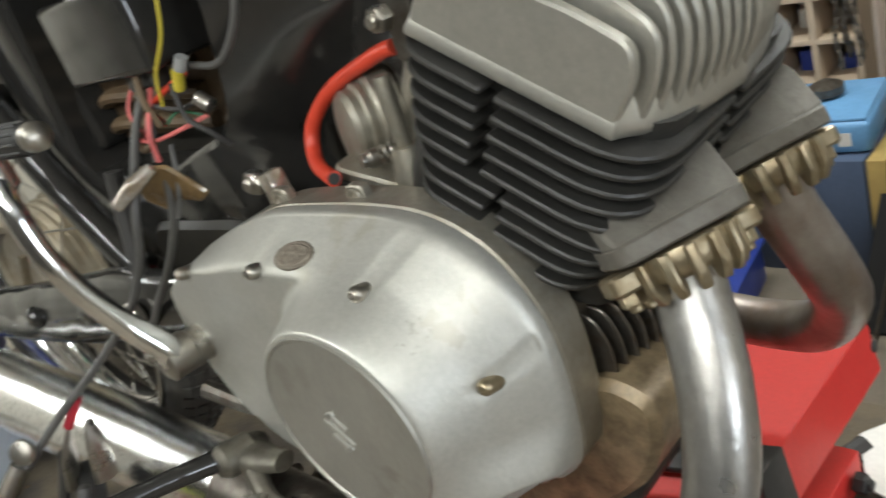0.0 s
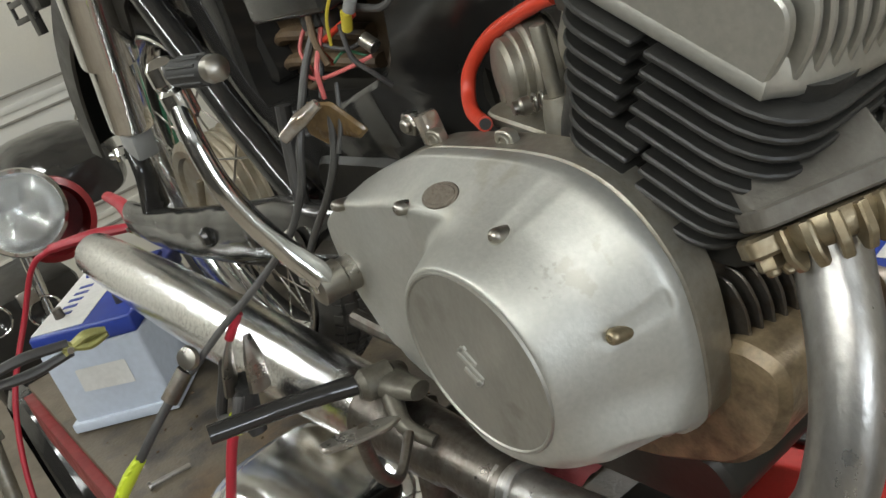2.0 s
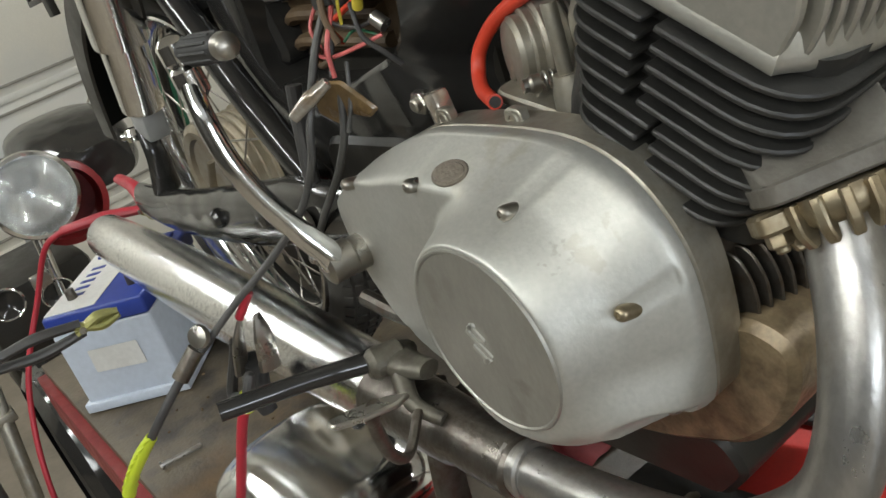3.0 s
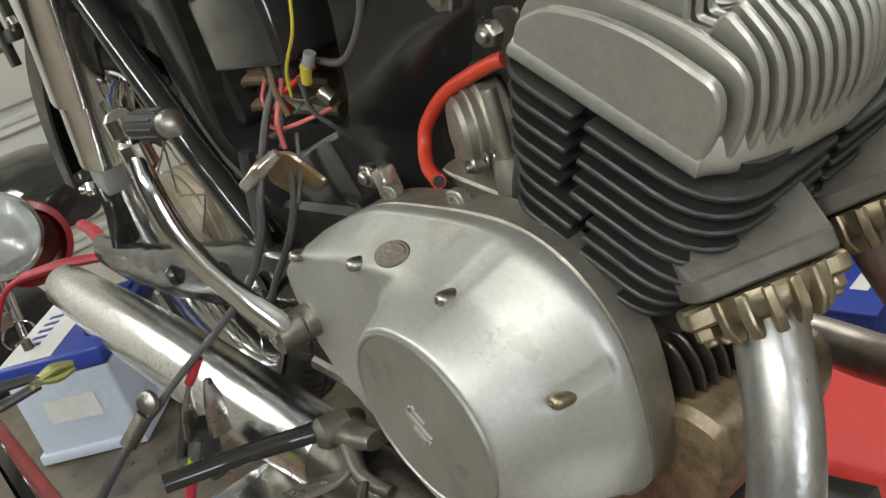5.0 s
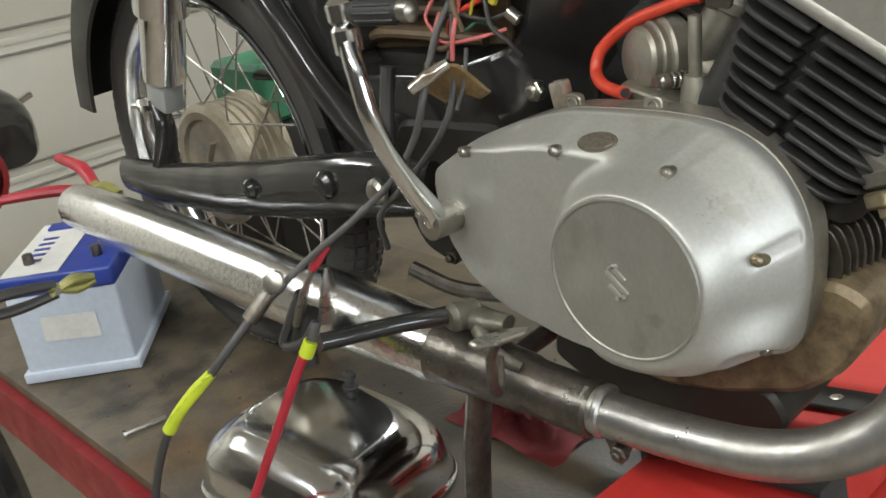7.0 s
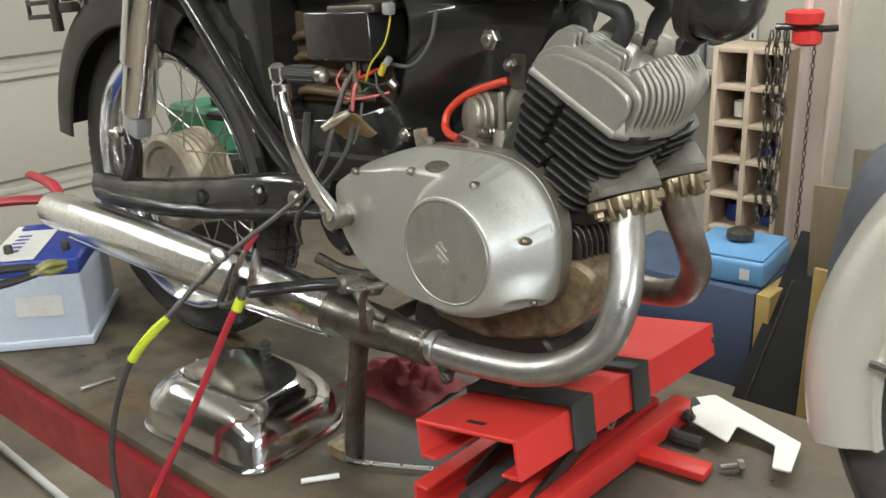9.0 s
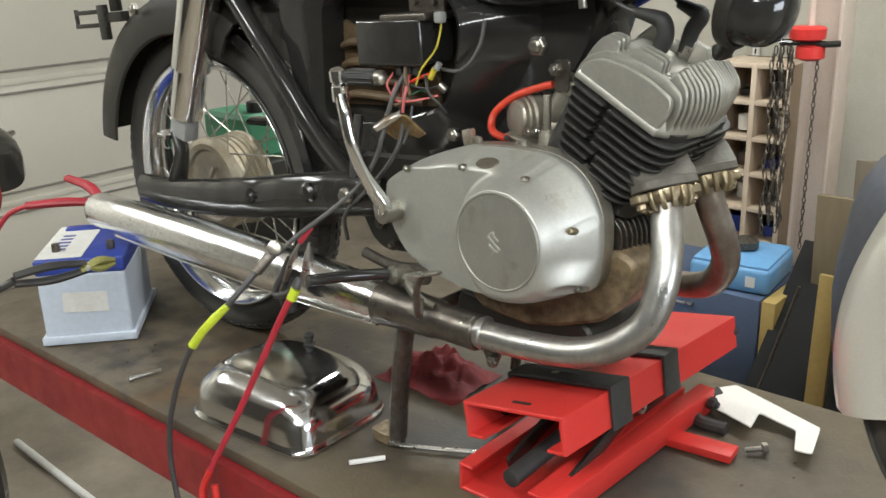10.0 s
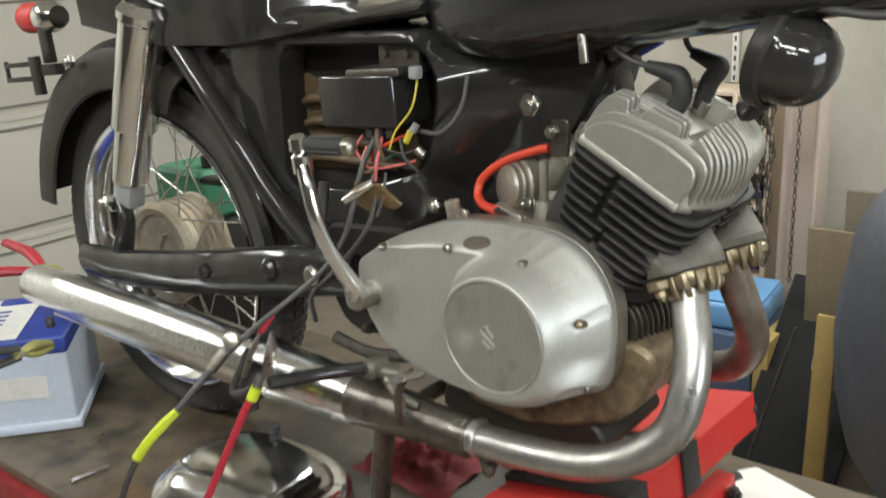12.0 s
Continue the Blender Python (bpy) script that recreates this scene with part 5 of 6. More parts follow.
for i in range(40):
    a = radians(195 - 150 * i / 39)
    sec = [(-0.07, -0.06), (-0.072, -0.02), (-0.064, 0.008), (-0.04, 0.024), (0, 0.03), (0.04, 0.024), (0.064, 0.008), (0.072, -0.02), (0.07, -0.06)]
    sec = sec + [(y * 0.95, z - 0.003) for y, z in sec[::-1]]
    lo.append([FX + Vector((math.cos(a) * (0.313 + z), y, math.sin(a) * (0.313 + z))) for y, z in sec])
rings(bm, lo)
fm = part("front_mudguard", bm, M_FENDER, bike, "silver-cream painted front mudguard", 50)
for sgn in (-1, 1):
    pts = [FX + Vector((math.cos(radians(a)) * 0.256, 0.071 * sgn, math.sin(radians(a)) * 0.256)) for a in range(195, 40, -12)]
    part("mudguard_bead", tube(B(), pts, 0.0035, 8, 3), M_FENDER, fm)
part("mudguard_stay", tube(B(), [FX + Vector((-0.262, -0.077, 0.03)), FX + Vector((-0.1, -0.08, 0.01)), FX + Vector((0, -0.08, 0))], 0.007, 10), M_CHROME, fm)
for i in range(28):
    a = 2 * math.pi * i / 28
    q = FX + Vector((math.cos(a) * 0.236, 0.01 * (-1) ** i, math.sin(a) * 0.236))
    part("spoke", tube(B(), [FX + Vector((math.cos(a + 0.4) * 0.06, 0.03 * (-1) ** i, math.sin(a + 0.4) * 0.06)), q], 0.0016, 6), M_STEEL, fw)
part("hub", lathe(B(), [(0.03, -0.06), (0.07, -0.05), (0.075, 0.05), (0.03, 0.06)], FX, Y, 32), M_DRUM, fw)

# ---------------------------------------------------------------- scissor jack under the engine
jack = thing("scissor_jack", (-0.07, 0.17, 0.0), "bright red scissor jack with black rubber pads under the engine", "jack")
JX0, JX1, JY0 = -0.144, 0.024, -0.067
w2 = 0.085
JA = Vector((0.985, 0.0, 0.17)).normalized()          # across the tilted platform
JB = Vector((-0.045, 1.0, -0.066))
JB = (JB - JA * JB.dot(JA)).normalized()              # along it
JC = JA.cross(JB)
JO = Vector((-0.06, JY0, 0.1695))                     # middle of its front top edge
bm = B()
prism(bm, [(-w2, 0), (w2, 0), (w2, -0.054), (w2 - 0.03, -0.054), (w2 - 0.03, -0.049), (w2 - 0.006, -0.049), (w2 - 0.006, -0.006), (-w2 + 0.006, -0.006), (-w2 + 0.006, -0.049), (-w2 + 0.03, -0.049), (-w2 + 0.03, -0.054), (-w2, -0.054)],
      JO, JA, JC, JB * 0.52, 0.0015)
part("platform", bm, M_RED, jack, "red steel channel")
part("platform_slot", prism(B(), rounded([(-0.016, -0.004), (0.016, -0.004), (0.016, 0.004), (-0.016, 0.004)], 0.004), JO + JB * 0.026 - JC * 0.001, JA, JB, JC * 0.0016), M_BLACK_DULL, jack, "dark slot")
for d0, d1 in ((0.112, 0.162), (0.262, 0.306)):
    bm = B()
    prism(bm, [(-w2 - 0.006, -0.058), (-w2 - 0.006, 0.007), (w2 + 0.006, 0.007), (w2 + 0.006, -0.058), (w2 + 0.0005, -0.058), (w2 + 0.0005, 0.001), (-w2 - 0.0005, 0.001), (-w2 - 0.0005, -0.058)], JO + JB * d0, JA, JC, JB * (d1 - d0), 0.0015)
    part("rubber_pad", bm, M_RUBBER, jack, "black rubber saddle pad")
bm = B()
prism(bm, [(-w2, 0.0), (w2 - 0.02, 0.0), (w2 - 0.02, 0.045), (w2 - 0.045, 0.045), (w2 - 0.045, 0.04), (w2 - 0.026, 0.04), (w2 - 0.026, 0.006), (-w2 + 0.006, 0.006), (-w2 + 0.006, 0.04), (-w2 + 0.025, 0.04), (-w2 + 0.025, 0.045), (-w2, 0.045)],
      (-0.075, JY0 + 0.006, 0.001), X, Z, Y * 0.42, 0.0015)
part("base_channel", bm, M_RED, jack)
part("base_bar", box(B(), (0.005, 0.15, 0.024), (0.03, 0.48, 0.042), Matrix.Rotation(radians(-2.5), 3, "Z"), 0.003), M_RED, jack)
part("foot_arm", box(B(), (0.072, 0.258, 0.009), (0.104, 0.04, 0.014), Matrix.Rotation(radians(6), 3, "Z"), 0.003), M_RED, jack)
for s in (-1, 1):
    for x in (JX0 + 0.026, JX1 - 0.04):
        a, b = Vector((x, 0.17 - s * 0.17, 0.03)), Vector((x, 0.17 + s * 0.17, 0.125))
        d = (b - a)
        R = Matrix((X, d.normalized(), X.cross(d.normalized()))).transposed()
        part("scissor_arm", box(B(), (a + b) / 2 + X * (0.004 * s), (0.007, d.length, 0.026), R, 0.002), M_BLACK, jack, "black steel scissor arm")
part("screw_spindle", cyl(B(), (-0.07, -0.055, 0.05), (-0.07, 0.4, 0.075), 0.014, None, 16, 0.002), M_RUBBER, jack)
part("jack_nut", hexnut(B(), (0.008, 0.446, 0.128), Vector((1, 0.2, 0)), 0.011, 0.012), M_STEEL, jack)
for k, d in ((-0.02, 0.137), (0.03, 0.284)):
    part("pad_bolt", hexnut(B(), JO + JA * k + JB * d + JC * 0.006, JC, 0.007, 0.002, False), M_STEEL, jack)
part("ring_bolt", ring(B(), (0.002, 0.19, 0.085), X, 0.01, 0.003, 20, 8), M_STEEL, jack)
part("jack_bolt", hexnut(B(), (0.018, 0.449, 0.128), X, 0.013, 0.012), M_RUBBER, jack)
part("bar_bolt", hexnut(B(), (0.034, 0.36, 0.03), X, 0.011, 0.012), M_RUBBER, jack)

# ---------------------------------------------------------------- things lying on the table
bm = B()
lo = []
prof = [(0.0, 0.001), (-0.002, 0.003), (-0.002, 0.007), (0.001, 0.009), (0.002, 0.018), (0.004, 0.03)]
prof += [(0.005 + 0.044 * (1 - math.cos(b)), 0.03 + 0.058 * math.sin(b)) for b in [math.pi / 2 * k / 10 for k in range(1, 10)]]
prof += [(0.05 + 0.0057 * k, 0.0892) for k in range(13)]
turn = Matrix.Rotation(radians(4), 2)
for ins, z in prof:
    hx, hy = 0.152 - ins, 0.122 - ins
    pts = rounded([(-hx, -hy), (hx * 0.97, -hy), (hx, hy * 0.9), (-hx * 0.9, hy)], [min(q, hy * 0.9) for q in (0.07, 0.04, 0.08, 0.1)], 10)
    top = max(0.0, min(1.0, (z - 0.05) / 0.04))
    lo.append([Vector((-0.556, -0.05, z + top * 0.012 * (1 - (p.x / 0.16) ** 2) * (1 - (p.y / 0.13) ** 2) - top * 0.006)) + (turn @ p).to_3d() for p in pts])
rings(bm, lo)
cc = single("chrome_cover", bm, M_CHROME_SOFT, "domed chrome side cover lying on the table", "motorcycle cover", angle=60)
bm = B()
lathe(bm, [(0.011, 0.0), (0.011, 0.003), (0.006, 0.004), (0.006, 0.012), (0.009, 0.014), (0.009, 0.02), (0.005, 0.023)], (-0.576, 0.018, 0.093), Z, 20)
part("cover_knob", bm, M_RUBBER, cc, "black knob with steel washer")
bm = B()
tube(bm, [(-0.325, -0.034, 0.008), (-0.308, -0.033, 0.009), (-0.26, -0.008, 0.008), (-0.19, 0.032, 0.008)], [0.009, 0.005, 0.0042, 0.0042], 10, flat=0.6)
single("spanner", bm, M_STEEL, "thin steel spanner lying on the oily board", "spanner")
single("cotter_pin", tube(B(), [(-0.338, -0.118, 0.005), (-0.304, -0.072, 0.005)], 0.0042, 10), M_LABEL, "short pale rod lying on the board", "rod")
b2 = tube(B(), [(-0.884, -0.172, 0.006), (-0.87, -0.112, 0.006)], 0.0035, 10)
lathe(b2, [(0.006, -0.002), (0.006, 0.002)], (-0.884, -0.172, 0.006), Vector((0.2, 1, 0)), 10)
single("bolt", b2, M_STEEL, "slim steel bolt lying on the board", "bolt")
b2 = lathe(B(), [(0.004, 0.0), (0.004, 0.025), (0.009, 0.026), (0.009, 0.034), (0.006, 0.035)], (0.13, 0.288, 0.009), Vector((0.5, 0.4, 0.06)), 6)
single("bolt", b2, M_STEEL, "short hexagon bolt on the dark board", "bolt")
bm = B()
pl = [(0.02, 0.44), (0.045, 0.465), (0.215, 0.402), (0.235, 0.31), (0.207, 0.312), (0.185, 0.378), (0.17, 0.386), (0.12, 0.388), (0.128, 0.335), (0.055, 0.36)]
prism(bm, rounded(pl, 0.006, 3), (-0.012, 0.004, 0.024), X, Y, Vector((0.0, 0.0, 0.003)), 0.0008)
for v in bm.verts:
    v.co.z += 0.012 * math.exp(-((v.co.x - 0.08) / 0.05) ** 2) + 0.01 * max(0.0, v.co.x - 0.16) / 0.06
wp = single("metal_bracket", bm, M_WHITE, "white painted sheet bracket lying on the board", "bracket")
wp.location.z = 0.012
bm = B()
tube(bm, [(0.02, 0.43, 0.014), (0.0, 0.38, 0.01), (0.03, 0.33, 0.008), (0.08, 0.33, 0.008)], 0.012, 10)
single("rubber_hose", bm, M_RUBBER, "short black hose lying under the white bracket", "hose")
random.seed(4)
bm = B()
for i in range(70):
    x, y = random.uniform(-1.1, 0.3), random.uniform(-0.2, 0.42)
    s = random.uniform(0.001, 0.0032)
    box(bm, (x, y, s * 0.4), (s * random.uniform(0.8, 2), s, s * 0.8), Matrix.Rotation(random.uniform(0, 3), 3, "Z"))
single("grit", bm, M_TAN, "loose grit and crumbs scattered on the board", "debris", kind="stuff")
# red rag under the silencer
bm = B()
bmesh.ops.create_grid(bm, x_segments=36, y_segments=26, size=0.5)
for v in bm.verts:
    x, y = v.co.x, v.co.y
    h = 0.5 + 0.5 * noise.noise(Vector((x * 5, y * 5, 2.0))) + 0.25 * noise.noise(Vector((x * 13, y * 13, 5.0)))
    e = max(0.0, 1 - (x * x + y * y) * 3.4)
    v.co = Vector((-0.43 + x * 0.19 + 0.02 * noise.noise(Vector((x * 4, y * 4, 8))), 0.2 + y * 0.15, 0.002 + 0.075 * h * e))
single("rag", bm, mat("red_cloth", (0.2, 0.01, 0.012), 0.7, 0.0, (0.09, 0.006, 0.008), 20, 0.3, 300, 0.4, 0.08), "crumpled red cloth on the table", "rag", angle=80)
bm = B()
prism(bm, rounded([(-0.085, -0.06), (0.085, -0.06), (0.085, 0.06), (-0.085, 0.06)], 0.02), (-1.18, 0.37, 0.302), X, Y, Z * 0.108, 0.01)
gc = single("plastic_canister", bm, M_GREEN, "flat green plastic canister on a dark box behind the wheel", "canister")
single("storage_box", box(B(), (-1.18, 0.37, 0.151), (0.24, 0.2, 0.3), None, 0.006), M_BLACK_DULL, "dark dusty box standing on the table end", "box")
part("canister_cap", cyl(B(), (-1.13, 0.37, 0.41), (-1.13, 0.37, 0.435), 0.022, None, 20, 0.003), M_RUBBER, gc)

# battery
BA, BBk = Vector((-1.176, -0.193, 0)), Vector((-1.054, -0.052, 0))
bu = (BBk - BA).normalized()
bn = Vector((-bu.y, bu.x, 0))
BW, BL, BH = (BBk - BA).length - 0.01, 0.25, 0.152
bc3 = (BA + BBk) / 2 + bn * BL / 2
RB = Matrix((bu, bn, Z)).transposed()
bat = thing("car_battery", (bc3.x, bc3.y, 0.0), "grey car battery with a blue lid and paper label", "battery")
part("case", box(B(), bc3 + Z * (BH / 2 + 0.002), (BW, BL, BH), RB, 0.006, 3), M_BATT, bat, "pale blue-grey plastic case")
part("foot_flange", box(B(), bc3 + Z * 0.011, (BW + 0.014, BL + 0.014, 0.018), RB, 0.003), M_BATT, bat)
lid = part("lid", box(B(), bc3 + Z * (BH + 0.018), (BW + 0.004, BL + 0.004, 0.034), RB, 0.006, 3), M_BATT_LID, bat, "blue plastic lid")
part("lid_handle", box(B(), bc3 + Z * (BH + 0.037) + bn * 0.09, (BW * 0.8, 0.03, 0.008), RB, 0.003), M_BATT_LID, lid)
fl = bc3 - bn * (BL / 2 + 0.0015)
pl = prism(B(), rounded([(-0.046, -0.02), (0.044, -0.024), (0.044, 0.02), (-0.044, 0.022)], 0.003), fl + Z * 0.093 + bu * 0.002, bu, Z, -bn * 0.0008)
part("paper_label", pl, M_LABEL, bat, "torn white paper label")
tp = prism(B(), [(-0.062, -0.118), (0.03, -0.118), (0.03, 0.112), (-0.062, 0.112)], bc3 + Z * (BH + 0.0352) - bu * 0.025, bu, bn, Z * 0.001)
part("lid_label", tp, M_LABEL, lid, "white label strip")
for k in range(5):
    part("lettering_bar", box(B(), bc3 + Z * (BH + 0.0366) - bu * 0.052 + bn * (-0.06 + 0.024 * k), (0.026, 0.009, 0.0008), RB), M_BATT_LID, lid, "dark printed bar")
for s in (-1, 1):
    part("terminal", cyl(B(), bc3 + Z * (BH + 0.034) + bu * (0.055 * s) + bn * (-0.07), bc3 + Z * (BH + 0.053) + bu * (0.055 * s) + bn * (-0.07), 0.009, 0.008, 16, 0.001), M_DIRTSTEEL, bat)


def croc_clip(name, tip, back, spread, body, label, sleeve, jaw):
    """A battery clamp: two handles meeting at a hinge, with toothed jaws."""
    tip, back = Vector(tip), Vector(back)
    d = (tip - back).normalized()
    u = d.cross(Z).normalized()
    hinge = tip - d * 0.055
    L = (hinge - back).length
    t = thing(name, tuple(tip), label, "battery clamp")
    for s, f in ((1, 1.0), (-1, 0.95)):
        e = back + (Z * spread * s * 0.8 + u * spread * s * 0.5) * f
        part("handle", tube(B(), [hinge + Z * 0.007 * s, (hinge + e) / 2 + Z * 0.01 * s, e], [0.009, 0.011, 0.009], 12, flat=0.75), sleeve, t)
        part("jaw", tube(B(), [hinge - d * 0.01 - Z * 0.007 * s, hinge + d * 0.025 + Z * 0.007 * s, tip + Z * 0.003 * s], [0.009, 0.012, 0.007], 10, flat=0.7), jaw, t)
    part("hinge_pin", cyl(B(), hinge - u * 0.014, hinge + u * 0.014, 0.005, None, 12), M_STEEL, t)
    part("spring", ring(B(), hinge, u, 0.008, 0.002, 18, 6), M_STEEL, t)
    return t


croc_clip("jump_clamp", (-1.0, -0.105, 0.2), (-1.04, -0.285, 0.205), 0.012, M_WIRE, "black-handled jump lead clamp with yellow jaws on the battery", M_WIRE, M_OLIVE)
rc = thing("jump_clamp", (-1.36, 0.09, 0.2), "red-handled jump lead clamp gripping the battery", "battery clamp")
hinge = Vector((-1.37, 0.085, 0.216))
for e, mid in (((-1.585, 0.114, 0.238), (-1.47, 0.108, 0.234)), ((-1.475, -0.05, 0.222), (-1.42, 0.02, 0.224))):
    part("handle", tube(B(), [hinge, mid, e], [0.011, 0.0145, 0.012], 12, flat=0.75), M_RED_STRAP, rc)
for dz in (-0.008, 0.008):
    part("jaw", tube(B(), [hinge - Vector((0.01, 0, dz)), (-1.345, 0.09, 0.214 + dz), (-1.31, 0.1, 0.208 + dz * 0.4)], [0.011, 0.014, 0.009], 10, flat=0.7), M_OLIVE, rc)
part("hinge_pin", cyl(B(), hinge - Y * 0.016, hinge + Y * 0.016, 0.005, None, 12), M_STEEL, rc)
single("jump_lead", tube(B(), [(-1.475, -0.05, 0.222), (-1.5, -0.09, 0.2), (-1.52, -0.14, 0.12), (-1.5, -0.25, -0.05), (-1.42, -0.32, -0.3), (-1.38, -0.36, FLOOR + 0.008)], 0.0058, 12, 8), M_RED_STRAP, "red jump lead cable hanging to the floor", "cable")
single("jump_lead", tube(B(), [(-1.04, -0.285, 0.205), (-1.09, -0.33, 0.16), (-1.2, -0.37, 0.0), (-1.28, -0.38, -0.3), (-1.3, -0.42, FLOOR + 0.008)], 0.0075, 12, 8), M_WIRE, "black jump lead cable hanging to the floor", "cable")

# leads and clips by the silencer
lead = thing("test_lead", (-0.52, -0.25, 0.0), "black lead with yellow tape hanging over the table edge", "cable")
part("cable", tube(B(), [(-0.448, -0.128, 0.338), (-0.458, -0.165, 0.315), (-0.476, -0.215, 0.268), (-0.522, -0.254, 0.204), (-0.56, -0.275, 0.11), (-0.575, -0.285, 0.02), (-0.56, -0.29, -0.08), (-0.53, -0.29, -0.16), (-0.5, -0.3, -0.4), (-0.5, -0.33, FLOOR + 0.006)], 0.0046, 12, 8), M_WIRE, lead)
tp = [(-0.476, -0.215, 0.268), (-0.49, -0.23, 0.25), (-0.506, -0.244, 0.228), (-0.522, -0.254, 0.204)]
part("tape_wrap", tube(B(), tp, [0.0056, 0.007, 0.0066, 0.0072], 12, 5), M_TAPE, lead, "yellow-green tape wrap")
P, _ = smooth_path(tp, 5)
for i in range(1, len(P) - 1, 2):
    part("tape_turn", ring(B(), P[i], (P[i + 1] - P[i - 1]) + Vector((0, 0.006, 0.014)), 0.0068, 0.0016, 16, 6), M_TAPE, lead)
part("ring_lug", lathe(B(), [(0.004, 0.0), (0.0105, 0.001), (0.012, 0.004), (0.0105, 0.008), (0.004, 0.01)], (-0.452, -0.135, 0.342), Vector((0.5, -0.7, 0.4)), 20), M_STEEL, lead, "steel ring lug")
part("lug_sleeve", tube(B(), [(-0.453, -0.145, 0.333), (-0.459, -0.17, 0.312)], 0.0085, 12), M_DIRTSTEEL, lead)
lead2 = thing("test_lead", (-0.52, -0.2, 0.0), "red lead with a yellow sleeve hooked to the table rail", "cable")
part("cable", tube(B(), [(-0.425, -0.135, 0.268), (-0.436, -0.146, 0.24), (-0.475, -0.17, 0.15), (-0.51, -0.2, 0.06), (-0.545, -0.236, -0.03)], [0.0052, 0.0054, 0.0054, 0.0052, 0.005], 12, 6), M_RED_STRAP, lead2)
part("sleeve", tube(B(), [(-0.419, -0.129, 0.281), (-0.425, -0.135, 0.265)], 0.0078, 12), M_TAPE, lead2)
part("wire", tube(B(), [(-0.419, -0.129, 0.281), (-0.42, -0.12, 0.295), (-0.44, -0.125, 0.27), (-0.47, -0.13, 0.262), (-0.46, -0.115, 0.3), (-0.45, -0.11, 0.32)], 0.0055, 10, 6), M_WIRE, lead2)
hk = part("hook", tube(B(), [(-0.545, -0.236, -0.03), (-0.56, -0.245, -0.07), (-0.545, -0.25, -0.095), (-0.525, -0.245, -0.08), (-0.53, -0.24, -0.05)], 0.006, 10, 6), M_RED, lead2, "red coated hook")
clip = thing("crocodile_clip", (-0.46, -0.1, 0.28), "worn steel crocodile clip on the silencer", "clip")
part("jaw", tube(B(), [(-0.436, -0.1, 0.345), (-0.446, -0.108, 0.32), (-0.462, -0.112, 0.285)], [0.004, 0.011, 0.013], 10, flat=0.45), M_STEEL, clip)
part("jaw", tube(B(), [(-0.43, -0.085, 0.342), (-0.432, -0.088, 0.318), (-0.44, -0.092, 0.28)], [0.004, 0.01, 0.012], 10, flat=0.45), M_STEEL, clip)
part("sleeve", tube(B(), [(-0.455, -0.1, 0.29), (-0.47, -0.105, 0.25), (-0.465, -0.105, 0.225)], [0.013, 0.014, 0.009], 12), M_RUBBER, clip)
part("red_sleeve", tube(B(), [(-0.436, -0.1, 0.345), (-0.43, -0.094, 0.355), (-0.424, -0.085, 0.368)], 0.0046, 10), M_RED_STRAP, clip, "red sleeve")

# wiring of the motorcycle
wires = part("wiring", tube(B(), [(-0.448, -0.128, 0.338), (-0.43, -0.1, 0.362), (-0.4, -0.06, 0.395), (-0.37, -0.03, 0.43), (-0.352, -0.01, 0.47), (-0.345, 0.0, 0.505), (-0.35, 0.03, 0.555), (-0.345, 0.05, 0.585)], 0.0036, 10, 8), M_GREYWIRE, bike, "loose grey and coloured wiring")
part("cable", tube(B(), [(-0.33, 0.03, 0.52), (-0.333, 0.02, 0.485), (-0.355, 0.01, 0.448), (-0.395, 0.0, 0.405), (-0.45, 0.01, 0.36), (-0.47, 0.03, 0.31)], 0.0036, 10, 8), M_GREYWIRE, wires)
part("cable", tube(B(), [(-0.435, 0.04, 0.52), (-0.437, 0.03, 0.47), (-0.432, 0.02, 0.42), (-0.43, 0.03, 0.38)], 0.008, 10, 6), M_WIRE, wires)
part("connector_sleeve", tube(B(), [(-0.326, 0.02, 0.535), (-0.338, 0.006, 0.526), (-0.352, -0.008, 0.514)], [0.005, 0.0075, 0.0055], 14), M_CLEAR, wires, "clear yellowed connector sleeve")
part("connector_sleeve", prism(B(), rounded([(-0.01, 0.006), (0.03, 0.004), (0.064, -0.022), (0.05, -0.03), (0.03, -0.026), (0.012, -0.036), (-0.012, -0.024)], 0.004), (-0.352, 0.022, 0.528), Vector((0.97, 0.2, 0)), Z, Y * 0.005, 0.002), M_AMBER, wires)
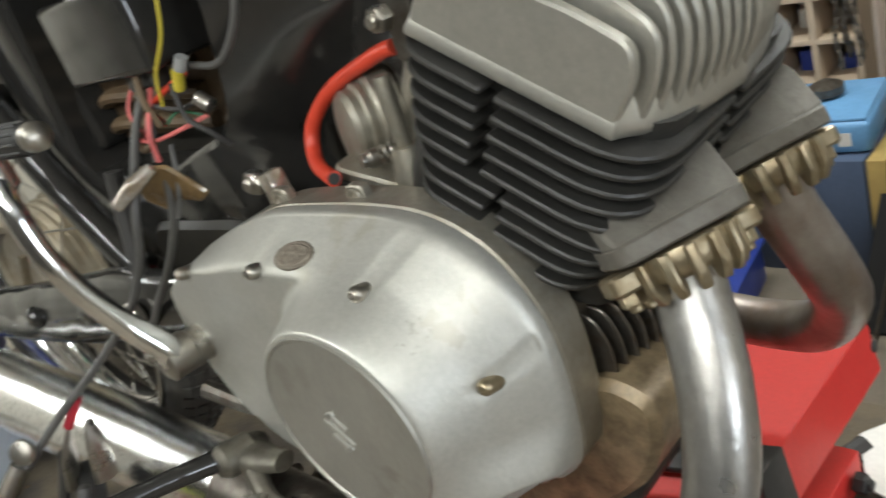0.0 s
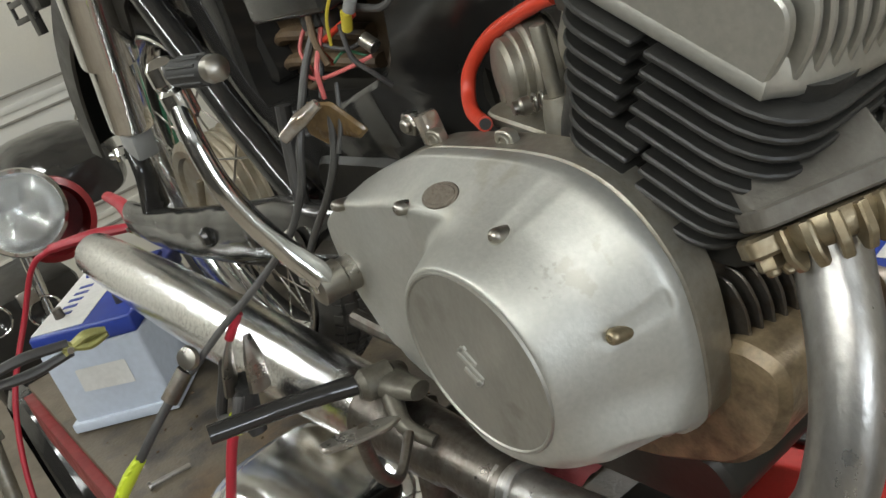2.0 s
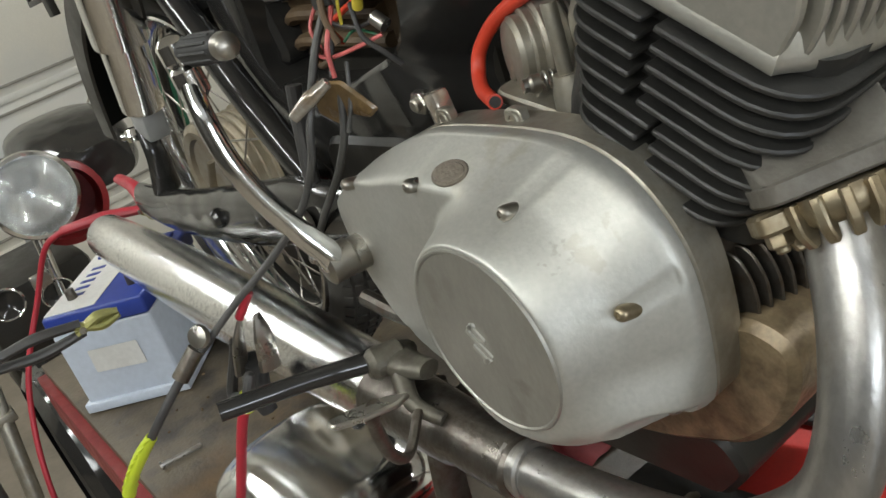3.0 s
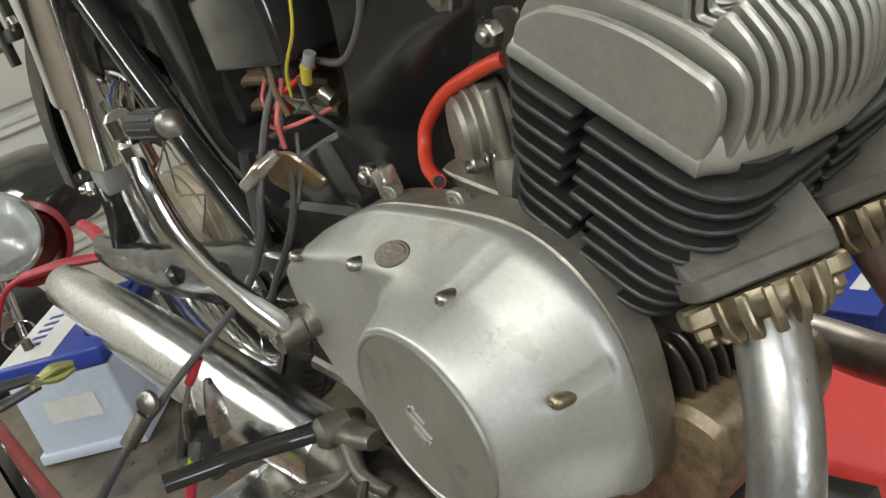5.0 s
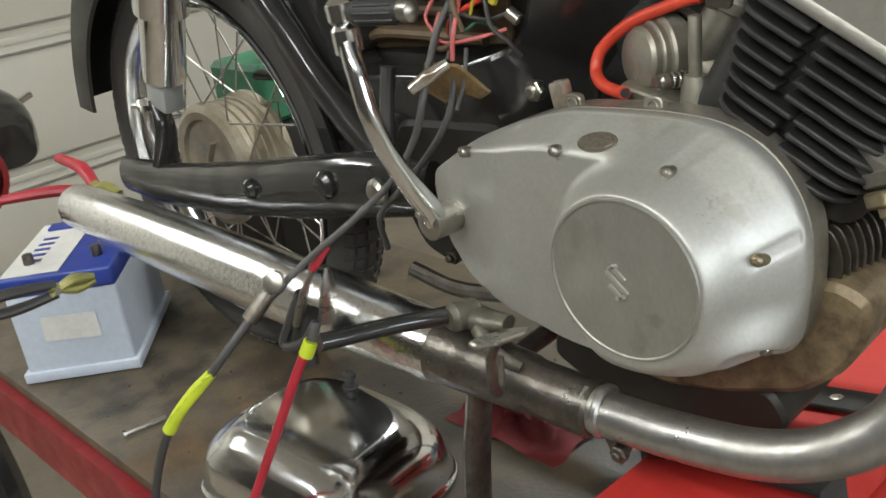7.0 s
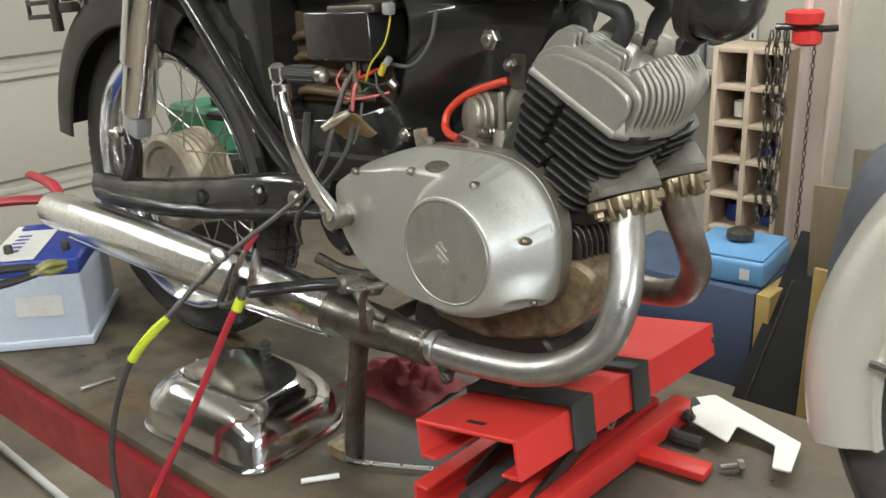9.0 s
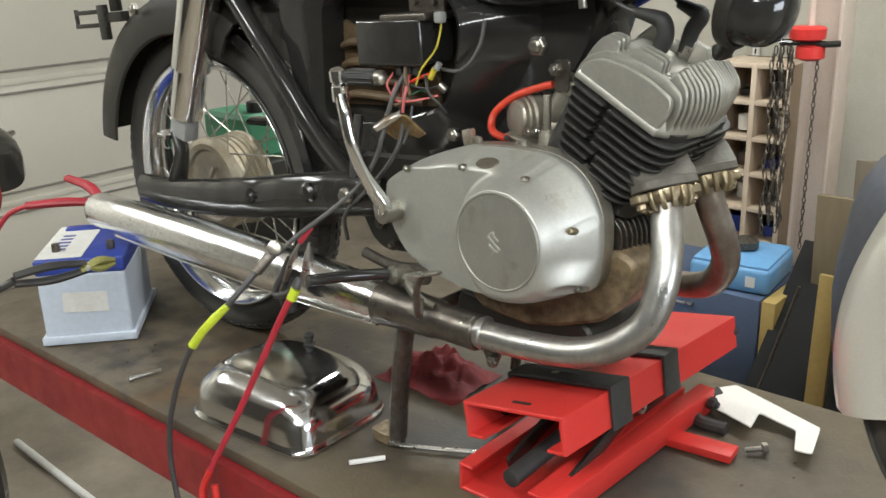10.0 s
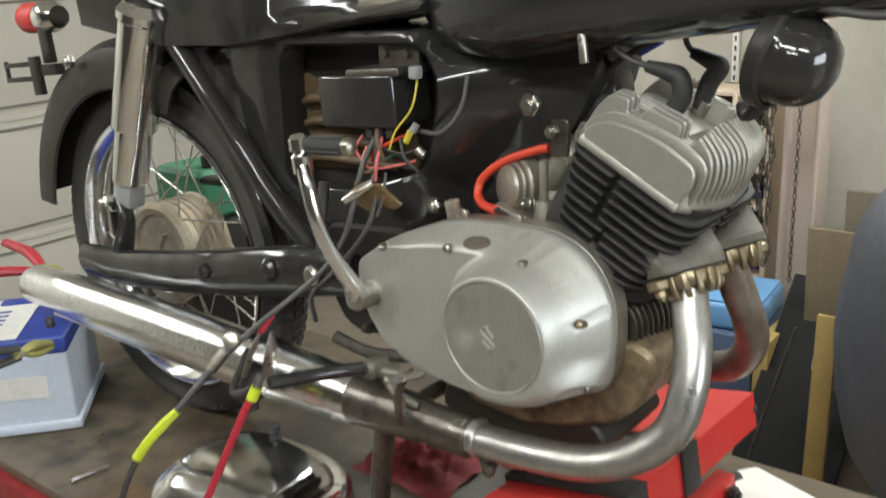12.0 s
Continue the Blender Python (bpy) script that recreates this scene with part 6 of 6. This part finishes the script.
CW = [(M_PINK, [(-0.33, 0.03, 0.535), (-0.325, 0.03, 0.56), (-0.33, 0.045, 0.58), (-0.335, 0.055, 0.592)], 0.0022),
      (M_PINK, [(-0.36, 0.05, 0.575), (-0.355, 0.035, 0.556), (-0.335, 0.035, 0.55), (-0.3, 0.045, 0.556), (-0.285, 0.06, 0.56)], 0.0018),
      (M_RED_HOSE, [(-0.37, 0.07, 0.55), (-0.345, 0.05, 0.57), (-0.32, 0.05, 0.582), (-0.29, 0.06, 0.595)], 0.0026),
      (M_YELLOW, [(-0.315, 0.045, 0.575), (-0.3, 0.042, 0.6), (-0.275, 0.045, 0.628), (-0.268, 0.05, 0.655), (-0.27, 0.055, 0.67)], 0.0014),
      (M_GREEN, [(-0.33, 0.05, 0.558), (-0.315, 0.055, 0.566), (-0.3, 0.065, 0.558)], 0.0012),
      (M_PINK, [(-0.375, 0.06, 0.588), (-0.38, 0.05, 0.57), (-0.365, 0.045, 0.556), (-0.35, 0.04, 0.548)], 0.0018),
      (M_WIRE, [(-0.3, 0.05, 0.59), (-0.29, 0.045, 0.565), (-0.275, 0.05, 0.55), (-0.27, 0.06, 0.535)], 0.0022),
      (M_WIRE, [(-0.36, 0.07, 0.6), (-0.35, 0.05, 0.58), (-0.325, 0.045, 0.575), (-0.3, 0.05, 0.57), (-0.28, 0.06, 0.575)], 0.002),
      (M_TAN, [(-0.335, 0.045, 0.6), (-0.33, 0.04, 0.58), (-0.322, 0.04, 0.56)], 0.003),
      (M_WIRE, [(-0.345, 0.05, 0.59), (-0.34, 0.045, 0.565), (-0.335, 0.03, 0.535)], 0.0026),
      (M_GREYWIRE, [(-0.285, 0.06, 0.6), (-0.24, 0.06, 0.6), (-0.215, 0.07, 0.63), (-0.21, 0.08, 0.67)], 0.003),
      (M_GREYWIRE, [(-0.32, 0.04, 0.545), (-0.318, 0.03, 0.515), (-0.322, 0.02, 0.49)], 0.002),
      (M_TAN, [(-0.36, 0.04, 0.555), (-0.345, 0.03, 0.545), (-0.33, 0.035, 0.55)], 0.003)]
for m, pts, r in CW:
    part("wire", tube(B(), pts, r, 8, 6), m, wires)
part("bullet_connector", tube(B(), [(-0.29, 0.05, 0.586), (-0.28, 0.048, 0.6)], 0.0045, 12), M_YELLOW, wires, "yellow bullet connector")
part("bullet_connector", tube(B(), [(-0.279, 0.05, 0.6), (-0.273, 0.052, 0.609)], 0.005, 12), M_GREY, wires)
part("bullet_connector", tube(B(), [(-0.272, 0.05, 0.578), (-0.262, 0.052, 0.57)], 0.006, 12), M_STEEL, wires)
part("wire_terminal", box(B(), (-0.268, 0.05, 0.674), (0.014, 0.014, 0.016), None, 0.003), M_GREY, wires)

# ---------------------------------------------------------------- the floor round the table
single("fluorescent_tube", cyl(B(), (-2.415, 0.179, FLOOR + 0.014), (-1.55, 0.147, FLOOR + 0.014), 0.013, None, 16, 0.002), M_LABEL, "white tube lying on the concrete floor", "tube")

# ---------------------------------------------------------------- second motorcycle behind the table's end
m2 = thing("parked_motorcycle", (-2.35, 0.0, FLOOR), "parked motorcycle with a chrome-ringed headlamp and red shell", "motorcycle")
HC2, HD2 = Vector((-2.2, 0.035, 0.15)), Vector((1, -0.12, 0.12)).normalized()
hl = part("headlamp", lathe(B(), [(0.04, -0.16), (0.08, -0.13), (0.105, -0.065), (0.108, 0.0)], HC2, HD2, 36, False), M_RED_DARK, m2, "dark red headlamp shell")
part("headlamp_rim", lathe(B(), [(0.107, -0.005), (0.116, 0.0), (0.118, 0.01), (0.114, 0.02), (0.105, 0.022), (0.1, 0.016)], HC2, HD2, 48, False), M_CHROME, hl, "chrome rim")
part("headlamp_reflector", lathe(B(), [(0.102, 0.012), (0.09, -0.012), (0.064, -0.035), (0.032, -0.05), (0.001, -0.052)], HC2, HD2, 40, False), M_LENS, hl)
gl = bpy.data.materials.new("lamp_glass")
gl.use_nodes = True
gb = gl.node_tree.nodes["Principled BSDF"]
gb.inputs["Base Color"].default_value = (0.8, 0.81, 0.8, 1)
gb.inputs["Transmission Weight"].default_value, gb.inputs["Roughness"].default_value, gb.inputs["IOR"].default_value = 0.85, 0.12, 1.45
lens = part("headlamp_lens", lathe(B(), [(0.103, 0.014), (0.085, 0.026), (0.054, 0.034), (0.001, 0.037), (0.001, 0.033), (0.054, 0.03), (0.085, 0.022), (0.102, 0.011)], HC2, HD2, 40, False), gl, hl, "clear ribbed glass lens")
lens.visible_shadow = False
for y, z in ((-0.154, -0.075), (-0.03, -0.115)):
    ip = Vector((-2.19, y, z))
    ind = part("horn", lathe(B(), [(0.02, -0.05), (0.04, -0.02), (0.043, 0.0), (0.036, 0.002), (0.02, -0.01), (0.001, -0.012)], ip, HD2, 28), M_BLACK, m2, "black round horn")
    part("horn_ring", ring(B(), ip, HD2, 0.042, 0.004, 32, 8), M_CHROME, ind)
part("headlamp_cowl", lathe(B(), [(0.03, -0.1), (0.09, -0.09), (0.12, -0.04), (0.118, 0.0), (0.1, 0.012)], HC2 + Vector((-0.07, 0.07, -0.07)), HD2, 32, False), M_RED_DARK, m2, "dark red cowl")
part("lamp_clip", box(B(), (-2.18, -0.055, -0.055), (0.015, 0.05, 0.04), None, 0.003), M_STEEL, m2)
bm = B()
lo = []
for t in range(13):
    f = t / 12
    r = 0.14 * math.sin(math.pi * (0.12 + 0.78 * f)) ** 0.6
    c = Vector((-2.4 - 0.5 * f, 0.27 - 0.03 * f, 0.1 + 0.06 * f))
    lo.append([c + Vector((0, 1.25 * r * math.copysign(abs(math.cos(a)) ** 0.6, math.cos(a)), 0.8 * r * math.copysign(abs(math.sin(a)) ** 0.6, math.sin(a)))) for a in [2 * math.pi * k / 28 for k in range(28)]])
rings(bm, lo)
part("fuel_tank", bm, M_BLACK, m2, "black fuel tank", 60)
part("instrument", lathe(B(), [(0.05, -0.05), (0.055, 0.0), (0.05, 0.015), (0.03, 0.02)], (-2.25, 0.03, 0.225), Vector((0.3, 0.1, 1)), 28), M_BLACK, m2, "black instrument pod")
part("handlebar", tube(B(), [(-2.829, -0.356, 0.171), (-2.769, -0.116, 0.099), (-2.769, 0.184, 0.099), (-2.829, 0.448, 0.123), (-2.901, 0.568, 0.135)], 0.012, 14), M_CHROME, m2, "chrome handlebar")
part("brake_lever", tube(B(), [(-2.709, 0.208, 0.099), (-2.685, 0.304, 0.051), (-2.709, 0.376, 0.099), (-2.733, 0.424, 0.195)], 0.007, 10), M_CHROME, m2)
part("clamp", box(B(), (-2.721, 0.304, 0.039), (0.048, 0.06, 0.042), Matrix.Rotation(0.3, 3, "X"), 0.006), M_CHROME, m2)
mi = part("mirror_stem", tube(B(), [(-2.769, 0.304, 0.063), (-2.769, 0.34, 0.147), (-2.805, 0.424, 0.243), (-2.829, 0.46, 0.339)], 0.005, 10), M_CHROME, m2)
for s in (-0.15, 0.1):
    fk = part("fork_leg", cyl(B(), (-2.18, s - 0.13, -0.18), (-2.04, s - 0.2, -0.56), 0.021, None, 20, 0.003), M_ALU_DULL, m2, "dull silver fork leg")
    part("fork_clamp", box(B(), (-2.135, s - 0.155, -0.32), (0.06, 0.06, 0.03), None, 0.006), M_ALU_DULL, fk)
    part("fork_tube", cyl(B(), (-2.28, s - 0.08, 0.2), (-2.18, s - 0.13, -0.18), 0.016, None, 18), M_CHROME, fk)
part("front_wheel", ring(B(), (-2.02, -0.18, FLOOR + 0.31), Y, 0.265, 0.045, 56, 14), M_TYRE, m2, "black front tyre")
part("front_mudguard", lathe(B(), [(0.3, -0.055), (0.335, -0.03), (0.345, 0.0), (0.335, 0.03), (0.3, 0.055)], (-2.02, -0.18, FLOOR + 0.31), Y, 48, False), M_BLACK, m2)
part("cable", tube(B(), [(-2.2, -0.14, 0.12), (-2.1, -0.24, 0.0), (-2.1, -0.26, -0.15), (-2.18, -0.2, -0.25)], 0.006, 10), M_WIRE, m2)
part("engine_block", box(B(), (-2.6, -0.05, -0.3), (0.4, 0.34, 0.4), None, 0.03), M_BLACK_DULL, m2)

# ---------------------------------------------------------------- along the far wall
sh = thing("pigeonhole_shelf", (-0.935, 2.68, FLOOR), "pale wooden pigeonhole shelf full of small parts", "shelf")
SX0, SX1, SZ0, SZ1 = -1.0, -0.72, FLOOR, 0.285
part("back_panel", box(B(), ((SX0 + SX1) / 2, 2.83, (SZ0 + SZ1) / 2), (SX1 - SX0, 0.01, SZ1 - SZ0)), M_WOOD_DARK, sh)
for x in (SX0, -0.86, SX1):
    part("upright", box(B(), (x, 2.71, (SZ0 + SZ1) / 2), (0.022, 0.23, SZ1 - SZ0), None, 0.002), M_WOOD, sh)
for k in range(8):
    z = SZ1 - 0.011 - 0.146 * k
    for x0, x1 in ((SX0 + 0.011, -0.871), (-0.849, SX1 - 0.011)):
        part("shelf_board", box(B(), ((x0 + x1) / 2, 2.705, z), (x1 - x0, 0.22, 0.018), None, 0.002), M_WOOD, sh)
random.seed(2)
for cx in (-0.93, -0.79):
    for k in range(1, 6):
        z = SZ1 - 0.02 - 0.146 * k
        c = random.choice([M_BLACK_DULL, M_DIRTSTEEL, M_GREY, M_WOOD_DARK, M_BATT_LID, M_RUBBER])
        h = random.uniform(0.04, 0.09)
        if k % 2:
            bm = box(B(), (cx + random.uniform(-0.02, 0.02), 2.76, z + h / 2 + 0.002), (random.uniform(0.05, 0.075), 0.1, h), Matrix.Rotation(random.uniform(-0.2, 0.2), 3, "Z"), 0.005)
            single("small_box", bm, c, "small dark box of parts in a pigeonhole", "box", "shelf boxes")
        else:
            bm = lathe(B(), [(0.03, 0), (0.032, 0.004), (0.032, h), (0.02, h + 0.008), (0.02, h + 0.02)], (cx, 2.76, z + 0.002), Z, 18)
            single("jar", bm, c if c is not M_WOOD_DARK else M_LABEL, "small jar of parts in a pigeonhole", "jar", "shelf jars")
single("mug", lathe(B(), [(0.028, 0), (0.03, 0.06), (0.026, 0.06), (0.024, 0.006)], (-0.915, 2.68, 0.0055), Z, 20), M_WHITE, "white mug in a pigeonhole", "mug")
post = thing("steel_post", (-0.645, 2.62, FLOOR), "pink-beige painted steel post", "post", "", "structure")
part("web", box(B(), (-0.585, 2.6, (FLOOR + CEIL) / 2), (0.1, 0.03, CEIL - FLOOR)), M_POST, post)
for x in (-0.642, -0.528):
    part("flange", box(B(), (x, 2.6, (FLOOR + CEIL) / 2), (0.014, 0.13, CEIL - FLOOR), None, 0.002), M_POST, post)
hook = thing("chain_hook", (-0.67, 2.46, 0.42), "red chain hoist hook with black chains", "chain hoist")
part("hook_body", lathe(B(), [(0.045, -0.025), (0.062, -0.018), (0.065, 0.018), (0.05, 0.025)], (-0.605, 2.43, 0.425), Z, 28), M_RED, hook)
part("hook_body", lathe(B(), [(0.03, -0.03), (0.05, -0.02), (0.05, 0.02), (0.03, 0.026)], (-0.59, 2.43, 0.36), Z, 24), M_RED, hook)
part("hook_arm", tube(B(), [(-0.7, 2.43, 0.39), (-0.61, 2.42, 0.393), (-0.54, 2.42, 0.39), (-0.49, 2.44, 0.393)], 0.012, 10), M_BLACK, hook)
part("hook_support", cyl(B(), (-0.605, 2.46, 0.44), (-0.605, 2.46, CEIL), 0.012, None, 12), M_POST, hook)


def chain(name, x, y, z0, z1, R, r, label, material, sway=0.0):
    """A hanging chain of interlocked links."""
    t = thing(name, (x, y, z1), label, "chain", "hanging chains")
    pitch = R * 2.5
    n = int((z1 - z0) / pitch)
    mesh = []
    for q in range(2):
        bm = B()
        u = X if q == 0 else Y
        pts = []
        for k in range(10):
            a = 2 * math.pi * k / 10
            pts.append(u * (R * 0.62 * math.cos(a)) + Z * (R * math.sin(a) + math.copysign(R * 0.55, math.sin(a)) * (abs(math.sin(a)) > 0.1)))
        lo = []
        w = X.cross(Z) if q == 0 else X
        for k in range(10):
            c = pts[k]
            d = c.normalized()
            lo.append([c + d * r * math.cos(b) + w * r * math.sin(b) for b in [2 * math.pi * j / 5 for j in range(5)]])
        rings(bm, lo, False, True)
        mesh.append(finish(bm, "link", material))
    for i in range(n):
        ob = new("link", mesh[i % 2])
        ob.parent = t
        ob.location = (sway * math.sin(i * 0.9 + x * 40), sway * 0.6 * math.cos(i * 1.3), -i * pitch)
    return t


for k in range(5):
    chain("chain", -0.715 + 0.016 * k, 2.42 + 0.025 * (k % 2), -0.36 + 0.03 * (k % 3), 0.36, 0.0105, 0.0034, "black steel hoist chain hanging in a bundle", M_DIRTSTEEL, 0.007)
chain("chain", -0.565, 2.44, -0.4, 0.35, 0.009, 0.0026, "thin steel hand chain hanging by the post", M_DIRTSTEEL)
single("chain_weight", lathe(B(), [(0.02, 0), (0.05, 0.01), (0.05, 0.035), (0.02, 0.05)], (-0.72, 2.3, -0.375), Z, 24), M_DIRTSTEEL, "dark iron hook resting on the blue case", "hook")
bm = B()
box(bm, (-0.715, 2.27, -0.432), (0.3, 0.32, 0.096), Matrix.Rotation(radians(6), 3, "Z"), 0.018, 3)
kc = single("tool_case", bm, M_BLUE_CASE, "light blue plastic tool case on the cabinet", "tool case")
part("case_lid", box(B(), (-0.715, 2.27, -0.381), (0.28, 0.3, 0.012), Matrix.Rotation(radians(6), 3, "Z"), 0.005), M_BLUE_CASE, kc)
part("case_label", box(B(), (-0.615, 2.112, -0.432), (0.035, 0.002, 0.04), Matrix.Rotation(radians(6), 3, "Z")), M_LABEL, kc)
bc_ = thing("tool_cabinet", (-0.8, 2.3, FLOOR), "dark blue steel cabinet with a yellow side", "cabinet")
part("body", box(B(), (-0.87, 2.3, (FLOOR - 0.482) / 2), (0.62, 0.44, -0.482 - FLOOR), None, 0.006), M_BLUE_CAB, bc_)
part("side_panel", box(B(), (-0.53, 2.3, (FLOOR - 0.482) / 2), (0.05, 0.43, -0.486 - FLOOR), None, 0.002), M_YELLOW_PANEL, bc_, "yellow board side")
part("drawer_handle", tube(B(), [(-1.0, 2.08, -0.55), (-0.99, 2.06, -0.55), (-0.83, 2.06, -0.55), (-0.82, 2.08, -0.55)], 0.006, 8, 3), M_STEEL, bc_)
bx = single("blue_crate", box(B(), (-0.97, 1.83, FLOOR + 0.065), (0.26, 0.34, 0.13), Matrix.Rotation(radians(8), 3, "Z"), 0.012, 3), M_BATT_LID, "deep blue plastic crate on the floor by the cabinet", "crate")
part("crate_rim", box(B(), (-0.97, 1.83, FLOOR + 0.136), (0.28, 0.36, 0.014), Matrix.Rotation(radians(8), 3, "Z"), 0.005), M_BATT_LID, bx)
part("paper_label", box(B(), (-0.92, 1.83, FLOOR + 0.1445), (0.05, 0.12, 0.001), Matrix.Rotation(radians(8), 3, "Z")), M_LABEL, bx, "pale paper label")
# boards, bag and drum
single("plywood_board", box(B(), (-0.12, 2.36, (FLOOR + 0.015) / 2), (0.48, 0.018, 0.015 - FLOOR), Matrix.Rotation(radians(3), 3, "X"), 0.002), M_WOOD_GREY, "weathered grey-brown plywood board leaning by the wall", "board")
single("plywood_offcut", box(B(), (-0.26, 2.26, (FLOOR - 0.1) / 2), (0.37, 0.02, -0.1 - FLOOR), Matrix.Rotation(radians(4), 3, "X"), 0.002), M_WOOD_DARK, "brown plywood offcut leaning by the wall", "board")
single("lath", box(B(), (-0.255, 2.42, -0.31), (0.026, 0.014, 1.1), Matrix.Rotation(radians(20), 3, "Y"), 0.002), M_WOOD_GREY, "thin wooden lath leaning on the boards", "lath")
single("plank", box(B(), (-0.245, 1.8, FLOOR + 0.312), (0.06, 0.02, 0.62), Matrix.Rotation(radians(-3), 3, "X"), 0.002), M_YELLOW_PANEL, "narrow ochre plank standing on the floor", "plank")
single("steel_rod", tube(B(), [(-0.34, 1.83, -0.3), (-0.46, 1.72, FLOOR)], 0.005, 10), M_DIRTSTEEL, "grey steel rod leaning on the drum", "rod")
# added sheet, standing in for the shade between cabinet and boards
single("gap_shade_panel", box(B(), (-0.36, 2.09, FLOOR + 0.267), (0.33, 0.02, 0.79), Matrix.Rotation(radians(-48), 3, "X"), 0.002), M_GAP_SHADE, "black sheet added to darken the gap beside the cabinet", "panel")
bm = B()
bmesh.ops.create_icosphere(bm, subdivisions=3, radius=1)
for v in bm.verts:
    n_ = noise.noise(v.co * 2.2) * 0.2
    v.co = Vector((-0.262 + v.co.x * 0.05 * (1 + n_), 1.93 + v.co.y * 0.04 * (1 + n_), -0.42 + v.co.z * 0.12 * (1 + n_)))
single("plastic_bag", bm, M_LABEL, "white printed plastic bag hanging by the drum", "bag", angle=80)
for k, (dz, w) in enumerate(((0.02, 0.03), (-0.04, 0.02), (-0.055, 0.026))):
    b2 = box(B(), (-0.275 + 0.01 * k, 1.885, -0.42 + dz), (w, 0.003, 0.012 if k else 0.03), Matrix.Rotation(0.5, 3, "Y"))
    single("print_mark", b2, M_INK, "dark printed mark on the bag", "print")
bm = B()
lathe(bm, [(0.29, 0.0), (0.3, 0.02), (0.348, 0.2), (0.398, 0.27), (0.45, 0.35), (0.472, 0.43), (0.493, 0.53), (0.503, 0.66), (0.499, 0.76), (0.487, 0.83), (0.474, 0.92), (0.455, 0.98), (0.425, 1.03), (0.35, 1.09), (0.2, 1.13), (0.001, 1.14)],
      (0.31, 1.75, FLOOR), Z, 72)
single("plastic_drum", bm, M_GREYBIN, "slate grey bulging plastic drum behind the table", "drum", angle=80)
for x, y, z0 in ((-0.64, YN - 0.012, 0.23), (-1.0, YN - 0.012, 0.22)):
    rl = thing("wall_rail", (x, YN, z0), "white slotted shelving rail on the wall", "rail", "wall rails")
    part("rail", box(B(), (x, y, z0 + 0.55), (0.028, 0.016, 1.1), None, 0.002), M_WHITE, rl)
    bm = B()
    for k in range(12):
        box(bm, (x, y - 0.0085, z0 + 0.03 + 0.04 * k), (0.008, 0.002, 0.02))
    part("slots", bm, M_RUBBER, rl)
part("horn_wire", tube(B(), [(0.148, 0.15, 0.742), (0.134, 0.185, 0.71), (0.126, 0.22, 0.665), (0.12, 0.235, 0.64)], 0.003, 10, 8), M_TAPE, bike, "yellow-green horn wires")
sc = single("storage_crate", box(B(), (-3.25, 2.75, 0.5), (0.5, 0.3, 0.22), None, 0.01), M_YELLOW_PANEL, "ochre crate with a blue stripe on a wall shelf", "crate")
part("stripe", box(B(), (-3.16, 2.597, 0.5), (0.1, 0.006, 0.2)), M_BATT_LID, sc, "dark blue stripe")
single("wall_shelf", box(B(), (-2.8, 2.78, 0.38), (1.3, 0.33, 0.022), None, 0.003), M_WOOD, "plain wooden wall shelf with a crate", "shelf")
single("wall_shelf", box(B(), (-1.32, 2.8, 0.165), (0.6, 0.26, 0.022), None, 0.003), M_WOOD, "pale wooden wall shelf with a jar and boxes", "shelf")
jr = single("glass_jar", lathe(B(), [(0.04, 0.0), (0.044, 0.004), (0.044, 0.085), (0.036, 0.095)], (-1.065, 2.75, 0.177), Z, 24), M_GREY, "grey jar of small parts on the wall shelf", "jar")
part("lid", cyl(B(), (-1.065, 2.75, 0.27), (-1.065, 2.75, 0.295), 0.04, None, 24, 0.003), M_DIRTSTEEL, jr)
single("carton", box(B(), (-1.17, 2.76, 0.239), (0.1, 0.12, 0.124), None, 0.003), M_GREY, "pale grey carton on the wall shelf", "carton")
single("blue_box", box(B(), (-1.52, 2.76, 0.233), (0.12, 0.14, 0.112), None, 0.006), M_BATT_LID, "blue plastic box on the wall shelf", "box")
